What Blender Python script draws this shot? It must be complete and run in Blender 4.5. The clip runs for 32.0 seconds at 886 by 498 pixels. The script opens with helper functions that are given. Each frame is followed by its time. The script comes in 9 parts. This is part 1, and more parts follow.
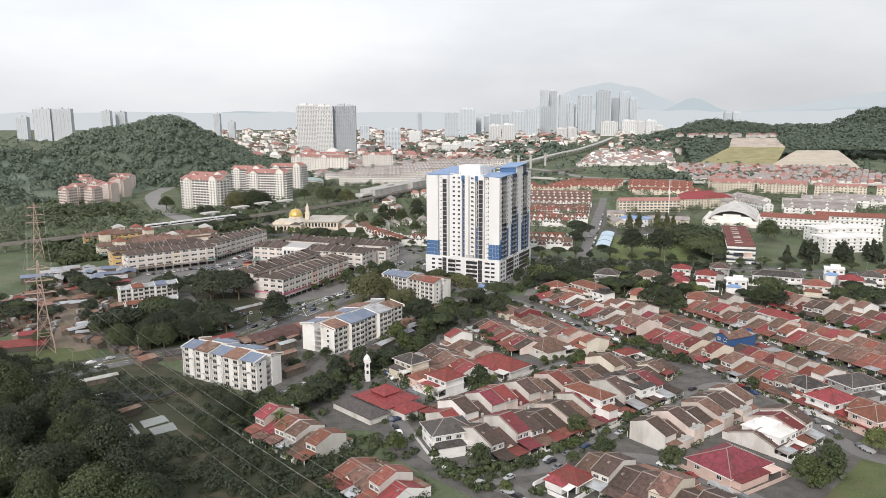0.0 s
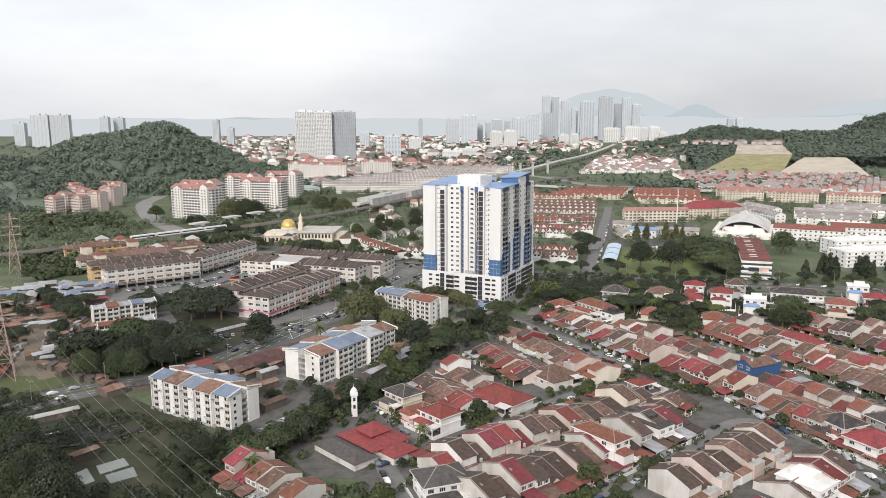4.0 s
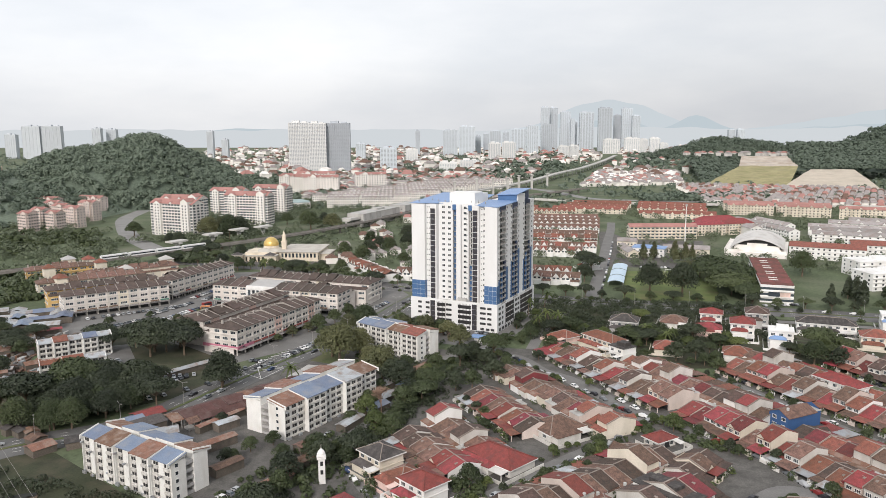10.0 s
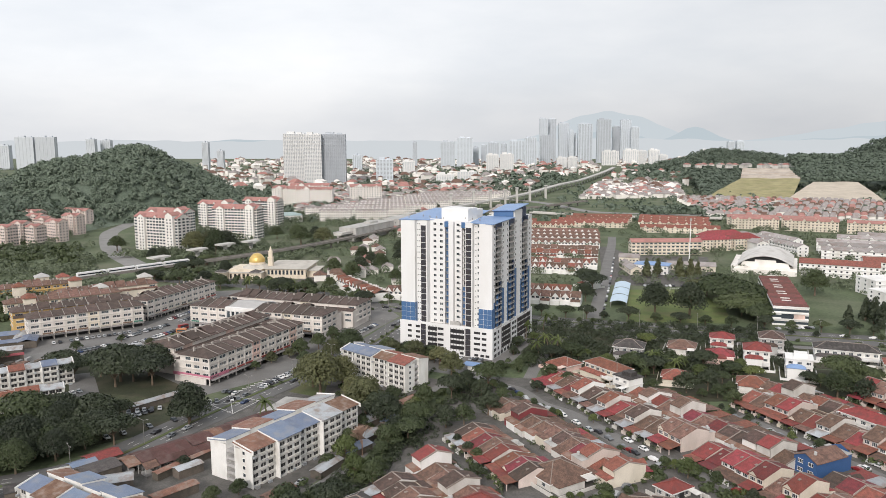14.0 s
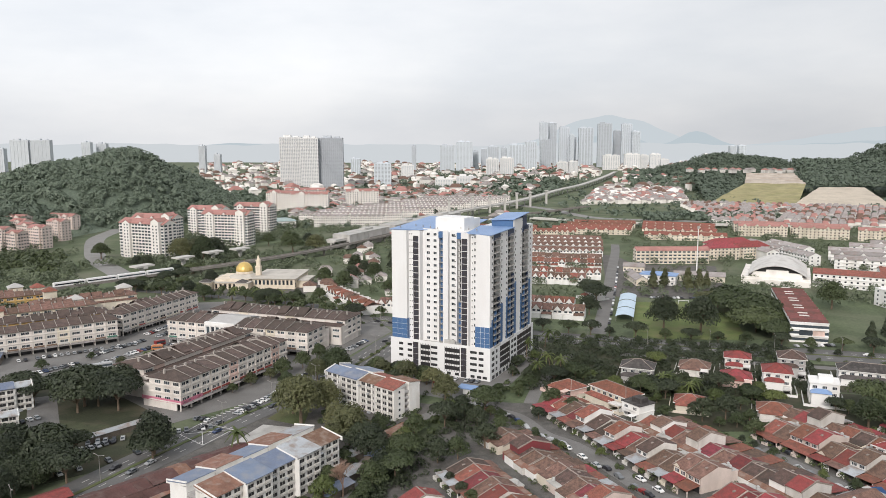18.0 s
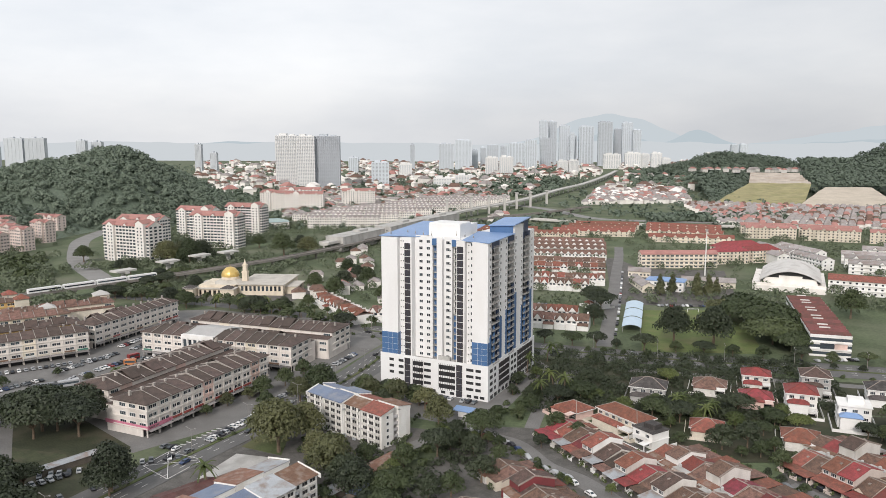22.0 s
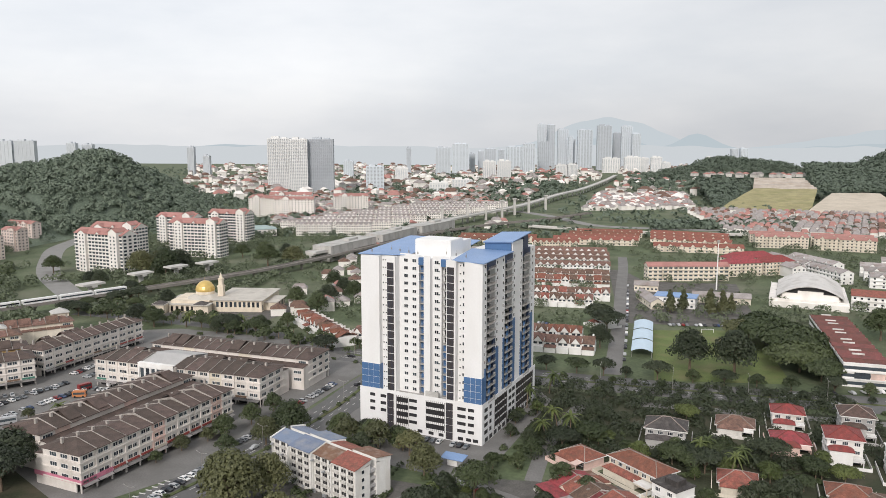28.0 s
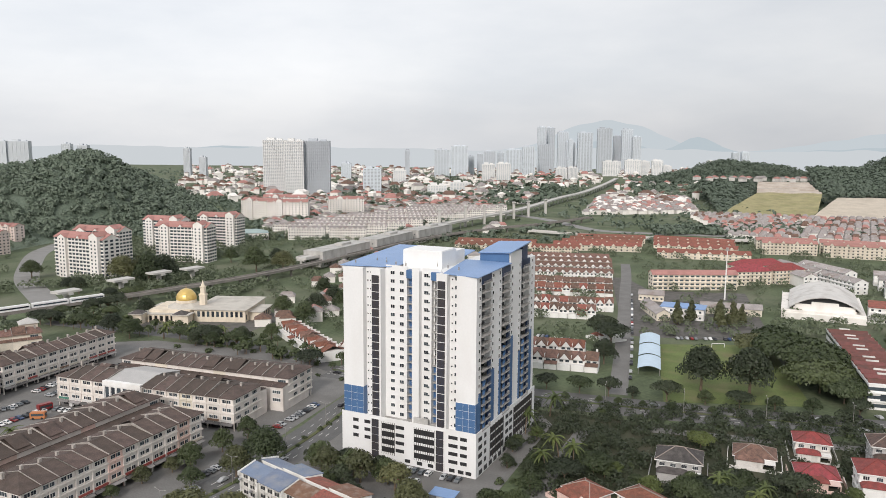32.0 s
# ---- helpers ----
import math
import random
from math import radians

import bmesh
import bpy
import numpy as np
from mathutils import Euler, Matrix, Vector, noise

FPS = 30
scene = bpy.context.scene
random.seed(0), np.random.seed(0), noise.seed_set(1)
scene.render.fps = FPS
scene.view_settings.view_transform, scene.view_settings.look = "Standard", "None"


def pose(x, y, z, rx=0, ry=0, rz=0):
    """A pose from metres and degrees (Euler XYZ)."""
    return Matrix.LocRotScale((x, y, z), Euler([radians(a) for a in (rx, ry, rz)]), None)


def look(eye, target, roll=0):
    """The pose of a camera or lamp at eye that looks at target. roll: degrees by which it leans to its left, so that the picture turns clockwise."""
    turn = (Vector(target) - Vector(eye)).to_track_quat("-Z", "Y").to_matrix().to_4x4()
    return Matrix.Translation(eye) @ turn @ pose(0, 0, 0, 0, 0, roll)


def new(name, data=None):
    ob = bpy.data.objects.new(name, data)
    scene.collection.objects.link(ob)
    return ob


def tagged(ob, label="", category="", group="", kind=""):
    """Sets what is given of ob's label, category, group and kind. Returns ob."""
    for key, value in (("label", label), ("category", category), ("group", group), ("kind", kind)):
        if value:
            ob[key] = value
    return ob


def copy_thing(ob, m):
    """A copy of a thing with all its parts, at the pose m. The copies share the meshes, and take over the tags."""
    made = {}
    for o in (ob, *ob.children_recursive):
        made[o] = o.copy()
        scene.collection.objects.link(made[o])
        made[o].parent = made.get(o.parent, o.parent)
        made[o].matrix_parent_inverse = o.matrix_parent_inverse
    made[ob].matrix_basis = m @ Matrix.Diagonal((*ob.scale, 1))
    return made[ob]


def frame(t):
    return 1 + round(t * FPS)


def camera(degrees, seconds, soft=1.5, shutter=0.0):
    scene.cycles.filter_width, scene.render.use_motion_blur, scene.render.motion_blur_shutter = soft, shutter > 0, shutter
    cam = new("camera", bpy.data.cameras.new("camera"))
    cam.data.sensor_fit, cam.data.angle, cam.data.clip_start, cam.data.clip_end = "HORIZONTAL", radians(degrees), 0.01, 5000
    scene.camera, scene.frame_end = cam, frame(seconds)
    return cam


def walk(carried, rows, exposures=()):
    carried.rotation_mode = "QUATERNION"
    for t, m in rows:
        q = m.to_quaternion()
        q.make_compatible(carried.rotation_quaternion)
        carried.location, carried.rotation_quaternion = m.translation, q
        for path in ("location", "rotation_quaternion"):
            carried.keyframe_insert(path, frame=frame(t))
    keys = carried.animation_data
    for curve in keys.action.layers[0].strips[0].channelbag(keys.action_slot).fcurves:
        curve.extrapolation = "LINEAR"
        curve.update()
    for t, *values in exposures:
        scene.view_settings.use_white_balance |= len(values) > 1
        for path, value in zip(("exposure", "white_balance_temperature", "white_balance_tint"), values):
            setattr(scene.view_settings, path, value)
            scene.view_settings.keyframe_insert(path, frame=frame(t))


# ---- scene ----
# The camera flies straight ahead at one height and slowly levels its view.
# Rows: seconds, place, then heading to the left, pitch and lean in degrees.
cam = camera(60.5, 32.0, soft=0.85)
ROWS = [
    (0, 0.00, 0.00, 116.98, 8.030, -10.506, -0.266),
    (0.5, -0.24, 3.96, 116.98, 8.079, -10.513, -0.259),
    (1, -0.48, 7.93, 116.98, 8.105, -10.459, -0.263),
    (1.5, -0.73, 11.91, 116.99, 8.119, -10.389, -0.279),
    (2, -0.97, 15.91, 117.01, 8.148, -10.274, -0.292),
    (2.5, -1.20, 19.93, 117.03, 8.160, -10.182, -0.282),
    (3, -1.44, 23.96, 117.05, 8.168, -10.132, -0.285),
    (3.5, -1.66, 28.01, 117.07, 8.162, -10.092, -0.263),
    (5.5, -2.49, 44.20, 117.16, 8.120, -9.902, -0.202),
    (6, -2.69, 48.22, 117.18, 8.097, -9.833, -0.164),
    (6.5, -2.87, 52.21, 117.18, 8.084, -9.788, -0.158),
    (7, -3.05, 56.18, 117.17, 8.086, -9.733, -0.145),
    (7.5, -3.21, 60.11, 117.14, 8.081, -9.688, -0.166),
    (8, -3.35, 64.02, 117.11, 8.078, -9.643, -0.171),
    (8.5, -3.47, 67.91, 117.06, 8.076, -9.564, -0.176),
    (9, -3.56, 71.78, 117.02, 8.071, -9.455, -0.206),
    (9.5, -3.65, 75.64, 116.98, 8.072, -9.356, -0.242),
    (10, -3.71, 79.50, 116.95, 8.062, -9.237, -0.276),
    (10.5, -3.76, 83.34, 116.92, 8.070, -9.123, -0.271),
    (11, -3.81, 87.19, 116.90, 7.928, -9.014, -0.237),
    (11.5, -3.85, 91.03, 116.88, 7.884, -8.779, -0.222),
    (12, -3.89, 94.86, 116.87, 7.905, -8.677, -0.216),
    (12.5, -3.94, 98.69, 116.87, 7.919, -8.595, -0.181),
    (13, -4.00, 102.51, 116.87, 7.942, -8.525, -0.160),
    (13.5, -4.07, 106.33, 116.87, 7.944, -8.468, -0.155),
    (14, -4.17, 110.14, 116.86, 7.939, -8.404, -0.204),
    (14.5, -4.30, 113.96, 116.84, 7.944, -8.337, -0.174),
    (16.5, -4.90, 129.24, 116.73, 7.952, -8.146, -0.116),
    (17, -5.06, 133.08, 116.70, 7.980, -8.081, -0.115),
    (17.5, -5.23, 136.91, 116.67, 7.968, -8.091, -0.105),
    (18, -5.41, 140.75, 116.64, 7.934, -8.115, -0.095),
    (18.5, -5.59, 144.59, 116.62, 7.926, -8.140, -0.082),
    (19, -5.79, 148.43, 116.62, 7.937, -8.127, -0.044),
    (19.5, -5.99, 152.26, 116.62, 7.925, -8.141, -0.041),
    (20, -6.20, 156.09, 116.64, 7.910, -8.153, -0.012),
    (20.5, -6.41, 159.92, 116.68, 7.901, -8.176, 0.011),
    (21, -6.63, 163.75, 116.74, 7.882, -8.214, 0.022),
    (21.5, -6.86, 167.58, 116.82, 7.898, -8.225, 0.009),
    (22, -7.09, 171.41, 116.91, 7.899, -8.232, -0.035),
    (22.5, -7.31, 175.24, 117.01, 7.882, -8.270, -0.081),
    (23, -7.54, 179.06, 117.12, 7.864, -8.287, -0.085),
    (23.5, -7.76, 182.87, 117.21, 7.841, -8.322, -0.057),
    (24, -7.98, 186.67, 117.30, 7.824, -8.313, -0.041),
    (24.5, -8.19, 190.43, 117.36, 7.813, -8.298, -0.027),
    (25, -8.39, 194.16, 117.41, 7.797, -8.293, -0.018),
    (25.5, -8.57, 197.85, 117.43, 7.795, -8.235, -0.016),
    (27.5, -9.27, 212.47, 117.41, 7.750, -8.015, 0.089),
    (28, -9.43, 216.11, 117.38, 7.723, -7.988, 0.099),
    (28.5, -9.58, 219.73, 117.33, 7.741, -7.952, 0.158),
    (29, -9.70, 223.35, 117.26, 7.722, -7.919, 0.207),
    (29.5, -9.81, 226.97, 117.19, 7.722, -7.884, 0.232),
    (30, -9.90, 230.58, 117.10, 7.706, -7.884, 0.265),
    (30.5, -9.98, 234.20, 117.00, 7.706, -7.865, 0.300),
    (31, -10.05, 237.82, 116.91, 7.697, -7.809, 0.295),
    (31.5, -10.11, 241.43, 116.80, 7.684, -7.776, 0.296),
    (32, -10.17, 245.05, 116.70, 7.671, -7.806, 0.353),
]
walk(cam, [(t, pose(x, y, z, 90 + p, 0, h) @ pose(0, 0, 0, 0, 0, r)) for t, x, y, z, h, p, r in ROWS], exposures=[(0.0, 0.03), (32.0, -0.08)])

# ---- world and sun ----
SUN_TO = Vector((-0.14, -0.84, 0.52)).normalized()
world = bpy.data.worlds.new("hazy_sky")
scene.world = world
world.use_nodes = True
wn, wl = world.node_tree.nodes, world.node_tree.links
wn.clear()
sky = wn.new("ShaderNodeTexSky")
sky.sky_type = "NISHITA"
sky.sun_disc = False
sky.sun_elevation = math.asin(SUN_TO.z)
sky.sun_rotation = math.atan2(SUN_TO.x, SUN_TO.y)
sky.air_density, sky.dust_density, sky.ozone_density = 1.0, 4.0, 1.0
wcoord = wn.new("ShaderNodeTexCoord")
wmap = wn.new("ShaderNodeMapping")
wmap.inputs["Scale"].default_value = (1.0, 1.0, 3.2)
clouds = wn.new("ShaderNodeTexNoise")
clouds.inputs["Scale"].default_value = 2.6
clouds.inputs["Detail"].default_value = 7.0
clouds.inputs["Roughness"].default_value = 0.55
ramp = wn.new("ShaderNodeValToRGB")
ramp.color_ramp.elements[0].position, ramp.color_ramp.elements[0].color = 0.36, (8.4, 8.65, 9.1, 1)
ramp.color_ramp.elements[1].position, ramp.color_ramp.elements[1].color = 0.66, (10.0, 10.05, 10.25, 1)
wmix = wn.new("ShaderNodeMix")
wmix.data_type = "RGBA"
wmix.inputs["Factor"].default_value = 0.88
wback, wout = wn.new("ShaderNodeBackground"), wn.new("ShaderNodeOutputWorld")
wback.inputs["Strength"].default_value = 0.1
wl.new(wcoord.outputs["Generated"], wmap.inputs["Vector"])
wl.new(wmap.outputs["Vector"], clouds.inputs["Vector"])
wl.new(clouds.outputs["Fac"], ramp.inputs["Fac"])
# the sky is greyer in the haze along the horizon, and darker away from the sun in the east
wsep, wlow, weast, wmul, wtone = (wn.new("ShaderNode" + k) for k in ("SeparateXYZ", "MapRange", "MapRange", "Math", "VectorMath"))
wl.new(wcoord.outputs["Generated"], wsep.inputs["Vector"])
wlow.interpolation_type = weast.interpolation_type = "SMOOTHSTEP"
for node, axis, values in ((wlow, "Z", (0.0, 0.1, 0.86, 1.02)), (weast, "X", (-0.5, 0.45, 1.12, 0.9))):
    for key, value in zip(("From Min", "From Max", "To Min", "To Max"), values):
        node.inputs[key].default_value = value
    wl.new(wsep.outputs[axis], node.inputs["Value"])
wmul.operation, wtone.operation = "MULTIPLY", "SCALE"
wl.new(wlow.outputs["Result"], wmul.inputs[0])
wl.new(weast.outputs["Result"], wmul.inputs[1])
wl.new(sky.outputs["Color"], wmix.inputs["A"])
wl.new(ramp.outputs["Color"], wmix.inputs["B"])
wl.new(wmix.outputs["Result"], wtone.inputs[0])
wl.new(wmul.outputs[0], wtone.inputs["Scale"])
wl.new(wtone.outputs["Vector"], wback.inputs["Color"])
wl.new(wback.outputs["Background"], wout.inputs["Surface"])
sun_data = bpy.data.lights.new("sun", "SUN")
sun_data.energy, sun_data.angle, sun_data.color = 2.45, radians(12.0), (1.0, 0.935, 0.89)
sun = new("sun", sun_data)
sun.matrix_world = look((0, 0, 400), tuple(Vector((0, 0, 400)) - SUN_TO))


# ---- materials ----
def mat(name, col, rough=0.85, var=0.18, size=3.0, fine=0.25, metal=0.0, bump=0.0, rnd=0.0, dirt=None, dirt_size=8.0, stripes=None, clear=0.0):
    """Colour with variation at two scales (size and fine, in metres), a change from object to object (rnd), stains (dirt) and ribs (stripes: direction, pitch)."""
    m = bpy.data.materials.new(name)
    m.use_nodes = True
    n, k = m.node_tree.nodes, m.node_tree.links
    b = n["Principled BSDF"]
    b.inputs["Roughness"].default_value, b.inputs["Metallic"].default_value = rough, metal
    co = n.new("ShaderNodeTexCoord")
    n1, n2 = n.new("ShaderNodeTexNoise"), n.new("ShaderNodeTexNoise")
    n1.inputs["Scale"].default_value, n2.inputs["Scale"].default_value = 1 / size, 1 / fine
    n1.inputs["Detail"].default_value, n2.inputs["Detail"].default_value = 4, 2
    for q in (n1, n2):
        k.new(co.outputs["Object"], q.inputs["Vector"])
    add = n.new("ShaderNodeMath")
    add.operation = "ADD"
    k.new(n1.outputs["Fac"], add.inputs[0])
    k.new(n2.outputs["Fac"], add.inputs[1])
    rng = n.new("ShaderNodeMapRange")
    rng.inputs["From Min"].default_value, rng.inputs["From Max"].default_value = 0.7, 1.3
    rng.inputs["To Min"].default_value, rng.inputs["To Max"].default_value = 1 - var, 1 + var
    k.new(add.outputs[0], rng.inputs["Value"])
    hsv = n.new("ShaderNodeHueSaturation")
    hsv.inputs["Color"].default_value = (*col, 1)
    value = rng.outputs["Result"]
    if rnd:
        oi, r2, mu = n.new("ShaderNodeObjectInfo"), n.new("ShaderNodeMapRange"), n.new("ShaderNodeMath")
        r2.inputs["To Min"].default_value, r2.inputs["To Max"].default_value = 1 - rnd, 1 + rnd
        mu.operation = "MULTIPLY"
        k.new(oi.outputs["Random"], r2.inputs["Value"])
        k.new(value, mu.inputs[0])
        k.new(r2.outputs["Result"], mu.inputs[1])
        value = mu.outputs[0]
        r3 = n.new("ShaderNodeMapRange")
        r3.inputs["To Min"].default_value, r3.inputs["To Max"].default_value = 0.5 + 0.04 * rnd, 0.5 - 0.04 * rnd
        k.new(oi.outputs["Random"], r3.inputs["Value"])
        k.new(r3.outputs["Result"], hsv.inputs["Hue"])
    k.new(value, hsv.inputs["Value"])
    out = hsv.outputs["Color"]
    if dirt:
        n3, r4, mx = n.new("ShaderNodeTexNoise"), n.new("ShaderNodeMapRange"), n.new("ShaderNodeMix")
        mp = n.new("ShaderNodeMapping")
        mp.inputs["Scale"].default_value = (1.0, 1.0, 0.35)
        k.new(co.outputs["Object"], mp.inputs["Vector"])
        k.new(mp.outputs["Vector"], n3.inputs["Vector"])
        n3.inputs["Scale"].default_value, n3.inputs["Detail"].default_value = 1 / dirt_size, 6
        r4.inputs["From Min"].default_value, r4.inputs["From Max"].default_value = 0.48, 0.7
        r4.inputs["To Max"].default_value = 0.75
        mx.data_type = "RGBA"
        mx.inputs["B"].default_value = (*dirt, 1)
        k.new(n3.outputs["Fac"], r4.inputs["Value"])
        k.new(r4.outputs["Result"], mx.inputs["Factor"])
        k.new(out, mx.inputs["A"])
        out = mx.outputs["Result"]
    if stripes:
        axis, pitch = stripes
        w = n.new("ShaderNodeTexWave")
        w.wave_type, w.bands_direction = "BANDS", axis
        w.inputs["Scale"].default_value = 0.314 / pitch
        k.new(co.outputs["Object"], w.inputs["Vector"])
        bp = n.new("ShaderNodeBump")
        bp.inputs["Strength"].default_value, bp.inputs["Distance"].default_value = 0.5, 0.06
        k.new(w.outputs["Fac"], bp.inputs["Height"])
        k.new(bp.outputs["Normal"], b.inputs["Normal"])
    elif bump:
        bp = n.new("ShaderNodeBump")
        bp.inputs["Strength"].default_value, bp.inputs["Distance"].default_value = bump, 0.1
        k.new(add.outputs[0], bp.inputs["Height"])
        k.new(bp.outputs["Normal"], b.inputs["Normal"])
    k.new(out, b.inputs["Base Color"])
    return m


def leaf_mat(name, col, rnd=0.3):
    m = mat(name, col, rough=0.6, var=0.35, size=2.5, fine=0.6, rnd=rnd)
    n, k = m.node_tree.nodes, m.node_tree.links
    b = n["Principled BSDF"]
    tr, mx = n.new("ShaderNodeBsdfTranslucent"), n.new("ShaderNodeMixShader")
    src = b.inputs["Base Color"].links[0].from_socket
    k.new(src, tr.inputs["Color"])
    mx.inputs["Fac"].default_value = 0.25
    k.new(b.outputs[0], mx.inputs[1])
    k.new(tr.outputs[0], mx.inputs[2])
    k.new(mx.outputs[0], n["Material Output"].inputs["Surface"])
    return m


WHITE = mat("white_paint", (0.8, 0.79, 0.77), 0.7, 0.05, 6, 0.5, dirt=(0.62, 0.6, 0.56), dirt_size=9)
TOWER_WHITE = mat("clean_white_paint", (0.76, 0.76, 0.755), 0.65, 0.03, 9, 0.8, dirt=(0.69, 0.68, 0.66), dirt_size=14)
CREAM = mat("cream_paint", (0.69, 0.63, 0.53), 0.75, 0.08, 5, 0.5, rnd=0.1, dirt=(0.5, 0.45, 0.36))
OLD_WHITE = mat("weathered_white_paint", (0.63, 0.61, 0.575), 0.8, 0.1, 4, 0.4, rnd=0.12, dirt=(0.42, 0.4, 0.36), dirt_size=5)
CRIMSON_WALL = mat("crimson_wall_paint", (0.2, 0.04, 0.045), 0.8, 0.12, 4, 0.4, dirt=(0.12, 0.04, 0.04))
WARM_RENDER = mat("warm_pale_render", (0.62, 0.53, 0.48), 0.8, 0.1, 4, 0.4, rnd=0.15, dirt=(0.42, 0.36, 0.32))
PINK = mat("pale_pink_paint", (0.7, 0.52, 0.46), 0.8, 0.1, 4, 0.4, rnd=0.15, dirt=(0.45, 0.35, 0.3))
YELLOW = mat("ochre_paint", (0.62, 0.42, 0.17), 0.8, 0.1, 4, 0.4, dirt=(0.4, 0.28, 0.14))
GREYWALL = mat("grey_render", (0.42, 0.41, 0.4), 0.85, 0.12, 4, 0.4, rnd=0.15, dirt=(0.26, 0.25, 0.24))
BOARDS = mat("weathered_boards", (0.13, 0.11, 0.09), 0.9, 0.25, 3, 0.3, rnd=0.3, dirt=(0.08, 0.07, 0.06), dirt_size=3)
RIDGE = mat("mortared_ridge", (0.28, 0.235, 0.205), 0.85, 0.2, 4, 0.4, rnd=0.2)
SHOP_RIDGE = mat("pale_fire_wall", (0.36, 0.33, 0.3), 0.85, 0.2, 4, 0.4, rnd=0.2, dirt=(0.2, 0.18, 0.16), dirt_size=3)
SHOP_TILE = mat("dark_brown_shop_tiles", (0.088, 0.063, 0.053), 0.85, 0.3, 2.5, 0.35, rnd=0.24, dirt=(0.06, 0.047, 0.04), dirt_size=3, stripes=("Y", 0.35))
CONCRETE = mat("concrete", (0.45, 0.44, 0.42), 0.85, 0.12, 6, 0.5, dirt=(0.28, 0.27, 0.25))
# near-black; most panels in it paint the shade inside openings
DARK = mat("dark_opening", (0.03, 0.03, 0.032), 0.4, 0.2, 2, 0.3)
GLASS = mat("window_glass", (0.05, 0.06, 0.07), 0.12, 0.2, 3, 0.6, rnd=0.5)
GLASS.node_tree.nodes["Principled BSDF"].inputs["Specular IOR Level"].default_value = 0.2
BLUE = mat("slate_blue_cladding", (0.07, 0.15, 0.3), 0.45, 0.08, 5, 0.4)
NAVY = mat("navy_cladding", (0.025, 0.045, 0.1), 0.45, 0.12, 4, 0.4)
BLUE_ROOF = mat("blue_metal_roof", (0.2, 0.31, 0.52), 0.45, 0.07, 8, 0.7, stripes=("X", 0.5))
BROWN_TILE = mat("brown_roof_tiles", (0.165, 0.097, 0.073), 0.85, 0.42, 1.6, 0.35, rnd=0.3, dirt=(0.075, 0.05, 0.04), dirt_size=1.8, stripes=("Y", 0.35))
UMBER_TILE = mat("umber_roof_tiles", (0.088, 0.058, 0.047), 0.88, 0.4, 1.4, 0.3, rnd=0.3, dirt=(0.045, 0.04, 0.036), dirt_size=1.6, stripes=("Y", 0.35))
CRIMSON_TILE = mat("crimson_roof_tiles", (0.17, 0.032, 0.036), 0.75, 0.3, 1.4, 0.3, rnd=0.3, dirt=(0.09, 0.035, 0.035), dirt_size=1.6, stripes=("Y", 0.35))
TERRA_TILE = mat("terracotta_roof_tiles", (0.225, 0.082, 0.056), 0.82, 0.36, 1.6, 0.35, rnd=0.2, dirt=(0.13, 0.07, 0.05), dirt_size=1.8, stripes=("Y", 0.35))
RED_TILE = mat("red_roof_tiles", (0.235, 0.045, 0.042), 0.7, 0.3, 1.6, 0.35, rnd=0.3, dirt=(0.13, 0.045, 0.04), dirt_size=1.8, stripes=("Y", 0.35))
GREY_TILE = mat("charcoal_roof_tiles", (0.066, 0.058, 0.056), 0.8, 0.36, 1.6, 0.35, rnd=0.3, dirt=(0.12, 0.11, 0.1), dirt_size=1.8, stripes=("Y", 0.35))
DULL_RED = mat("dull_red_roof_tiles", (0.16, 0.06, 0.052), 0.85, 0.25, 2.5, 0.35, rnd=0.2, dirt=(0.1, 0.055, 0.05), dirt_size=3, stripes=("Y", 0.35))
ZINC = mat("zinc_roof_sheet", (0.42, 0.44, 0.46), 0.5, 0.15, 4, 0.4, metal=0.3, rnd=0.2, dirt=(0.25, 0.17, 0.12), dirt_size=3, stripes=("X", 0.3))
RUST = mat("rusty_roof_sheet", (0.2, 0.105, 0.07), 0.8, 0.3, 3, 0.3, rnd=0.2, dirt=(0.3, 0.24, 0.2), dirt_size=2.5, stripes=("X", 0.3))
BLUE_ZINC = mat("faded_blue_roof_sheet", (0.15, 0.19, 0.275), 0.5, 0.15, 4, 0.4, rnd=0.15, dirt=(0.25, 0.26, 0.28), dirt_size=4, stripes=("X", 0.3))
ASPHALT = mat("asphalt", (0.12, 0.119, 0.117), 0.9, 0.16, 9, 0.6, dirt=(0.155, 0.15, 0.145), dirt_size=12)
OLD_ASPHALT = mat("worn_grey_asphalt", (0.175, 0.17, 0.163), 0.9, 0.18, 9, 0.6, dirt=(0.14, 0.135, 0.128), dirt_size=10)
PAVING = mat("concrete_yard", (0.115, 0.108, 0.1), 0.9, 0.3, 7, 0.6, dirt=(0.06, 0.06, 0.052), dirt_size=4)
CONCRETE_ROAD = mat("pale_concrete_road", (0.24, 0.235, 0.225), 0.9, 0.12, 9, 0.6, dirt=(0.19, 0.185, 0.175), dirt_size=12)
EARTH = mat("bare_earth", (0.2, 0.16, 0.125), 0.95, 0.25, 9, 0.8, dirt=(0.14, 0.13, 0.06), dirt_size=14)
GRASS = mat("grass", (0.085, 0.105, 0.04), 0.95, 0.3, 9, 0.7, dirt=(0.12, 0.11, 0.055), dirt_size=16, bump=0.4)
# darker copy of the grass, with tree shade painted into the base colour
DIM_GRASS = mat("shade_toned_lawn", (0.05, 0.058, 0.028), 0.95, 0.35, 6, 0.6, dirt=(0.085, 0.072, 0.05), dirt_size=7, bump=0.4)
PITCH = mat("pitch_grass", (0.115, 0.15, 0.045), 0.95, 0.25, 9, 0.7, dirt=(0.17, 0.15, 0.075), dirt_size=14, bump=0.4)
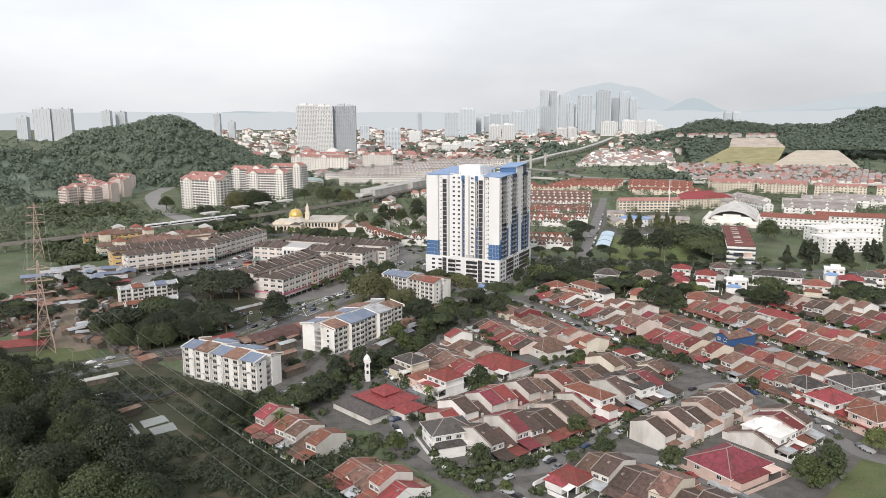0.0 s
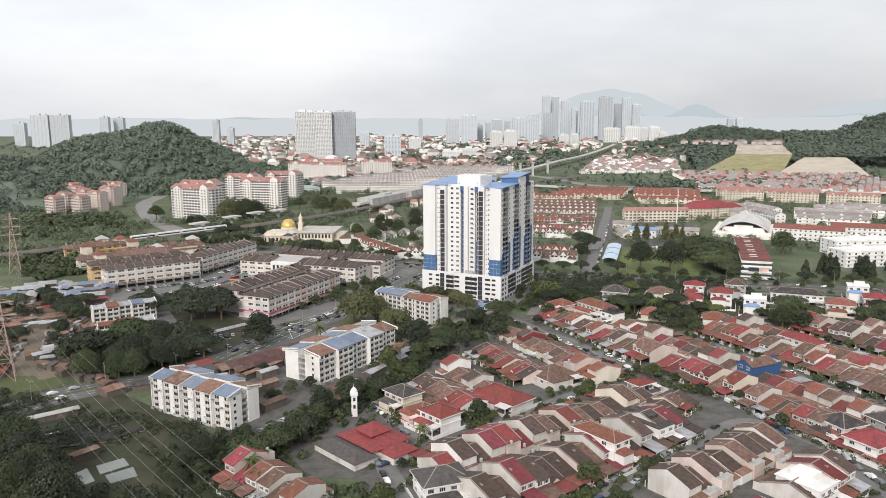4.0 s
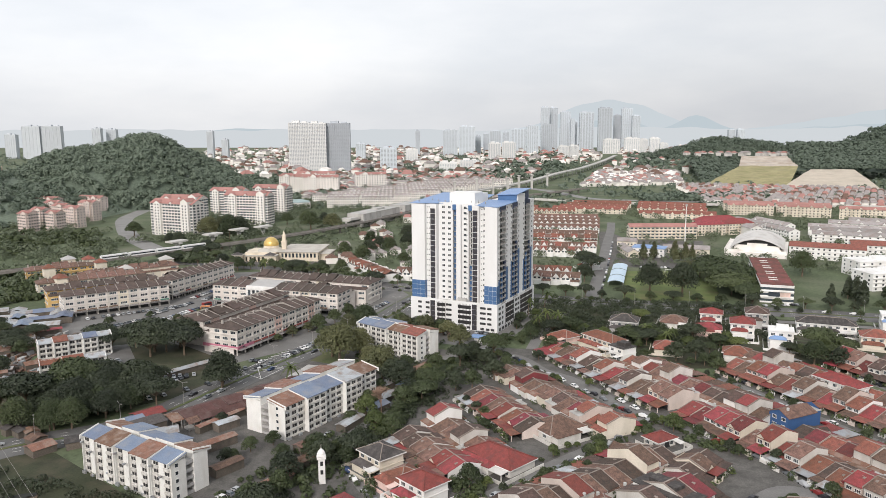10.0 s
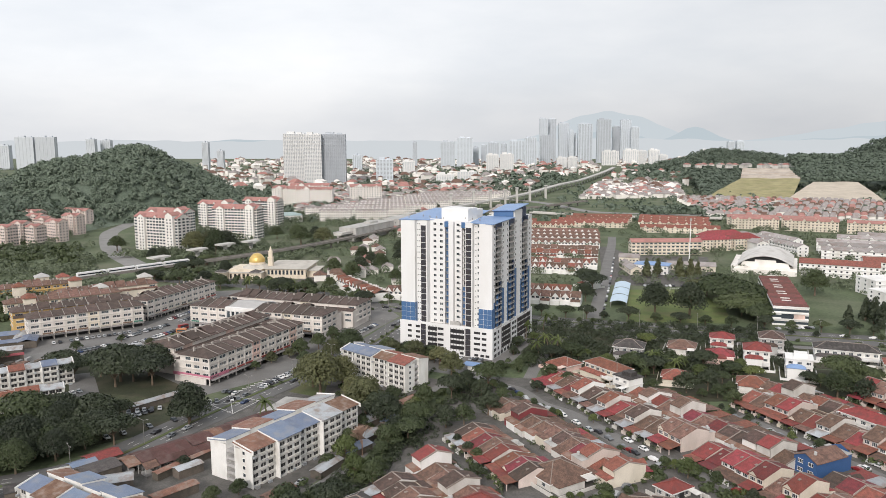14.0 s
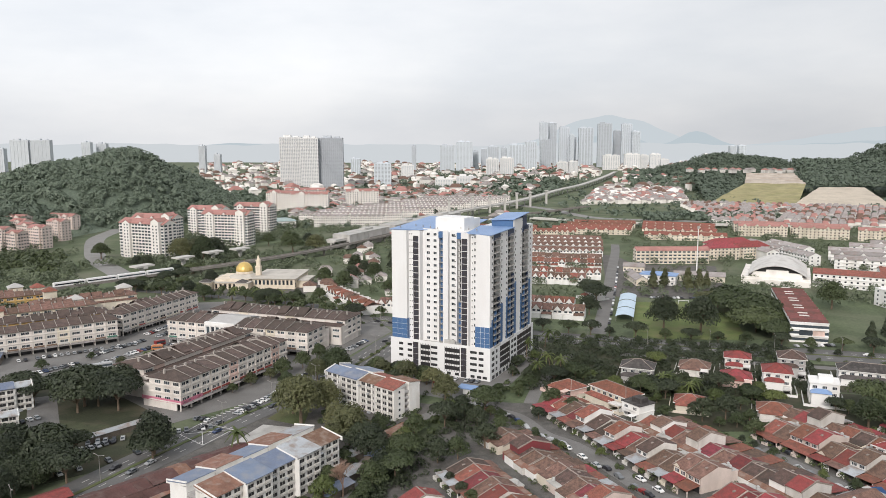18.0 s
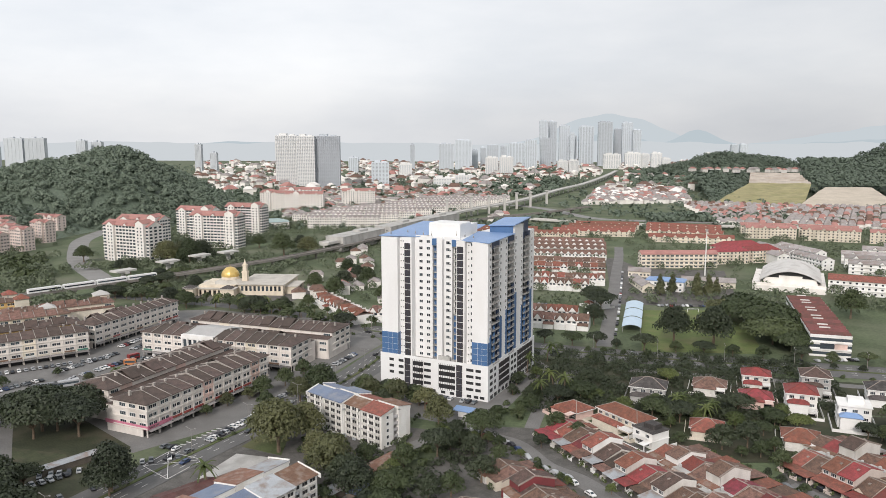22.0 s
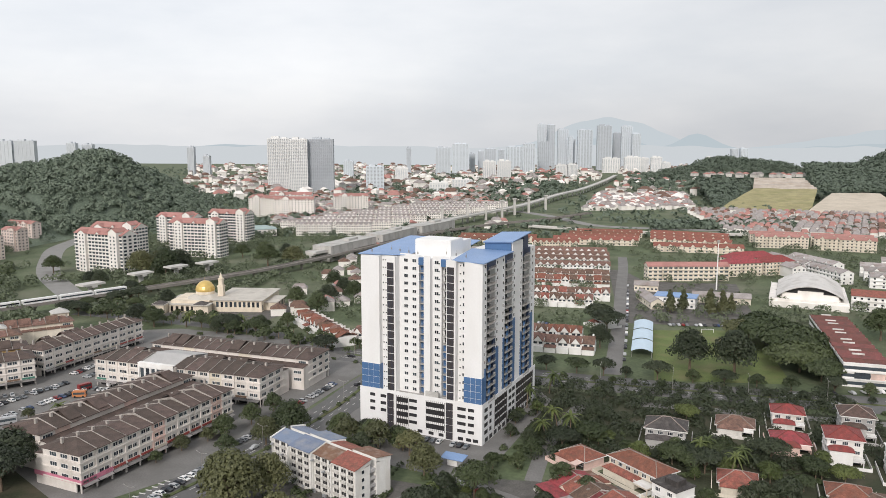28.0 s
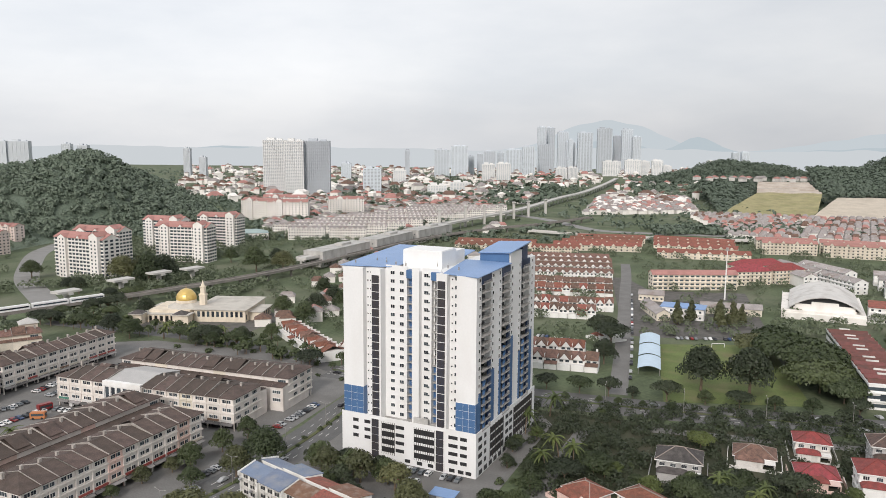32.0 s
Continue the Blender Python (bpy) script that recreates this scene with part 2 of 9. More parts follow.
GROUND = mat("mixed_ground", (0.085, 0.11, 0.055), 0.95, 0.35, 30, 2.0, dirt=(0.15, 0.15, 0.105), dirt_size=60)
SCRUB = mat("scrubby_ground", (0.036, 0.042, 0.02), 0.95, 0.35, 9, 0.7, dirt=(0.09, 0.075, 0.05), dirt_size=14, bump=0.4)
LINE = mat("road_paint", (0.62, 0.61, 0.59), 0.7, 0.15, 2, 0.3)
BARK = mat("bark", (0.16, 0.12, 0.085), 0.95, 0.3, 1.5, 0.2)
LEAF = leaf_mat("leaves", (0.06, 0.08, 0.032))
LEAF_DARK = leaf_mat("dark_leaves", (0.04, 0.053, 0.027))
LEAF_LIGHT = leaf_mat("light_leaves", (0.095, 0.122, 0.036))
LEAF_OLIVE = leaf_mat("olive_leaves", (0.108, 0.115, 0.05))
LEAF_GARDEN = leaf_mat("garden_leaves", (0.1, 0.125, 0.075))
# leaves of the far hills, with haze put into the colour
HAZY_FOREST = leaf_mat("haze_tinted_forest_leaves", (0.14, 0.178, 0.13))
GOLD = mat("gold_dome", (0.66, 0.47, 0.16), 0.35, 0.06, 4, 0.5, metal=0.5)
STEEL = mat("galvanised_steel", (0.4, 0.38, 0.36), 0.5, 0.1, 2, 0.3, metal=0.6)
PYLON = mat("weathered_pylon_steel", (0.45, 0.33, 0.28), 0.6, 0.1, 2, 0.3)
TYRE = mat("tyre_rubber", (0.02, 0.02, 0.02), 0.9, 0.1, 0.5, 0.1)
WATER = mat("pond_water", (0.2, 0.22, 0.2), 0.08, 0.1, 6, 1.0)
CARS = [mat(n + "_car_paint", c, 0.3, 0.04, 2, 0.5) for n, c in (("white", (0.75, 0.75, 0.74)), ("silver", (0.4, 0.41, 0.42)), ("black", (0.025, 0.025, 0.03)), ("red", (0.22, 0.025, 0.025)), ("grey", (0.16, 0.17, 0.18)), ("blue", (0.035, 0.06, 0.14)))]


# ---- builders ----
class Geo:
    """Collects faces for one mesh."""

    def __init__(self):
        self.v, self.f, self.m = [], [], []

    def poly(self, pts, mi=0):
        n = len(self.v)
        self.v += [tuple(p) for p in pts]
        self.f.append(tuple(range(n, n + len(pts))))
        self.m.append(mi)

    def box(self, x0, x1, y0, y1, z0, z1, mi=0):
        n = len(self.v)
        self.v += [(x, y, z) for z in (z0, z1) for x, y in ((x0, y0), (x1, y0), (x1, y1), (x0, y1))]
        self.f += [tuple(n + i for i in q) for q in ((3, 2, 1, 0), (4, 5, 6, 7), (0, 1, 5, 4), (1, 2, 6, 5), (2, 3, 7, 6), (3, 0, 4, 7))]
        self.m += [mi] * 6

    def slab(self, pts, thick, mi=0):
        """A flat or sloping sheet through pts with some thickness below it."""
        n, k = len(self.v), len(pts)
        self.v += [tuple(p) for p in pts] + [(p[0], p[1], p[2] - thick) for p in pts]
        self.f += [tuple(range(n, n + k)), tuple(range(n + 2 * k - 1, n + k - 1, -1))]
        self.f += [(n + i, n + k + i, n + k + (i + 1) % k, n + (i + 1) % k) for i in range(k)]
        self.m += [mi] * (k + 2)

    def prism(self, pts, z0, z1, mi=0):
        self.slab([(x, y, z1) for x, y in pts], z1 - z0, mi)

    def cone(self, x, y, z0, z1, r0, r1, n=8, mi=0, tip=(0, 0)):
        a = [(math.cos(2 * math.pi * i / n), math.sin(2 * math.pi * i / n)) for i in range(n)]
        b = len(self.v)
        self.v += [(x + r0 * c, y + r0 * s, z0) for c, s in a] + [(x + tip[0] + r1 * c, y + tip[1] + r1 * s, z1) for c, s in a]
        self.f += [(b + i, b + (i + 1) % n, b + n + (i + 1) % n, b + n + i) for i in range(n)]
        self.f += [tuple(range(b + n - 1, b - 1, -1)), tuple(range(b + n, b + 2 * n))]
        self.m += [mi] * (n + 2)

    def beam(self, a, b, w, mi=0):
        """A square bar from a to b."""
        a, b = Vector(a), Vector(b)
        d = (b - a).normalized()
        s = d.cross(Vector((0, 0, 1)) if abs(d.z) < 0.9 else Vector((1, 0, 0))).normalized() * w / 2
        u = s.cross(d).normalized() * w / 2
        n = len(self.v)
        self.v += [tuple(p + q) for p in (a, b) for q in (s + u, s - u, -s - u, -s + u)]
        self.f += [tuple(n + i for i in q) for q in ((0, 1, 2, 3), (7, 6, 5, 4), (0, 4, 5, 1), (1, 5, 6, 2), (2, 6, 7, 3), (3, 7, 4, 0))]
        self.m += [mi] * 6

    def mesh(self, name, mats):
        me = bpy.data.meshes.new(name)
        me.from_pydata(self.v, [], self.f)
        for q in mats if isinstance(mats, (list, tuple)) else [mats]:
            me.materials.append(q)
        me.polygons.foreach_set("material_index", self.m)
        me.update()
        return me


def part(name, geo, mats, parent=None, label="", at=None):
    """One mesh object from a Geo (or a ready mesh), under its thing."""
    me = geo.mesh(name, mats) if isinstance(geo, Geo) else geo
    ob = new(name, me)
    ob.parent = parent
    if at is not None:
        ob.matrix_basis = at
    if label:
        ob["label"] = label
    return ob


def thing(name, m, label, category, group="", kind=""):
    ob = new(name)
    ob.empty_display_size = 0.5
    ob.matrix_basis = m
    return tagged(ob, label, category, group, kind)


def structure(name, geo, mats, label, category=""):
    return tagged(part(name, geo, mats), label, category or name.split("_")[0], "", "structure")


def ribbon(pts, width, z, thick=0.12):
    """A road along a line of points."""
    g = Geo()
    for a, b in strips(pts, width):
        g.slab([(a[0].x, a[0].y, z), (a[1].x, a[1].y, z), (b[1].x, b[1].y, z), (b[0].x, b[0].y, z)], thick)
    return g


def strips(pts, width):
    """Pairs of crossings (right and left edge) along a smoothed line."""
    p = [Vector((q[0], q[1], 0)) for q in pts]
    fine = []
    for i in range(len(p) - 1):
        a, b, c, d = p[max(i - 1, 0)], p[i], p[i + 1], p[min(i + 2, len(p) - 1)]
        for s in range(6):
            t = s / 6
            fine.append(0.5 * (2 * b + (c - a) * t + (2 * a - 5 * b + 4 * c - d) * t * t + (3 * b - a - 3 * c + d) * t**3))
    fine.append(p[-1])
    rows = []
    for i, q in enumerate(fine):
        d = (fine[min(i + 1, len(fine) - 1)] - fine[max(i - 1, 0)]).normalized()
        s = Vector((d.y, -d.x, 0)) * width / 2
        rows.append((q + s, q - s))
    return list(zip(rows, rows[1:]))

# ---- ground, roads and hills ----
g = Geo()
g.poly([(-5200, -900, 0), (5200, -900, 0), (5200, 5600, 0), (-5200, 5600, 0)])
structure("ground", g, GROUND, "mixed green and earthen ground of the valley floor", "ground")


def patch(name, pts, material, z, label, category, thick=0.1):
    g = Geo()
    g.prism(pts, z - thick, z)
    return structure(name, g, material, label, category)


def grid(u, w, base, deg):
    """A place from coordinates along and across a street grid."""
    c, s = math.cos(radians(deg)), math.sin(radians(deg))
    return base[0] + u * c - w * s, base[1] + u * s + w * c


# yards, courts and fields
patch("pavement_yards", [(-30, 470), (-46, 440), (-66, 350), (-84, 326), (-66, 262), (-50, 236), (0, 196), (60, 176), (150, 190), (250, 260), (270, 330), (160, 440), (140, 418), (84, 448), (60, 420), (20, 470)], PAVING, 0.06, "grey concrete yards between the terrace houses", "pavement")
patch("pavement_shops", [(-300, 480), (-216, 430), (-160, 425), (-126, 470), (-100, 590), (-130, 640), (-238, 660), (-300, 640)], OLD_ASPHALT, 0.07, "grey asphalt parking courts round the shop blocks", "pavement")
patch("pavement_tower", [(-104, 508), (-76, 480), (-40, 468), (-25, 486), (-5, 556), (-20, 590), (-84, 596)], OLD_ASPHALT, 0.08, "asphalt forecourt round the apartment tower", "pavement")
patch("pavement_flats", [(-176, 326), (-112, 280), (-96, 300), (-60, 420), (-50, 462), (-110, 474), (-128, 430), (-150, 380)], PAVING, 0.05, "worn asphalt yards round the walk-up flats", "pavement")
patch("grass_field", [(46, 593), (58, 698), (123, 706), (112, 596)], PITCH, 0.09, "mown grass playing field with bare patches", "field")
patch("grass_field_corner", [(106, 256), (160, 238), (150, 190), (84, 226)], GRASS, 0.1, "grass playing field at the edge of the houses", "field")
patch("court", [(-126, 407), (-121, 429), (-103, 427), (-107, 401)], CONCRETE, 0.3, "pale concrete ball court", "court")
patch("bare_earth_yard", [(-262, 330), (-228, 320), (-226, 346), (-250, 392), (-290, 470), (-340, 500), (-340, 420)], EARTH, 0.04, "bare earth lane through the sheds", "ground")
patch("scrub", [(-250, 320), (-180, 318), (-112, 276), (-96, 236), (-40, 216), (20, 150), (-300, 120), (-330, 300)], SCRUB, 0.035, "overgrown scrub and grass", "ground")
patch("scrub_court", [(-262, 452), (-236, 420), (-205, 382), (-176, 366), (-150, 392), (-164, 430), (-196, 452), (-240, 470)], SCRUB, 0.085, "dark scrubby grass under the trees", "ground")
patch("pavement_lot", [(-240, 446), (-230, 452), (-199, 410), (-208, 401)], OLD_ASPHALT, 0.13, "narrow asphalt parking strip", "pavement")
patch("grass_court", [(-213, 424), (-184, 420), (-178, 411), (-200, 404)], DIM_GRASS, 0.12, "worn lawn beside the parking strip, tree shade put into its green", "lawn")
patch("school_yard", [(40, 716), (128, 712), (150, 870), (76, 872), (62, 930), (50, 930)], PAVING, 0.06, "paved school yard", "pavement")
patch("mosque_yard", [(-290, 690), (-196, 670), (-180, 740), (-270, 760)], PAVING, 0.06, "paved yard round the mosque", "pavement")
for n, pts in enumerate(([(-157, 247), (-155, 252), (-147, 244), (-150, 239)], [(-153, 254), (-147, 261), (-142, 256), (-148, 248.5)], [(-146, 248), (-140, 255), (-135, 249), (-141, 243)], [(-188, 270), (-182, 277), (-178, 273), (-183, 265)])):
    patch("water_pond", pts, WATER, 0.12, "still grey water of a small fish pond", "water")

ROADS = [
    ("road_main", [(-225, 270), (-205, 315), (-168, 345), (-150, 392), (-133, 440), (-114, 486), (-101, 530), (-92, 575), (-72, 622)], 19, ASPHALT, 0.16, "dual carriageway with white lane marks"),
    ("road_highway", [(-118, 618), (-90, 610), (-60, 603), (0, 588), (72, 577), (160, 567), (240, 552), (420, 516), (700, 456)], 24, ASPHALT, 0.13, "wide tree-lined dual carriageway"),
    ("road_avenue", [(-330, 692), (-240, 674), (-165, 652), (-116, 618)], 10, ASPHALT, 0.11, "tree-lined avenue behind the shops"),
    ("road_lane", [(-75, 330), (-66, 314), (-53, 297), (-38, 284), (-20, 306), (0, 331), (14, 347), (26, 366), (40, 380), (60, 361), (74, 346), (83, 326), (89, 312)], 7.5, OLD_ASPHALT, 0.12, "narrow grey lane between the houses"),
    ("road_cross", [(-26, 228), (0, 236), (10, 252), (24, 266), (42, 287), (59, 308), (76, 322), (96, 305), (98, 287), (105, 268), (116, 255), (170, 240)], 7.5, OLD_ASPHALT, 0.14, "grey residential street"),
    ("road_terrace", [(-46, 478), (-30, 461), (-17, 452), (-6, 434), (6, 424), (20, 404), (30, 388), (40, 380)], 8, OLD_ASPHALT, 0.1, "grey residential street"),
    ("road_front", [(-57, 270), (-44, 246), (-26, 228), (-8, 218), (10, 200)], 7, OLD_ASPHALT, 0.18, "grey residential street"),
    ("road_front_east", [(8, 226), (18, 243), (34, 247), (50, 236), (70, 216), (90, 190)], 7, OLD_ASPHALT, 0.11, "grey residential street"),
    ("road_upper", [(76, 430), (88, 413), (102, 390), (124, 356), (144, 326), (166, 292)], 7, OLD_ASPHALT, 0.1, "grey residential street"),
    ("road_far_row", [(139, 446), (155, 416), (179, 376), (205, 336)], 7, OLD_ASPHALT, 0.1, "grey residential street"),
    ("road_service", [(30, 557), (70, 552), (108, 548), (160, 541), (240, 526)], 6, OLD_ASPHALT, 0.1, "narrow service road beside the highway"),
    ("road_verge_lane", [(-12, 470), (-10.5, 482), (-8, 499), (-3.8, 515), (2, 533), (8, 552)], 6, OLD_ASPHALT, 0.12, "narrow grey lane through the trees"),
    ("road_canal", [(-112, 268), (-98, 296), (-86, 326), (-74, 362), (-64, 432), (-40, 466)], 6, OLD_ASPHALT, 0.1, "narrow service lane beside the drain"),
    ("road_school", [(26, 600), (38, 700), (54, 850), (64, 940), (70, 1010)], 9, OLD_ASPHALT, 0.15, "straight grey street with parked cars"),
    ("road_left", [(-352, 730), (-385, 763), (-449, 833), (-506, 917), (-545, 985), (-565, 1050), (-578, 1100)], 20, CONCRETE_ROAD, 0.12, "curving grey road at the foot of the hill"),
    ("road_valley", [(-150, 1560), (-60, 1520), (-25, 1481), (7, 1430), (36, 1360), (73, 1307), (163, 1284), (300, 1270), (520, 1225)], 20, CONCRETE_ROAD, 0.2, "pale concrete highway across the valley"),
    ("road_dirt", [(-226, 332), (-254, 358), (-277, 389), (-295, 426), (-315, 452)], 7, EARTH, 0.1, "pale dirt track"),
]
for n, pts, w, m, z, label in ROADS:
    structure(n, ribbon(pts, w, z), m, label, "road")


def dashes(pts, side, z, length=3.0, gap=3, width=0.1):
    g = Geo()
    for i, (a, b) in enumerate(strips(pts, 2.0)):
        mid0, mid1 = (a[0] + a[1]) / 2, (b[0] + b[1]) / 2
        d = mid1 - mid0
        s = Vector((d.y, -d.x, 0)).normalized()
        count = max(1, int(d.length / (length + gap * 2)))
        for j in range(count):
            p = mid0 + d * (j / count) + s * side
            q = p + d.normalized() * length
            g.slab([(*(p + s * width).xy, z), (*(p - s * width).xy, z), (*(q - s * width).xy, z), (*(q + s * width).xy, z)], 0.02)
    return g


for key, sides in (("road_main", (-5.5, -2.5, 2.5, 5.5)), ("road_highway", (-6.5, -3.2, 3.2, 6.5))):
    pts, z = next((r[1], r[4]) for r in ROADS if r[0] == key)
    for s in sides:
        structure("road_marking", dashes(pts, s, z + 0.03), LINE, "white dashed lane line", "road marking")
    gm = Geo()
    for a, b in strips(pts, 1.6):
        gm.slab([(*a[0].xy, z + 0.2), (*a[1].xy, z + 0.2), (*b[1].xy, z + 0.2), (*b[0].xy, z + 0.2)], 0.2)
    structure("road_median", gm, GRASS, "raised grassy median with a kerb", "median")

g = Geo()
BOX = [(-150, 414), (-147, 427), (-131, 422), (-136, 405)]
for a, b in ((0, 1), (1, 2), (2, 3), (3, 0), (0, 2), (1, 3)):
    p, q = Vector(BOX[a]), Vector(BOX[b])
    n = Vector((q.y - p.y, p.x - q.x)).normalized() * 0.14
    g.slab([(*(p + n), 0.4), (*(p - n), 0.4), (*(q - n), 0.4), (*(q + n), 0.4)], 0.02)
for k in range(9):
    p = Vector((-146 + k * 0.95, 432 + k * 2.5))
    g.slab([(p.x - 1.2, p.y, 0.21), (p.x + 1.2, p.y - 0.4, 0.21), (p.x + 1.3, p.y + 0.2, 0.21), (p.x - 1.1, p.y + 0.6, 0.21)], 0.02)
structure("road_marking", g, LINE, "worn pale box junction and hatching on the road", "road marking")
patch("scrub_verge", [(-24, 560), (4, 482), (60, 486), (130, 505), (250, 490), (260, 532), (160, 548), (60, 560), (-20, 575)], SCRUB, 0.05, "overgrown verge below the highway", "ground")
patch("scrub_bank", [(-8, 471), (18, 472), (60, 446), (84, 450), (140, 442), (262, 400), (262, 486), (130, 503), (60, 484), (4, 480)], SCRUB, 0.075, "overgrown bank between the streets", "ground")
patch("pavement_prayer", [(-100, 286), (-80, 310), (-58, 298), (-36, 281), (-50, 258), (-80, 256)], PAVING, 0.09, "paved yard round the prayer hall", "pavement")
patch("grass_plot", [(-254, 330), (-222, 338), (-214, 322), (-238, 302)], GRASS, 0.08, "bright mown grass plot beside the road", "lawn")
patch("grass_lawn", [(-122, 436), (-117, 456), (-108, 452), (-104, 430)], GRASS, 0.12, "small fenced lawn beside the road", "lawn")


def hill(name, cx, cy, rx, ry, height, turn, seed, label, material=None, steps=44, power=1.6):
    """A rounded hill as a sheet of ground."""
    g, rows = Geo(), []
    c, s = math.cos(radians(turn)), math.sin(radians(turn))
    for j in range(steps + 1):
        for i in range(steps + 1):
            u, v = 2 * i / steps - 1, 2 * j / steps - 1
            r = math.hypot(u, v)
            h = max(0.0, 1 - r**power) * height
            h *= 0.85 + 0.35 * noise.noise(Vector((u * 2.2 + seed, v * 2.2, seed)))
            x, y = u * rx, v * ry
            g.v.append((cx + x * c - y * s, cy + x * s + y * c, h - 1.0))
    for j in range(steps):
        for i in range(steps):
            a = j * (steps + 1) + i
            g.f.append((a, a + 1, a + steps + 2, a + steps + 1))
            g.m.append(0)
    return structure(name, g, material or HAZY_FOREST, label, "hill"), g


def clump(g, x, y, z, r, rng, leaves=26, flat=0.8, size=0.3, mi=0, wild=0.6, three=False):
    """A tuft of leaf faces over a rounded head."""
    for _ in range(leaves):
        a, b = rng.uniform(0, 2 * math.pi), math.asin(rng.uniform(-0.15, 1.0))
        d = Vector((math.cos(a) * math.cos(b), math.sin(a) * math.cos(b), math.sin(b)))
        k = r * rng.uniform(0.78, 1.08)
        p = Vector((x, y, z)) + Vector((d.x * k, d.y * k, d.z * k * flat))
        n = (d + Vector((rng.uniform(-wild, wild), rng.uniform(-wild, wild), rng.uniform(-wild / 2, wild)))).normalized()
        t = n.orthogonal().normalized()
        t.rotate(Matrix.Rotation(rng.uniform(0, 6.28), 3, n))
        w = n.cross(t)
        q = r * size * rng.uniform(0.7, 1.4)
        if three:
            g.poly([p + t * q, p - t * q * 0.6 + w * q * 0.8, p - t * q * 0.6 - w * q * 0.8], mi)
        else:
            g.poly([p + t * q, p + w * q * 0.8, p - t * q, p - w * q * 0.8], mi)


def forest(name, ground, count, seed, label, r=(4, 8), low=4.0, material=None):
    """Tree heads over a hill, as one mass."""
    rng, g = random.Random(seed), Geo()
    for _ in range(count):
        f = rng.choice(ground.f)
        w = [rng.random() for _ in f]
        t = sum(w)
        p = [sum(w[k] * ground.v[i][axis] for k, i in enumerate(f)) / t for axis in range(3)]
        if p[2] < low * rng.random():
            continue
        q = rng.uniform(*r)
        clump(g, p[0], p[1], p[2] + q * rng.uniform(0.1, 0.7), q, rng, 48, 0.9, 0.25, 0, 0.5, True)
    return tagged(part(name, g, material or HAZY_FOREST), label, "forest", "", "stuff")


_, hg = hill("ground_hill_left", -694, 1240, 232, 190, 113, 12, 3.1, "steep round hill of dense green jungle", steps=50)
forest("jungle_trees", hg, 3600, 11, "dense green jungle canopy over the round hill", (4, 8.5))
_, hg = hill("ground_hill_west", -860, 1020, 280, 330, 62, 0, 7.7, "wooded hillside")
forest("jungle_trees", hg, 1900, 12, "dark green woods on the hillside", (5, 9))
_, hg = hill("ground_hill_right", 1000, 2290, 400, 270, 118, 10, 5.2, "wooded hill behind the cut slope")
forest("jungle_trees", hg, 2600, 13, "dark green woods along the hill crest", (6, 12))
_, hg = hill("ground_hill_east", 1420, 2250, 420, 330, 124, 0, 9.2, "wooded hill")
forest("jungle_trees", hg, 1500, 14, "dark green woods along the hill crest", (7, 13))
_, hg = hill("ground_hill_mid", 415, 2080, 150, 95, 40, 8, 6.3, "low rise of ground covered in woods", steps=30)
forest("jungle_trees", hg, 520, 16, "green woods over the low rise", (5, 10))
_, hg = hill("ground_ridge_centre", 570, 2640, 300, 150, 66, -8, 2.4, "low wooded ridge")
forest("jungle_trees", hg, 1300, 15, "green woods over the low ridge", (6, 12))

# far mountains, pale in the distance: the haze is put into their glow
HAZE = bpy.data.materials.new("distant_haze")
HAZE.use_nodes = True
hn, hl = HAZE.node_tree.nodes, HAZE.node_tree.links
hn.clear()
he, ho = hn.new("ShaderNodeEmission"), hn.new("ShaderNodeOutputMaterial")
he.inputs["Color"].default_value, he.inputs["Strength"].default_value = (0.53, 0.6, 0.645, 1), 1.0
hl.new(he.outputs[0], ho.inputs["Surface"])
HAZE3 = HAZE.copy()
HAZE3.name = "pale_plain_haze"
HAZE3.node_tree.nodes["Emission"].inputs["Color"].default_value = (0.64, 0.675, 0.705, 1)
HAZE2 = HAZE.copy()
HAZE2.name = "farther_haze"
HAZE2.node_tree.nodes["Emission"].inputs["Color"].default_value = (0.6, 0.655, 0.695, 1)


def range_of_hills(name, y, x0, x1, tops, seed, material, label, base=-5):
    g, n = Geo(), 160
    for i in range(n):
        xa, xb = x0 + (x1 - x0) * i / n, x0 + (x1 - x0) * (i + 1) / n
        za, zb = (tops((x - x0) / (x1 - x0)) * (1 + 0.12 * noise.noise(Vector((x / 160, seed, 0))) + 0.25 * noise.noise(Vector((x / 700, seed, 4)))) for x in (xa, xb))
        g.poly([(xa, y, base), (xb, y, base), (xb, y + 60, zb), (xa, y + 60, za)])
    return structure(name, g, material, label, "mountains")


def bumps(*items, low=118):
    return lambda u: low + sum(h * math.exp(-(((u - c) / w) ** 2)) for c, w, h in items)


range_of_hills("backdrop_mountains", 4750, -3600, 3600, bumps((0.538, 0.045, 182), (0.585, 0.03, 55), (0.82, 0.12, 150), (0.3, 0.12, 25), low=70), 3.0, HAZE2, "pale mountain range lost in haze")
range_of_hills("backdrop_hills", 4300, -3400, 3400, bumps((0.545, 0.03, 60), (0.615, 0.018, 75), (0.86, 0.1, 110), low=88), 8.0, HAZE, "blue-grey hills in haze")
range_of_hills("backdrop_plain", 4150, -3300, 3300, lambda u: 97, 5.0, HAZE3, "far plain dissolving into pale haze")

# ---- apartment tower ----
FLOOR, POD, TOP = 3.13, 15.7, 72.0
tower = thing("apartment_tower", pose(-84.1, 516.2, 0, 0, 0, -18.3), "tall white apartment tower with slate-blue panels and blue roofs", "apartment tower")
W, D = 54.2, 60.0
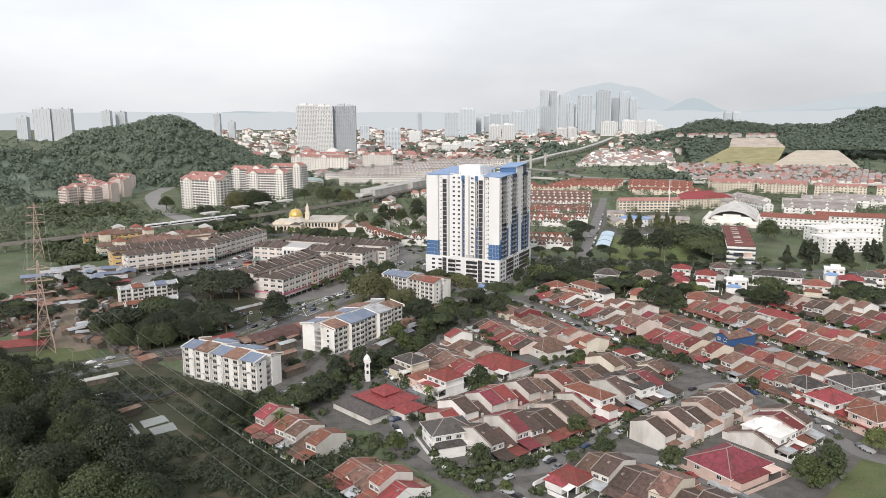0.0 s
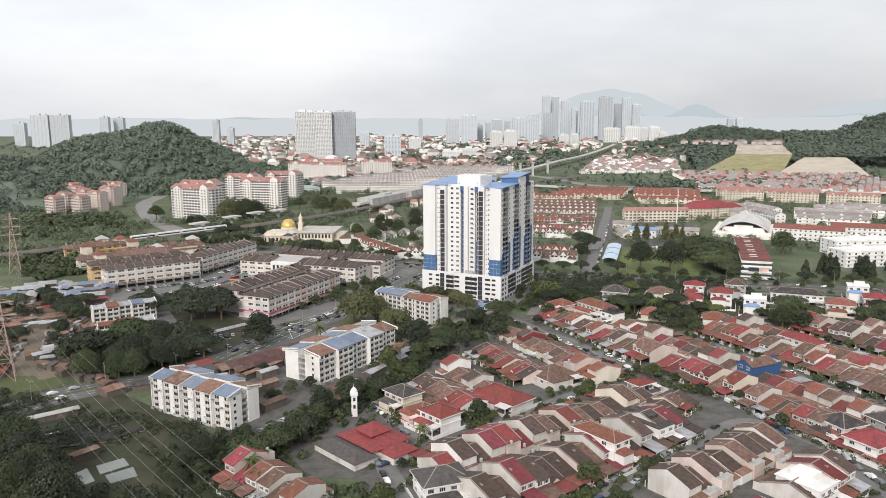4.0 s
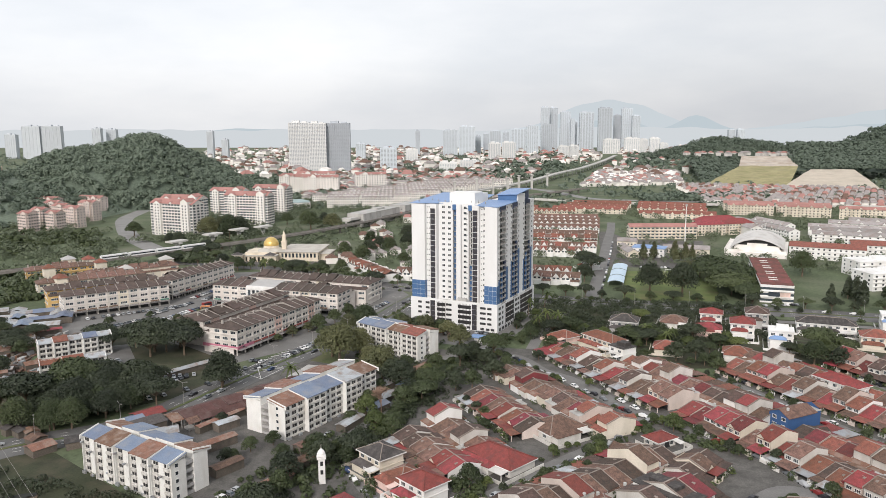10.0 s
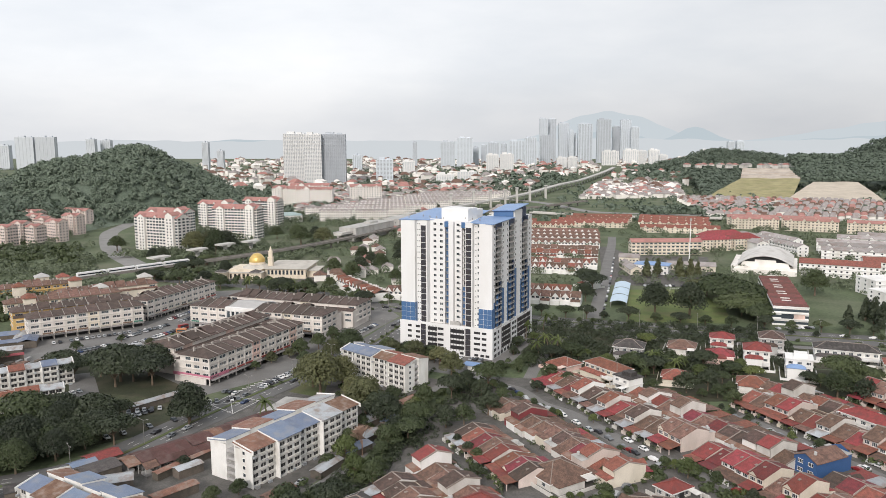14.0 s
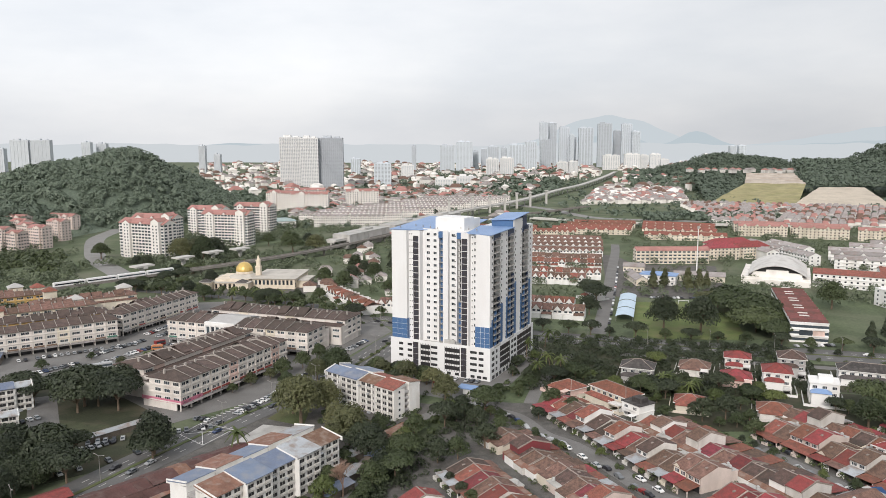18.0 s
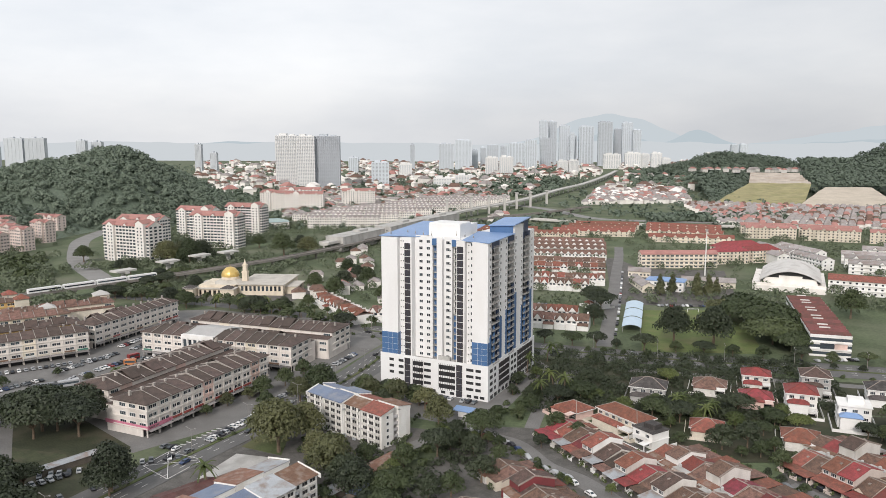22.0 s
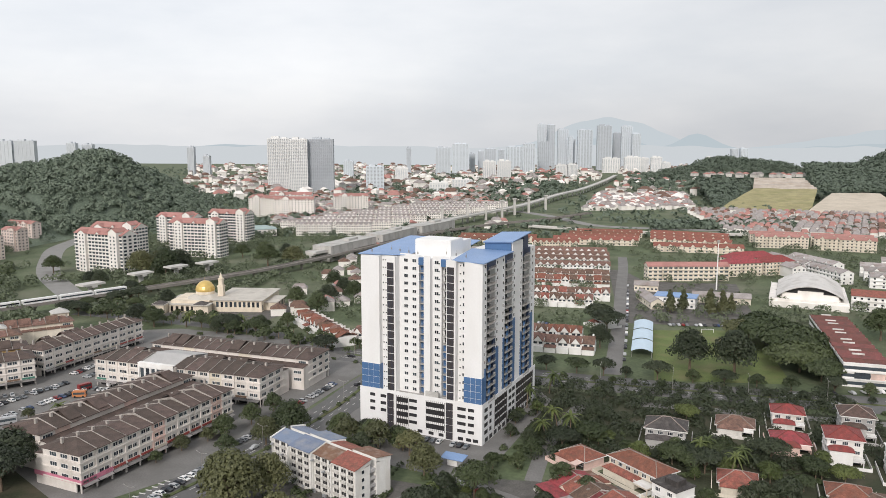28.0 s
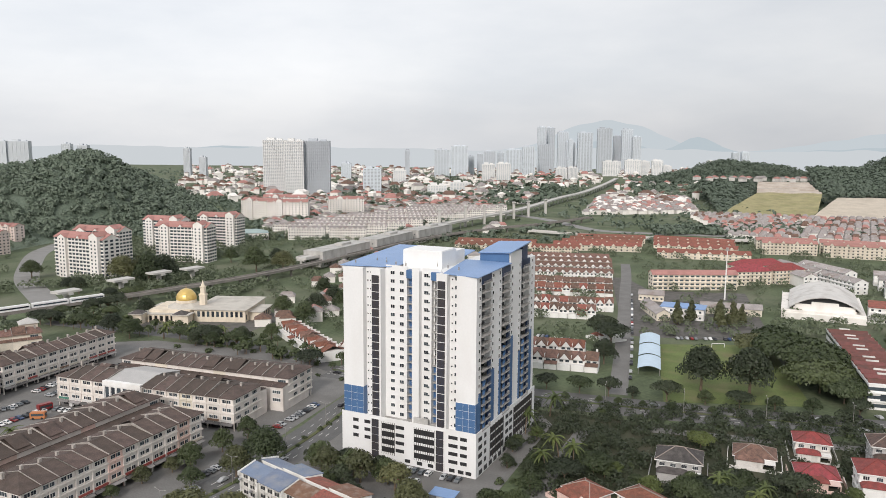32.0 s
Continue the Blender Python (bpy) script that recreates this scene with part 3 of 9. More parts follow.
# plan of the shaft, walked round from the front left corner
PLAN = [(0, 0), (8.6, 0), (8.6, 2.4), (12.2, 2.4), (12.2, -0.2), (16.2, -0.2), (16.2, 3.4), (25.2, 3.4), (25.2, 5.2), (28.4, 5.2), (28.4, 1.2), (31.2, 1.2), (31.2, 3.4), (35.2, 3.4), (35.2, 5.2), (39, 5.2), (39, -0.2), (43, -0.2), (43, 2.4), (46.6, 2.4), (46.6, 0), (W, 0),
        (W, 4.4), (W - 2.2, 4.4), (W - 2.2, 12.8), (W, 12.8), (W, 23.5), (W - 2.2, 23.5), (W - 2.2, 31.5), (W, 31.5), (W, 44.0), (W - 2.2, 44.0), (W - 2.2, 53), (W, 53), (W, D), (34, D), (34, 26), (20, 26), (20, D), (0, D)]
g = Geo()
g.prism(PLAN, POD, TOP)
shaft = part("wall", g, TOWER_WHITE, tower)
g = Geo()
g.prism([(-0.7, -0.7), (W + 0.7, -0.7), (W + 0.7, D + 0.7), (-0.7, D + 0.7)], 0, POD)
part("podium", g, TOWER_WHITE, tower)
g = Geo()
g.box(-0.7, W + 0.7, -0.7, -0.45, POD, POD + 0.9)
g.box(W + 0.45, W + 0.7, -0.45, D + 0.7, POD, POD + 0.9)
part("parapet", g, TOWER_WHITE, tower)


def window_mesh(w, h, frame_mat=WHITE, bars=1):
    g = Geo()
    g.box(0, w, 0.02, 0.06, 0, h, 1)
    g.box(-0.08, w + 0.08, -0.06, 0.04, -0.14, 0)
    g.box(-0.08, w + 0.08, -0.06, 0.04, h, h + 0.1)
    for i in range(bars + 2):
        x = w * i / (bars + 1)
        g.box(x - 0.035, x + 0.035, -0.03, 0.02, 0, h)
    return g.mesh("window", [frame_mat, GLASS])


WIN2, WIN1, WINS = window_mesh(1.7, 1.25), window_mesh(1.15, 1.25, bars=0), window_mesh(0.6, 0.55, bars=0)
# recessed reveals: the pane sits in a shallow dark niche
for i in range(18):
    z = POD + i * FLOOR + 0.95
    for x, y, me in ((18.4, 3.4, WIN2), (22.2, 3.4, WIN2), (32.2, 3.4, WIN2), (10.2, 2.4, WINS), (43.6, 2.4, WINS), (44.9, 2.4, WIN1), (9.0, 2.4, WINS), (33.9, 3.4, WINS)):
        part("window", me, None, shaft, at=pose(x, y - 0.07, z))
for i in range(18):
    z = POD + i * FLOOR + 0.95
    for y in (2.2, 14.4, 20.8, 33.4, 41.4, 56):
        part("side_window", WIN1, None, shaft, at=pose(W + 0.07, y, z, 0, 0, 90))
STAIR_PANEL = Geo()
STAIR_PANEL.box(0, 2.9, -0.16, 0.1, 0.12, FLOOR - 0.12, 0)
STAIR_PANEL.box(-0.12, 3.02, -0.1, 0.12, -0.12, 0.12, 1)
for k in range(7):
    STAIR_PANEL.box(0.2 + k * 0.4, 0.26 + k * 0.4, -0.2, -0.16, 0.12, FLOOR - 0.12, 2)
LOUVRE = mat("brown_louvres", (0.045, 0.038, 0.035), 0.6, 0.2, 2, 0.2)
STAIR_PANEL = STAIR_PANEL.mesh("louvre_panel", [LOUVRE, TOWER_WHITE, NAVY])
for x in (12.6, 39.4):
    for i in range(22):
        part("louvre_panel", STAIR_PANEL, None, tower, at=pose(x, -0.32 if i < 18 + 4 else -0.3, 0.9 + i * FLOOR))
    g = Geo()
    g.box(x - 0.5, x + 3.4, -0.9, -0.2, 0, POD + 0.02)
    part("stair_pier", g, TOWER_WHITE, tower)
g = Geo()
for x in (12.1, 38.9):
    g.box(x, x + 3.9, -0.28, -0.2, TOP - 3.0, TOP + 0.4)
part("stair_cap", g, TOWER_WHITE, tower)
for x in (12.6, 39.4):
    for i in range(5):
        part("louvre_panel", STAIR_PANEL, None, tower, at=pose(x, -1.0, 0.4 + i * 3.0))


def balcony_mesh(w, d):
    g = Geo()
    g.box(0, w, -d, 0, -0.14, 0.04, 0)
    g.box(0, w, -d, -d + 0.06, 0.04, 0.3, 0)
    g.box(0, w, -d, -d + 0.06, 1.0, 1.07, 1)
    n = int(w / 0.28)
    for k in range(n + 1):
        g.box(w * k / n - 0.02, w * k / n + 0.02, -d + 0.01, -d + 0.05, 0.3, 1.0, 1)
    g.box(0.2, w - 0.2, 0.0, 0.06, 0.04, 2.3, 2)
    g.box(w * 0.5 - 0.04, w * 0.5 + 0.04, -0.05, 0.0, 0.04, 2.3, 1)
    return g.mesh("balcony", [CONCRETE, STEEL, DARK])


BALC_F, BALC_S = balcony_mesh(3.1, 2.0), balcony_mesh(7.8, 2.9)
for i in range(18):
    z = POD + i * FLOOR
    for x, y in ((25.3, 5.15), (35.6, 5.15)):
        part("balcony", BALC_F, None, tower, at=pose(x, y, z))
    for y in (4.7, 23.6, 44.6):
        part("balcony", BALC_S, None, tower, at=pose(W - 2.15, y, z, 0, 0, 90))
# slate-blue corner panels with pale joints between them
for x0, x1 in ((0.0, 8.6), (46.6, W)):
    g = Geo()
    g.box(x0, x1, -0.1, 0.0, POD + 0.1, 26.9)
    part("panel_frame", g, WHITE, tower)
    cuts = (0, 0.38, 0.66, 1)
    for j in range(3):
        for k in range(4):
            g = Geo()
            g.box(x0 + (x1 - x0) * cuts[j] + 0.06, x0 + (x1 - x0) * cuts[j + 1] - 0.06, -0.2, -0.1, POD + 0.1 + k * 2.78, POD + 0.1 + (k + 1) * 2.78 - 0.12)
            part("panel", g, BLUE, tower, "slate-blue wall panel" if j + k == 0 else "")
for x, y0, y1 in ((8.6, -0.1, 2.4), (W, -0.1, 4.3)):
    g = Geo()
    g.box(x, x + 0.12, y0, y1, POD + 0.1, 26.9)
    part("side_panel", g, BLUE, tower)
for y0, y1, zt in ((4.4, 12.8, 34), (23.5, 31.5, 42), (44, 53, 40)):
    for k, (xa, xb, ya, yb, za, zb) in enumerate(((W - 2.2, W - 2.1, y0, y1, POD, zt), (W - 0.4, W + 0.3, y1 - 2.2, y1, POD, zt + 7), (W - 0.1, W + 0.16, y1, y1 + 3.8, POD, zt + 2), (W - 0.4, W + 0.5, y0 + 2.6, y0 + 3.2, POD, zt), (W - 0.2, W + 0.2, y0 - 0.3, y1, TOP - 3.2, TOP + 0.1), (W - 0.1, W + 0.14, y0 - 2.2, y0 - 0.3, POD, zt - 4))):
        g = Geo()
        g.box(xa, xb, ya, yb, za, zb)
        part("navy_strip", g, NAVY if k in (0, 1, 4) else BLUE, tower, "navy cladding strip" if k == 0 else "")
    for i in range(int((zt - POD) / FLOOR)):
        g = Geo()
        g.box(W + 0.3, W + 0.75, y1 - 1.8, y1 - 0.5, POD + i * FLOOR + 0.6, POD + i * FLOOR + 1.3)
        part("air_ledge", g, CONCRETE, tower)
for x0, x1, ya, za, zb in ((25.3, 28.3, 5.0, POD, TOP), (35.3, 38.9, 5.0, POD, POD + 21), (25.3, 28.3, 2.6, TOP - 3.0, TOP), (35.3, 38.9, 2.6, TOP - 3.0, TOP)):
    g = Geo()
    g.box(x0, x1, ya, 5.2, za, zb)
    part("blue_strip", g, BLUE, tower)
# podium: parking decks behind screens
OPENINGS = [(x, w, POD - 2.6 - i * 3.0, 1.3) for x, w, k in ((4.2, 2.4, 3), (9.2, 2.6, 3), (22.6, 3.6, 4), (44.2, 3.6, 4), (48.8, 2.6, 4)) for i in range(k)]
OPENINGS += [(x, w, POD - 3.3 - i * 3.0, 2.0) for x, w in ((16.8, 5.4), (30.4, 8.2)) for i in range(4)]
OPENINGS += [(x, 2.2, 0.9, 1.3) for x in (26.5, 31.5, 36, 44.5, 48, 51)]
# near-black panels on the closed podium wall paint the shaded decks
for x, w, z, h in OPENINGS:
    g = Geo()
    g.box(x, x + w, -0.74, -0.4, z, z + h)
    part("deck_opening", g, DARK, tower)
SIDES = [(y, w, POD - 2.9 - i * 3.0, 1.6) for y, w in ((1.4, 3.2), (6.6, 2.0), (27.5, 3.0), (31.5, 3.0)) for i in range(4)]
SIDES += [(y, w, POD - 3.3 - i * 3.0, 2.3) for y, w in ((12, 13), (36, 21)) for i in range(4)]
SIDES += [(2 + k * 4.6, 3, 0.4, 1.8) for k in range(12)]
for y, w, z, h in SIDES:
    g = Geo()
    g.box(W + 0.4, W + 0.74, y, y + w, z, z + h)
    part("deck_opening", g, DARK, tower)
for x, w in ((16.8, 5.4), (30.4, 8.2)):
    n = int(w / 0.9)
    for k in range(n + 1):
        g = Geo()
        g.box(x + w * k / n - 0.05, x + w * k / n + 0.05, -0.9, -0.74, 2.6, POD - 0.6)
        part("screen_fin", g, LOUVRE, tower)
for y, w in ((12, 13), (36, 21)):
    n = int(w / 2.2)
    for k in range(n + 1):
        g = Geo()
        g.box(W + 0.74, W + 0.9, y + w * k / n - 0.08, y + w * k / n + 0.08, 2.6, POD - 0.6)
        part("screen_fin", g, LOUVRE, tower)
g = Geo()
g.prism([(16.4, -0.6), (39, -0.6), (39, 3.2), (16.4, 3.2)], POD, POD + 0.1)
g.box(29.6, 35.4, 0.2, 1.1, POD, POD + 2.6)
part("podium_deck", g, CONCRETE, tower)
# roofs
g = Geo()
g.slab([(-0.8, -0.6, TOP + 0.5), (20, 3.6, TOP + 0.7), (20, 44, TOP + 3.2), (-0.8, 44, TOP + 3.0)], 0.3)
g.slab([(40.6, 1.5, TOP + 0.2), (W + 1, -0.8, TOP + 0.2), (W + 1, 30.6, TOP + 1.0), (36.2, 30.6, TOP + 1.0)], 0.3)
g.slab([(41.6, 30, TOP + 4.2), (W + 0.8, 30, TOP + 5.0), (W + 1.2, 51, TOP + 7.0), (41.6, 51, TOP + 6.2)], 0.4)
g.slab([(20.2, 32.4, TOP + 1.2), (33.4, 32.4, TOP + 1.2), (33.4, 46, TOP + 2.6), (20.2, 46, TOP + 2.6)], 0.3)
part("roof", g, BLUE_ROOF, tower, "sloping blue metal roof sheets")
g = Geo()
g.box(42, W - 0.4, 31, 31.4, TOP, TOP + 4.2, 0)
g.box(42, 42.4, 31.4, 49, TOP, TOP + 4.2, 0)
part("roof_wall_blue", g, BLUE, tower)
g = Geo()
g.box(W - 4, W + 0.1, 31.6, 43.8, TOP, TOP + 4.5)
g.box(W - 4, W - 1.9, 44, 50, TOP, TOP + 5.4)
part("roof_block", g, TOWER_WHITE, tower)
g = Geo()
g.box(W - 1.9, W + 0.2, 44.2, 50, TOP - 3, TOP + 5.6)
part("roof_block_navy", g, NAVY, tower)
g = Geo()
g.box(20, 36, 10, 22, TOP, TOP + 6.2)
g.box(21, 35, 22, 32, TOP, TOP + 5.0)
g.box(20.3, 35.7, 10.3, 21.7, TOP + 6.2, TOP + 6.5)
for p in ((16.4, 25.2, 3.4), (28.4, 31.2, 1.2), (31.2, 39, 3.4)):
    g.box(p[0], p[1], p[2], p[2] + 0.3, TOP, TOP + 1.2)
part("lift_house", g, TOWER_WHITE, tower, "white plant room on the roof")
for k in range(9):
    g = Geo()
    g.box(-0.2, 0.2, -0.2, 0.2, 0, 1.1)
    g.cone(0, 0, 1.1, 2.2, 0.05, 0.04, 6)
    part("roof_vent", g, STEEL, tower, at=pose(3 + k * 5.2, 4 + (k * 7) % 9, TOP + 0.9))

# ---- blocks of shops and flats ----
def turn_of(p, q):
    return math.degrees(math.atan2(q[1] - p[1], q[0] - p[0]))


SHOP_WIN = window_mesh(4.0, 1.3, bars=3)
SHOP_WIN_SMALL = window_mesh(1.2, 1.2, bars=0)
SHOP_WIN_END = window_mesh(3.2, 1.4, bars=2)
# balcony bay: a flat dark panel paints the shaded niche above the parapet
FLAT_WIN = Geo()
FLAT_WIN.box(0, 2.2, 0.02, 0.06, 0, 1.5, 1)
FLAT_WIN.box(-0.1, 2.3, -0.55, 0.04, -0.75, -0.1)
FLAT_WIN.box(-0.1, 2.3, -0.5, 0.04, 1.5, 1.62)
for x in (-0.1, 1.07, 2.2):
    FLAT_WIN.box(x, x + 0.08, -0.06, 0.02, 0, 1.5)
FLAT_WIN = FLAT_WIN.mesh("window", [OLD_WHITE, DARK])
AWNING = mat("faded_awning", (0.2, 0.19, 0.185), 0.8, 0.2, 3, 0.3, rnd=0.5)
SHOP_WALL = mat("warm_shop_paint", (0.7, 0.655, 0.61), 0.8, 0.08, 5, 0.5, rnd=0.08, dirt=(0.5, 0.45, 0.41), dirt_size=5)
PALE_SHEET = mat("pale_metal_sheet", (0.42, 0.41, 0.4), 0.6, 0.1, 5, 0.5, stripes=("X", 0.4))
SIGNS = [mat(n + "_shop_sign", c, 0.6, 0.1, 2, 0.3) for n, c in (("red", (0.3, 0.07, 0.06)), ("green", (0.07, 0.2, 0.15)), ("white", (0.6, 0.59, 0.57)), ("cream", (0.55, 0.5, 0.42)), ("white", (0.6, 0.59, 0.57)), ("brown", (0.2, 0.13, 0.09)))]


def shop_unit(m, w, d, wall, roof, sign, end=0, floors=4, label="", rise=3.2):
    """One shop-house of a row: x along the row, y to the back, the front at y = 0."""
    h = 3.5 * floors
    u = thing("shop_house", m, label or "four-storey white shop-house with a brown tiled roof", "shop-house", "rows of shop-houses")
    g = Geo()
    g.box(0, w, 0, d * 0.8, 3.2, h)
    g.box(0, w, d * 0.8, d - 0.4, 3.2, h - 3.2)
    g.box(0, w, 2.4, d - 0.4, 0, 3.2)
    g.box(0, 0.4, 0, 0.5, 0, 3.2)
    g.box(w - 0.2, w, 0, 0.5, 0, 3.2)
    for k in range(1, floors):
        g.box(0, w, -0.45, 0, 3.5 * k, 3.5 * k + 0.5)
        if end:
            g.box(-0.45 if end < 0 else w, 0 if end < 0 else w + 0.45, -0.45, d * 0.8, 3.5 * k, 3.5 * k + 0.5)
    g.box(-0.15, 0.15, -0.4, 0, 3.2, h)
    g.box(w / 2 - 0.12, w / 2 + 0.12, -0.3, 0, 3.2, h)
    body = part("wall", g, wall, u)
    g = Geo()
    o, e, lift = 0.9, d * 0.8, 0.5 if rise > 2.5 else 0.0
    mid = e * 0.5
    zr = h + rise
    k0, k1 = (mid * 0.8 if end < 0 else 0), (w - mid * 0.8 if end > 0 else w)
    x0, x1 = (-o if end < 0 else 0), (w + o if end > 0 else w)
    k0, k1 = min(k0, w - 0.2), max(k1, 0.2)
    zb = h - 0.1
    g.slab([(x0, -o, zb), (x1, -o, zb), (k1, mid, zr), (k0, mid, zr)], 0.2)
    g.slab([(k0, mid, zr), (k1, mid, zr), (x1, e + o, zb), (x0, e + o, zb)], 0.2)
    if end:
        x, kk = (x0, k0) if end < 0 else (x1, k1)
        q = [(x, e + o, zb), (x, -o, zb), (kk, mid, zr)]
        g.slab(q if end < 0 else q[::-1], 0.2)
    if lift and not end:
        # a raised vent ridge behind the main one
        g.slab([(0.4, mid + 0.4, zr + 0.1), (w - 0.4, mid + 0.4, zr + 0.1), (w - 0.4, mid + 2.4, zr + 1.0), (0.4, mid + 2.4, zr + 1.0)], 0.15)
        g.slab([(0.4, mid + 2.4, zr + 1.0), (w - 0.4, mid + 2.4, zr + 1.0), (w - 0.4, e - 0.5, zr - rise * 0.75), (0.4, e - 0.5, zr - rise * 0.75)], 0.15)
    part("roof", g, roof, u)
    # lower back part over the kitchens
    g = Geo()
    g.slab([(0.1, e - 0.6, h - 2.2), (w - 0.1, e - 0.6, h - 2.2), (w - 0.1, d, h - 3.1), (0.1, d, h - 3.1)], 0.15)
    part("kitchen_roof", g, roof, u)
    g = Geo()
    for x in ([-0.12] if end >= 0 else []) + ([w - 0.12] if end <= 0 else []):
        g.slab([(x, -o, h + 0.1), (x + 0.24, -o, h + 0.1), (x + 0.24, mid, zr + 0.25), (x, mid, zr + 0.25)], 0.5)
        g.slab([(x, mid, zr + 0.25), (x + 0.24, mid, zr + 0.25), (x + 0.24, e + o, h + 0.1), (x, e + o, h + 0.1)], 0.5)
        g.poly([(x + 0.12, 0, h), (x + 0.12, e, h), (x + 0.12, mid, zr)])
    g.box(w * 0.3, w * 0.3 + 0.9, mid + 1.5, mid + 2.4, zr - 1.2, zr + 0.9)
    part("fire_wall", g, SHOP_RIDGE, u)
    # near-black panel: the arcade's shade is put into the shop front's colour
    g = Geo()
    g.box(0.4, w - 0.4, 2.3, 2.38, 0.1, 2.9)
    part("shop_front", g, DARK, u, "shop front painted dark for the shade behind the arcade")
    g = Geo()
    g.box(0.5, w - 0.5, -0.5, -0.1, 3.6, 4.4)
    g.slab([(0.2, -1.7, 2.7), (w - 0.2, -1.7, 2.7), (w - 0.2, 0.0, 3.3), (0.2, 0.0, 3.3)], 0.1, 1)
    part("sign_board", g, [sign, AWNING], u, "shop sign over a grey awning")
    for k in range(1, floors):
        part("window", SHOP_WIN, None, body, at=pose(w / 2 - 2.0, -0.05, 3.5 * k + 1.1))
    if end:
        for k in range(1, floors):
            part("window", SHOP_WIN, None, body, at=pose(w / 2 + 2.0, (d * 0.8 if k == floors - 1 else d - 0.4) + 0.06, 3.5 * k + 0.95, 0, 0, 180))
        for k in range(1, floors):
            for j in range(3):
                y = 1.6 + j * (d * 0.8 - 2) / 3
                part("end_window", SHOP_WIN_END, None, body, at=pose(-0.06, y + 2.2, 3.5 * k + 0.95, 0, 0, -90) if end < 0 else pose(w + 0.06, y, 3.5 * k + 0.95, 0, 0, 90))
    return u


SHOP_TINTS = (PINK, mat("faded_teal_paint", (0.3, 0.46, 0.43), 0.8, 0.1, 4, 0.4, dirt=(0.25, 0.32, 0.3)), CREAM, SHOP_WALL)
SHOP_WORDS = ("four-storey faded pink shop-house with a brown roof", "four-storey faded teal shop-house with a brown roof", "four-storey cream shop-house with a brown tiled roof", "")


def shop_row(p, q, n, d, wall=SHOP_WALL, roof=SHOP_TILE, ends=(1, 1), floors=4, seed=1, label="", skip=()):
    rng = random.Random(seed)
    a, w = turn_of(p, q), math.dist(p, q) / n
    base = {}
    for i in range(n):
        m = pose(p[0] + (q[0] - p[0]) * i / n, p[1] + (q[1] - p[1]) * i / n, 0, 0, 0, a)
        if i in skip:
            continue
        end = -1 if i == 0 and ends[0] else 1 if i == n - 1 and ends[1] else 0
        key = (end, rng.randrange(3) if i % 5 else 3)
        if key in base:
            copy_thing(base[key], m)
        else:
            base[key] = shop_unit(m, w, d, SHOP_TINTS[n % 4] if key[1] == 3 and not end and wall is SHOP_WALL else wall, roof, rng.choice(SIGNS), end, floors, label if key[1] < 3 or label else SHOP_WORDS[n % 4], (2.7, 1.9, 2.3, 2.5)[key[1]])


shop_row((-162, 439), (-140, 512), 12, 22.2, seed=1)
shop_row((-182, 532), (-204, 459), 12, 22.2, seed=2)
shop_row((-224, 547), (-134, 528.5), 14, 25, seed=3, skip=(4, 5, 6))
shop_row((-117, 578), (-207, 597), 14, 25, seed=4)
shop_row((-300, 500), (-254, 544), 10, 18, seed=5)
shop_row((-258, 556), (-243, 624), 11, 17, seed=6)
shop_row((-279, 571), (-330, 524), 10, 18, wall=YELLOW, seed=7, label="four-storey ochre shop-house with a brown tiled roof")
shop_row((-352, 548), (-300, 596), 11, 16, wall=CREAM, roof=BROWN_TILE, floors=3, seed=8, label="three-storey cream shop-house with a weathered brown roof")
shop_row((-392, 590), (-356, 622), 8, 16, wall=YELLOW, roof=BROWN_TILE, floors=3, seed=9, label="three-storey ochre shop-house with a weathered brown roof")
shop_row((-300, 640), (-348, 596), 9, 16, wall=CREAM, roof=BROWN_TILE, floors=3, seed=10, label="three-storey cream shop-house with a weathered brown roof")


# white bank front with tall dark window strips, in the middle of the row
bank = thing("bank_building", pose(-224 + 90 * 4 / 14, 547 - 18.5 * 4 / 14, 0, 0, 0, turn_of((-224, 547), (-134, 528.5))), "white bank building with tall dark window strips", "bank")
g = Geo()
g.box(0, 19.7, -0.6, 25, 0, 13.8)
g.box(-0.2, 19.9, -1.0, 1.0, 12.6, 14.6)
part("wall", g, WHITE, bank)
g = Geo()
g.slab([(-0.2, 1.1, 14.2), (19.9, 1.1, 14.2), (19.9, 12.5, 16.2), (-0.2, 12.5, 16.2)], 0.2)
g.slab([(-0.2, 12.5, 16.2), (19.9, 12.5, 16.2), (19.9, 25.5, 13.8), (-0.2, 25.5, 13.8)], 0.2)
part("roof", g, PALE_SHEET, bank, "pale grey metal roof")
STRIP = Geo()
STRIP.box(0, 1.9, -0.08, 0.1, 0, 8.8)
STRIP = STRIP.mesh("window_strip", GLASS)
for k in range(6):
    part("window_strip", STRIP, None, bank, at=pose(0.9 + k * 3.2, -0.6, 3.2))
g = Geo()
for k in range(7):
    g.box(-0.1 + k * 3.25, 0.5 + k * 3.25, -1.0, -0.6, 0, 12.6)
part("pilaster", g, WHITE, bank)
g = Geo()
g.box(0.4, 19.2, -0.64, -0.5, 0.1, 2.8)
part("shop_front", g, DARK, bank)
# pink fascia round the street corner of the front row
g = Geo()
g.box(-0.25, 13.0, -0.5, -0.36, 3.3, 4.9)
g.box(-0.25, -0.12, -0.36, 22.4, 3.3, 4.9)
tagged(part("fascia_sign", g, mat("pink_fascia", (0.55, 0.2, 0.28), 0.6, 0.15, 2, 0.4), None, at=pose(-162, 439, 0, 0, 0, turn_of((-162, 439), (-140, 512)))), "faded pink fascia band round the shop corner", "sign")


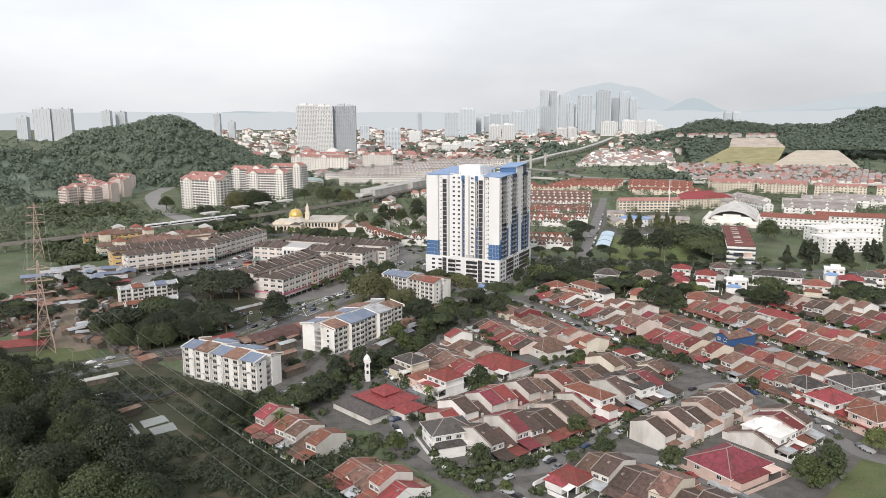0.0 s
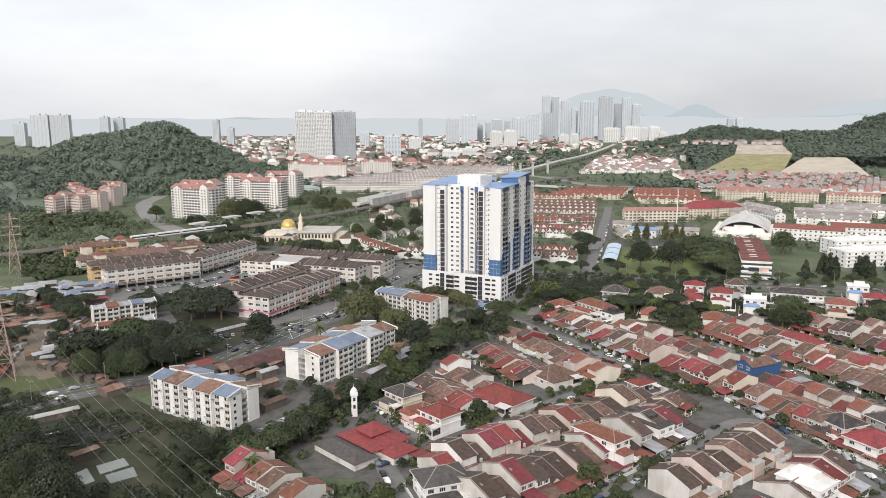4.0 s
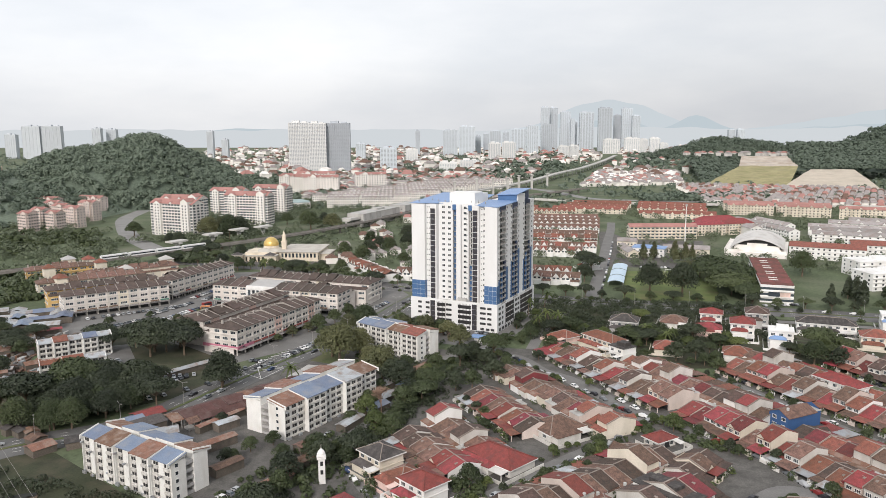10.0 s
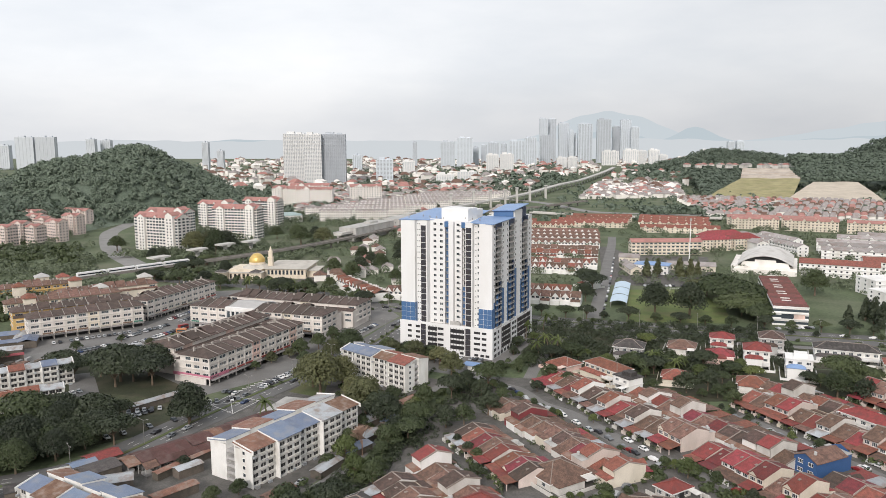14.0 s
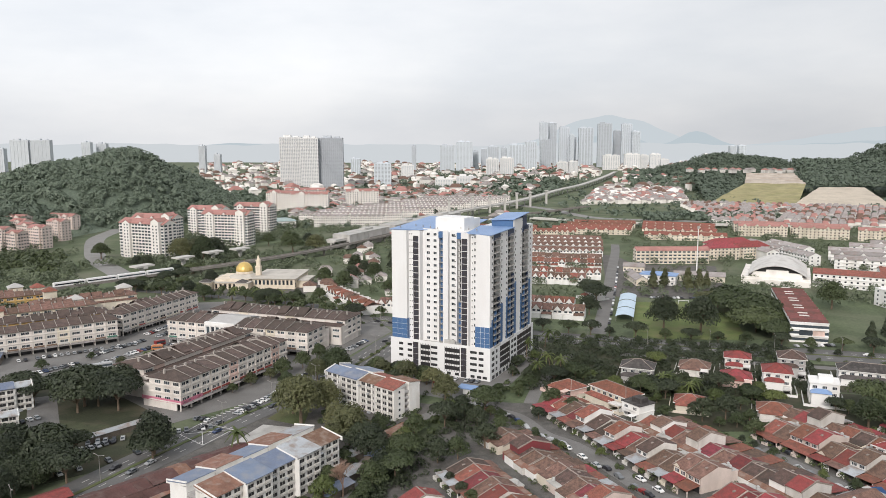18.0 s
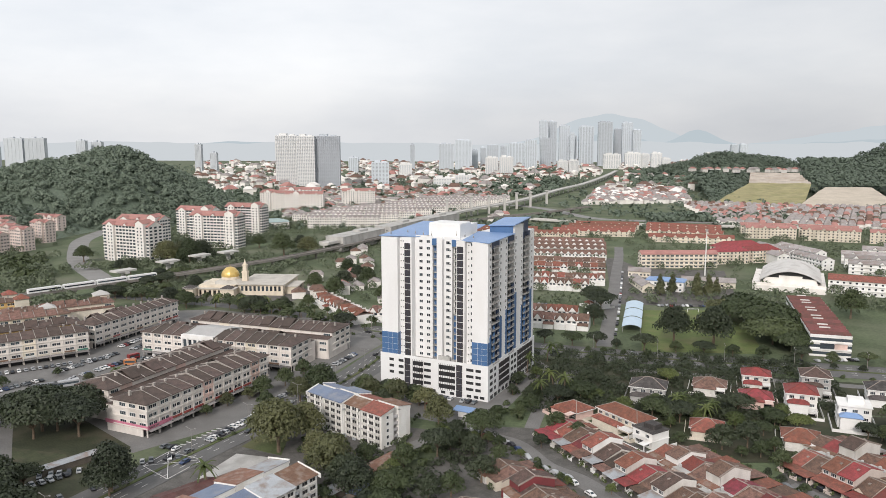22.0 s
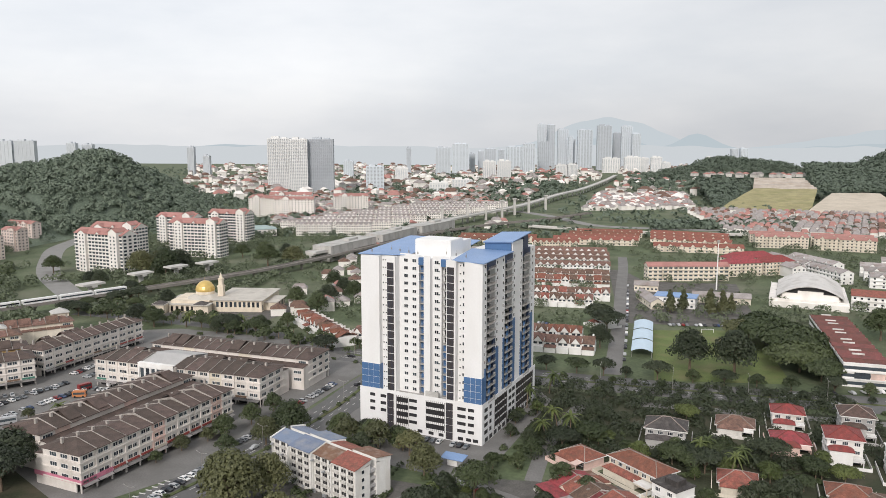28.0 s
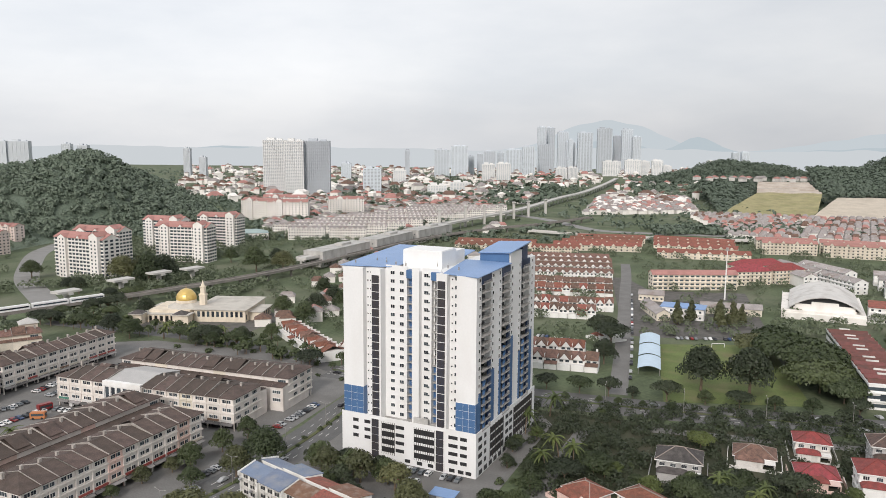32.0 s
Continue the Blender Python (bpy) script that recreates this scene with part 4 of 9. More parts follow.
FLAT_WHITE = mat("stained_flat_paint", (0.78, 0.77, 0.74), 0.8, 0.07, 4, 0.4, dirt=(0.6, 0.57, 0.52), dirt_size=5)


def walk_up(p, q, d, bays, roofs, floors=5, label="", wall=FLAT_WHITE):
    """A slab of flats: two wings with a slot between them, the front at y = 0."""
    L, h = math.dist(p, q), 2.6 * floors
    u = thing("walk_up_flats", pose(p[0], p[1], 0, 0, 0, turn_of(p, q)), label, "flats", "walk-up flats")
    w = L / bays
    dw = d * 0.41
    for i in range(bays):
        y0, lift = (0.0, 0.5) if i % 2 else (1.5, 0.0)
        g = Geo()
        g.box(i * w, (i + 1) * w, y0, dw, 0, h)
        g.box(i * w, (i + 1) * w, d - dw, d - y0, 0, h)
        bay = part("wall", g, wall, u)
        g = Geo()
        x0, x1 = i * w - (0.5 if i == 0 else 0), (i + 1) * w + (0.5 if i == bays - 1 else 0)
        g.slab([(x0, y0 - 0.8, h + 0.2 + lift), (x1, y0 - 0.8, h + 0.2 + lift), (x1, dw + 0.3, h + 1.9 + lift), (x0, dw + 0.3, h + 1.9 + lift)], 0.18)
        part("roof", g, roofs[i % len(roofs)], u)
        g = Geo()
        g.slab([(x0, d - dw - 0.3, h + 1.6 + lift), (x1, d - dw - 0.3, h + 1.6 + lift), (x1, d - y0 + 0.8, h + 0.2 + lift), (x0, d - y0 + 0.8, h + 0.2 + lift)], 0.18)
        part("roof", g, roofs[(i * 3 + 1) % len(roofs)], u)
        g = Geo()
        for xx in ((i * w, (i + 1) * w) if i == bays - 1 else (i * w,)):
            g.slab([(xx - 0.14, -0.1, h + 0.5), (xx + 0.14, -0.1, h + 0.5), (xx + 0.14, dw + 0.2, h + 2.3), (xx - 0.14, dw + 0.2, h + 2.3)], 1.4)
            g.slab([(xx - 0.14, d - dw - 0.2, h + 2.0), (xx + 0.14, d - dw - 0.2, h + 2.0), (xx + 0.14, d + 0.1, h + 0.5), (xx - 0.14, d + 0.1, h + 0.5)], 1.4)
        g.box(i * w - 0.16, i * w + 0.16, y0 - 0.9, y0, 0, h)
        g.box(i * w + 0.2, (i + 1) * w - 0.2, dw - 0.2, dw + 0.1, h, h + 1.7 + lift)
        g.box(i * w + 0.2, (i + 1) * w - 0.2, d - dw - 0.1, d - dw + 0.2, h, h + 1.4 + lift)
        part("party_wall", g, wall, u)
        for k in range(floors):
            for x in ((0.7, w - 3.0) if w < 9 else (0.9, w / 2 - 1.1, w - 3.2)):
                part("window", FLAT_WIN, None, bay, at=pose(i * w + x, y0 - 0.06, 2.6 * k + 0.85))
    for x, r in ((-0.06, -90), (L + 0.06, 90)):
        for k in range(floors):
            part("end_window", SHOP_WIN_SMALL, None, u, at=pose(x, dw * 0.5 + (0.6 if r < 0 else -0.6), 2.6 * k + 0.9, 0, 0, r))
    g = Geo()
    g.box(3.2, L - 3.2, dw, d - dw, 0, h - 0.5)
    for k in range(floors):
        g.box(0.3, L - 0.3, dw, d - dw, 2.6 * k - 0.1, 2.6 * k + 0.9)
    part("stair_hall", g, GREYWALL, u)
    g = Geo()
    for i in range(bays * 2):
        g.box(i * w / 2 + 0.6, i * w / 2 + 2.2, -0.5, 0.1, 0.05, 0.9)
        for k in range(floors):
            if (i * 7 + k * 3) % 4 == 0:
                g.box(i * w / 2 + 0.3, i * w / 2 + 1.0, -0.35, 0.75, 2.6 * k + 0.4, 2.6 * k + 0.9)
    tagged(part("air_units", g, ZINC, u), kind="stuff")
    return u


walk_up((-161, 305), (-120, 287), 17.5, 5, [BLUE_ZINC, RUST, BLUE_ZINC, RUST, BLUE_ZINC], 5, "five-storey white walk-up flats with patched blue and rusty roofs")
walk_up((-100, 339), (-76, 389), 23, 5, [RUST, BLUE_ZINC, BLUE_ZINC, ZINC, RUST], 5, "five-storey white walk-up flats with faded blue roofs")
walk_up((-105, 464), (-68, 440.5), 16, 4, [BLUE_ZINC, BLUE_ZINC, RUST, TERRA_TILE], 5, "five-storey white walk-up flats with a patched roof")
walk_up((-253, 411), (-228, 434), 10, 5, [ZINC, TERRA_TILE, ZINC, BLUE_ZINC], 4, "four-storey white flats with grey and red roofs")
walk_up((-236, 388), (-214, 406), 9, 3, [TERRA_TILE, TERRA_TILE, ZINC], 3, "three-storey white flats with red roofs")

# small pyramid turrets on the older shops
for x, y, z, r, rm in ((-374, 591, 10, 4.0, TERRA_TILE), (-385, 631, 9.5, 4.5, PALE_SHEET), (-369, 633, 9.5, 4.0, TERRA_TILE), (-351, 621, 9.5, 4.0, TERRA_TILE), (-332, 545, 12.6, 3.4, TERRA_TILE), (-316, 598, 9.5, 4.0, CONCRETE), (-307, 641, 9.5, 4.5, CONCRETE), (-344, 560, 9.5, 3.5, TERRA_TILE)):
    u = thing("roof_turret", pose(x, y, 0, 0, 0, 43), "square cream turret with a pyramid roof", "turret", "roof turrets")
    g = Geo()
    g.box(-r, r, -r, r, 0, z + 3.6)
    part("wall", g, CREAM, u)
    g = Geo()
    a = r + 0.8
    for p, q in (((-a, -a), (a, -a)), ((a, -a), (a, a)), ((a, a), (-a, a)), ((-a, a), (-a, -a))):
        g.poly([(*p, z + 3.5), (*q, z + 3.5), (0, 0, z + 6.4)])
    g.poly([(-a, a, z + 3.5), (a, a, z + 3.5), (a, -a, z + 3.5), (-a, -a, z + 3.5)])
    part("roof", g, rm, u)

# ---- terrace houses ----
HOUSE_WIN = window_mesh(1.9, 1.2, bars=2)
HOUSE_ROOFS = {"umber": UMBER_TILE, "crimson": CRIMSON_TILE, "brown": BROWN_TILE, "terra": TERRA_TILE, "red": RED_TILE, "grey": GREY_TILE}
ROOF_WORDS = {"umber": "dark umber", "crimson": "deep crimson", "brown": "weathered brown", "terra": "terracotta", "red": "bright red", "grey": "charcoal"}
HOUSES = {}


TANK = Geo()
TANK.cone(0, 0, 0, 1.0, 0.55, 0.55, 10)
TANK.cone(0, 0, 1.0, 1.25, 0.55, 0.12, 10)
TANK = TANK.mesh("water_tank", mat("grey_plastic_tank", (0.45, 0.45, 0.44), 0.5, 0.1, 2, 0.3))


def build_terrace(m, storeys, roof, kind, dims):
    """A terrace house 6.4 m wide: x along the row, ridge over y = 0, front towards -y; dims are the depths of front slope, back slope, kitchen and porch."""
    f, b, k, p = dims
    w, h = 6.4, 3.0 * storeys
    rise = 0.34 * min(f, b) + 0.2
    fall = rise * f / min(f, b) * 0.9
    hf, hb = h + rise - fall, h + rise - rise * b / min(f, b) * 0.9
    hf, hb = max(hf, 2.7), max(hb, 2.6)
    top = h + rise
    wall = {0: OLD_WHITE, 1: CREAM, 2: OLD_WHITE, 3: WARM_RENDER, 4: WHITE, 5: CRIMSON_WALL}[kind]
    rm = HOUSE_ROOFS[roof]
    u = thing("terrace_house", m, f"{'two' if storeys == 2 else 'single'}-storey terrace house with a {ROOF_WORDS[roof]} tiled roof", "house", "rows of terrace houses")
    g = Geo()
    for x in (0.0, w - 0.2):
        g.slab([(x, -f, hf), (x + 0.2, -f, hf), (x + 0.2, 0, top), (x, 0, top)], 0.1)
        for s in ((x, -1), (x + 0.2, 1)):
            q = [(s[0], -f, 0), (s[0], b, 0), (s[0], b, hb), (s[0], 0, top), (s[0], -f, hf)]
            g.poly(q if s[1] > 0 else q[::-1])
    g.box(0.2, w - 0.2, -f, -f + 0.2, 0, hf)
    g.box(0.2, w - 0.2, b - 0.2, b, 0, hb)
    # fire wall along the party line and the rear kitchen
    g.slab([(-0.1, -f - 0.6, hf + 0.2), (0.13, -f - 0.6, hf + 0.2), (0.13, 0, top + 0.28), (-0.1, 0, top + 0.28)], 0.5, 1)
    g.slab([(-0.1, 0, top + 0.28), (0.13, 0, top + 0.28), (0.13, b + 0.6, hb + 0.2), (-0.1, b + 0.6, hb + 0.2)], 0.5, 1)
    # dark band across the front wall paints the shade under the porch
    g.box(0.5, w - 0.5, -f - 0.06, -f + 0.02, 0.05, 2.35, 3)
    kh = {0: 2.7, 1: 3.4, 2: 2.6, 3: 5.4 if storeys == 2 else 3.0, 4: 3.0, 5: 3.0}[kind]
    g.box(0.05, w - 0.05, b, b + k - 0.2, 0, kh)
    body = part("wall", g, [wall, RIDGE, rm, DARK], u)
    g = Geo()
    e = 0.5 + 0.1 * kind
    g.slab([(0, -f - e, hf + 0.1 - e * 0.3), (w, -f - e, hf + 0.1 - e * 0.3), (w, 0, top + 0.1), (0, 0, top + 0.1)], 0.16)
    g.slab([(0, 0, top + 0.1), (w, 0, top + 0.1), (w, b + 0.5, hb - 0.05), (0, b + 0.5, hb - 0.05)], 0.16)
    g.slab([(0.13, -0.22, top + 0.16), (w - 0.1, -0.22, top + 0.16), (w - 0.1, 0.22, top + 0.16), (0.13, 0.22, top + 0.16)], 0.14, 1)
    zs = top - (top - hf) * 0.45
    for xs, ys in ((1.2 + 0.8 * kind, -f * 0.45), (4.6 - 0.6 * kind, -f * 0.3))[: 1 + kind % 2]:
        g.box(xs, xs + 0.7, ys, ys + 1.1, zs - 0.1, zs + 0.5, 1)
    if kind == 1:
        # a cross gable over the front room
        c = w * 0.36
        g.slab([(c - 2.1, -f - 0.9, hf + 0.1), (c, -f - 0.9, hf + 1.6), (c, -f * 0.35, hf + 1.6), (c - 2.1, -f * 0.75, hf + 0.5)], 0.15)
        g.slab([(c, -f - 0.9, hf + 1.6), (c + 2.1, -f - 0.9, hf + 0.1), (c + 2.1, -f * 0.75, hf + 0.5), (c, -f * 0.35, hf + 1.6)], 0.15)
        g.poly([(c - 1.9, -f - 0.7, hf), (c + 1.9, -f - 0.7, hf), (c, -f - 0.7, hf + 1.45)], 2)
    part("roof", g, [rm, RIDGE, wall], u)
    g = Geo()
    g.slab([(0, b + 0.02, kh + (0.5 if kind != 3 else 0.12)), (w, b + 0.02, kh + (0.5 if kind != 3 else 0.12)), (w, b + k, kh), (0, b + k, kh)], 0.12)
    part("kitchen_roof", g, {0: RUST, 1: rm, 2: BROWN_TILE, 3: CONCRETE, 4: RUST, 5: RUST}[kind], u)
    # car porch with a low roof of its own
    pm = {0: rm, 1: RED_TILE, 2: ZINC, 3: TERRA_TILE, 4: BROWN_TILE, 5: RED_TILE}[kind]
    g = Geo()
    zt = min(hf - 0.25, 3.2)
    g.slab([(0.1, -f - p, 2.35), (w - 0.1, -f - p, 2.35), (w - 0.1, -f - 0.05, zt), (0.1, -f - 0.05, zt)], 0.13)
    part("porch_roof", g, pm, u)
    g = Geo()
    for x in (0.2, w - 0.45):
        g.box(x, x + 0.25, -f - p + 0.3, -f - p + 0.55, 0, 2.3)
    g.box(0, 0.15, -f - p - 0.6, -f, 0, 1.3)
    g.box(0, w * 0.42, -f - p - 0.7, -f - p - 0.55, 0, 1.2)
    g.box(w * 0.42, w * 0.46, -f - p - 0.75, -f - p - 0.5, 0, 1.6)
    part("porch_wall", g, wall, u)
    if storeys == 2:
        for x in (0.8, 3.7):
            part("window", HOUSE_WIN, None, body, at=pose(x, -f - 0.06, 3.6))
    if kind == 3:
        part("water_tank", TANK, None, u, at=pose(w * 0.7, b + k * 0.4, kh + 0.3))
    return u


def terrace(m, *key):
    if key in HOUSES:
        return copy_thing(HOUSES[key], m)
    HOUSES[key] = build_terrace(m, *key)
    return HOUSES[key]


YARDS = []


def row(p, q, seed, mix="brown brown brown terra red grey", two=0.3, w=6.4, skip=(), dims=(6.5, 6.5, 3.2, 5.6), kinds=(0, 0, 1, 2, 3, 4)):
    """A row of terrace houses with its ridge from p to q; the fronts face right of that way."""
    rng = random.Random(seed)
    mix = mix.split()
    n = max(1, round(math.dist(p, q) / w))
    a = turn_of(p, q)
    for i in range(n):
        if i in skip:
            continue
        s = i / n
        j, (nx, ny) = rng.uniform(-0.7, 0.7), (math.sin(radians(a)), -math.cos(radians(a)))
        m = pose(p[0] + (q[0] - p[0]) * s + nx * j, p[1] + (q[1] - p[1]) * s + ny * j, rng.uniform(-0.12, 0.0), 0, 0, a)
        ob = terrace(m, 2 if rng.random() < two else 1, rng.choice(mix), rng.choice(kinds), dims)
        for _ in range(3):
            YARDS.append(m @ Vector((rng.uniform(0.2, 6.2), -dims[0] - dims[3] - rng.uniform(0.2, 1.6), 0)))
        YARDS.append(m @ Vector((rng.uniform(0.5, 5.9), dims[1] + dims[2] + rng.uniform(0.3, 1.4), 0)))
        ob.scale = (math.dist(p, q) / n / 6.4, rng.uniform(0.96, 1.03), rng.uniform(0.88, 1.14))


def along(u, s):
    """North grid: u across the rows, s along them."""
    return 0.83 * u + 0.56 * s, 0.56 * u - 0.83 * s


def lower(f, s):
    """South grid: f across the rows, s along them."""
    return 0.72 * f + 0.69 * s, -0.69 * f + 0.72 * s


MIX_N = "brown terra brown brown red brown crimson brown terra umber red"
MIX_S = "umber umber brown umber red umber brown umber crimson"
for u, s0, s1, face, seed, front in ((263, -390, -296, 1, 1, 6.0), (220, -366, -284, -1, 2, 5.0), (194, -346, -298, 1, 3, 5.0), (263, -290, -200, 1, 5, 5.0), (282, -350, -196, -1, 6, 9.0), (323, -324, -196, 1, 7, 6.0), (342, -332, -196, -1, 8, 6.0), (375, -306, -150, 1, 9, 6.0), (394, -296, -150, -1, 10, 7.0), (431, -276, -130, 1, 11, 7.0), (450, -256, -130, -1, 12, 6.0)):
    a, b = along(u, s0), along(u, s1)
    row(*((a, b) if face > 0 else (b, a)), seed, MIX_N, 0.22, skip={2: (10,), 6: (9, 10), 8: (11, 12, 13)}.get(seed, ()), dims=(7.6, 6.0, 3.3, front))
for f, s0, s1, face, seed, dims in ((-210, 163, 272, 1, 21, (8.5, 7.8, 0.6, 6)), (-188, 160, 262, -1, 22, (9.5, 8.0, 0.6, 7)), (-154, 211, 268, 1, 24, (7.0, 8.5, 3.0, 1.6)), (-128, 237, 263, -1, 25, (8.0, 8.5, 3.0, 5))):
    a, b = lower(f, s0), lower(f, s1)
    row(*((b, a) if face > 0 else (a, b)), seed, MIX_S, 0.6, dims=dims, kinds=(0, 0, 2, 4, 1, 3))
row(lower(-197, 263), lower(-199, 284), 23, MIX_S, 0.3, dims=(6.0, 5.0, 0.6, 4))
row((14, 236), (62, 200), 31, "umber umber brown", 0.1, dims=(8, 8, 4, 5))
row(along(148, -318), along(152, -280), 32, "umber brown red", 0.2)
row(along(168, -286), along(165, -326), 33, "brown umber brown red", 0.3, dims=(6.0, 6.5, 3.0, 2.5))


q = along(220, -343)
terrace(pose(q[0], q[1], 0, 0, 0, 124), 2, "umber", 5, (7.6, 6.0, 3.3, 5.0))


def hip(g, x0, x1, y0, y1, z, rise, over=0.8, mi=0):
    """A hipped roof with its ridge along the longer side."""
    x0, x1, y0, y1 = x0 - over, x1 + over, y0 - over, y1 + over
    w, d = x1 - x0, y1 - y0
    k = min(w, d) / 2
    zr = z + rise
    if w >= d:
        r0, r1 = (x0 + k, (y0 + y1) / 2, zr), (x1 - k, (y0 + y1) / 2, zr)
        g.poly([(x0, y0, z), (x1, y0, z), r1, r0], mi)
        g.poly([(x1, y1, z), (x0, y1, z), r0, r1], mi)
        g.poly([(x0, y1, z), (x0, y0, z), r0], mi)
        g.poly([(x1, y0, z), (x1, y1, z), r1], mi)
    else:
        r0, r1 = ((x0 + x1) / 2, y0 + k, zr), ((x0 + x1) / 2, y1 - k, zr)
        g.poly([(x1, y0, z), (x1, y1, z), r1, r0], mi)
        g.poly([(x0, y1, z), (x0, y0, z), r0, r1], mi)
        g.poly([(x0, y0, z), (x1, y0, z), r0], mi)
        g.poly([(x1, y1, z), (x0, y1, z), r1], mi)
    g.slab([(x0, y0, z + 0.01), (x1, y0, z + 0.01), (x1, y1, z + 0.01), (x0, y1, z + 0.01)], 0.18, mi)


WALL_WORDS = {id(WHITE): "white", id(CREAM): "cream", id(PINK): "pink", id(OLD_WHITE): "off-white", id(GREYWALL): "grey", id(BLUE): "blue"}
DEEP_BLUE = mat("deep_blue_paint", (0.04, 0.1, 0.24), 0.6, 0.1, 4, 0.4)
WALL_WORDS[id(DEEP_BLUE)] = "deep blue"


SPOTS = []


def house(x, y, turn, w, d, storeys, roof, wall, wing=True, label="", kind="hip"):
    """A detached house: hipped or flat roof, a lower wing, windows, a porch and a garden wall."""
    h = 3.1 * storeys
    what = f"{ {1: 'single', 2: 'two', 3: 'three'}[storeys]}-storey detached {WALL_WORDS[id(wall)]} house with a {roof} {'tiled' if kind == 'hip' else 'flat'} roof"
    SPOTS.append((x, y, max(w, d) * 0.5 + 3))
    u = thing("detached_house", pose(x, y, 0, 0, 0, turn), label or what, "house", "detached houses")
    g = Geo()
    g.box(-w / 2, w / 2, -d / 2, d / 2, 0, h)
    for k in range(1, storeys):
        g.box(-w / 2 - 0.25, w / 2 + 0.25, -d / 2 - 0.25, d / 2 + 0.25, 3.1 * k - 0.15, 3.1 * k + 0.1)
    if wing:
        g.box(-w / 2 + 0.6, w * 0.2, -d / 2 - 3.6, -d / 2, 0, 3.0 * max(1, storeys - 1))
    body = part("wall", g, wall, u)
    g = Geo()
    rm = HOUSE_ROOFS.get(roof, BLUE_ROOF)
    if kind == "hip":
        hip(g, -w / 2, w / 2, -d / 2, d / 2, h, min(w, d) * 0.27)
    else:
        g.box(-w / 2 - 0.4, w / 2 + 0.4, -d / 2 - 0.4, d / 2 + 0.4, h, h + 0.3)
        g.box(-w * 0.2, w * 0.3, -d * 0.2, d * 0.3, h + 0.3, h + 2.2)
    part("roof", g, rm if kind == "hip" else (rm if roof == "grey" else WHITE), u)
    if kind == "hip":
        # mortared caps along the ridge and hips, and a pale board round the eaves
        a, b, k = w / 2 + 0.8, d / 2 + 0.8, min(w, d) / 2 + 0.8
        zr = h + min(w, d) * 0.27
        ends = ((-a + k, 0, zr), (a - k, 0, zr)) if w >= d else ((0, -b + k, zr), (0, b - k, zr))
        g = Geo()
        g.beam(ends[0], ends[1], 0.34)
        for sx in (-1, 1):
            for sy in (-1, 1):
                g.beam((sx * a, sy * b, h + 0.02), ends[(sx if w >= d else sy) > 0], 0.26)
        part("ridge_cap", g, RIDGE if roof != "red" else RED_TILE, u)
        g = Geo()
        g.box(-a - 0.02, a + 0.02, -b - 0.06, -b - 0.02, h - 0.3, h + 0.06)
        g.box(-a - 0.06, -a - 0.02, -b - 0.02, b, h - 0.3, h + 0.06)
        g.box(a + 0.02, a + 0.06, -b - 0.02, b, h - 0.3, h + 0.06)
        part("fascia", g, WHITE, u)
    if storeys > 1:
        # balcony over the porch, with a railing
        x0, x1 = (w * 0.22, w / 2) if wing else (-w * 0.3, w * 0.3)
        y0, n = -d / 2 - (1.6 if not wing else 4.5), max(4, int((x1 - x0) / 0.5))
        g = Geo()
        g.box(x0, x1, y0, -d / 2, 3.02, 3.2)
        for q in range(n + 1):
            x = x0 + (x1 - x0) * q / n
            g.box(x - 0.05, x + 0.05, y0, y0 + 0.1, 3.2, 4.05)
        g.box(x0, x1, y0 - 0.02, y0 + 0.12, 4.05, 4.2)
        part("balcony", g, WHITE, u)
    # doorway as a near-black panel, porch shade painted in
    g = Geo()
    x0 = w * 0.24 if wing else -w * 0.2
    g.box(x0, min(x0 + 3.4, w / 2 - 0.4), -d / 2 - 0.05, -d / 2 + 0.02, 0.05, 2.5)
    part("doorway", g, DARK, u, "doorway panel painted dark for the shade under the porch")
    if wing:
        g = Geo()
        hip(g, -w / 2 + 0.6, w * 0.2, -d / 2 - 3.6, -d / 2 + 0.2, 3.0 * max(1, storeys - 1), 1.5, 0.5)
        part("wing_roof", g, rm, u)
    for k in range(storeys):
        n = max(2, int(w / 3.4))
        for i in range(n):
            xx = -w / 2 + (i + 0.5) * w / n - 0.95
            if not (wing and k == 0 and xx < w * 0.2):
                part("window", HOUSE_WIN, None, body, at=pose(xx, -d / 2 - 0.06, 3.1 * k + 0.9))
        for i in range(2):
            part("window", HOUSE_WIN, None, body, at=pose(-w / 2 - 0.06, d * (0.25 - 0.5 * i) + 0.95, 3.1 * k + 0.9, 0, 0, -90))
    g = Geo()
    g.slab([(w * 0.2, -d / 2 - 4.6, 2.7), (w / 2, -d / 2 - 4.6, 2.7), (w / 2, -d / 2, 3.0), (w * 0.2, -d / 2, 3.0)], 0.16)
    g.box(w / 2 - 0.35, w / 2 - 0.05, -d / 2 - 4.4, -d / 2 - 4.1, 0, 2.7)
    part("porch", g, wall, u)
    g = Geo()
    a, b = w / 2 + 2.5, d / 2 + 6
    g.box(-a, a, -b, -b + 0.2, 0, 1.3)
    g.box(-a, -a + 0.2, -b + 0.2, d / 2 + 2, 0, 1.5)
    g.box(a - 0.2, a, -b + 0.2, d / 2 + 2, 0, 1.5)
    part("garden_wall", g, wall, u)
    return u


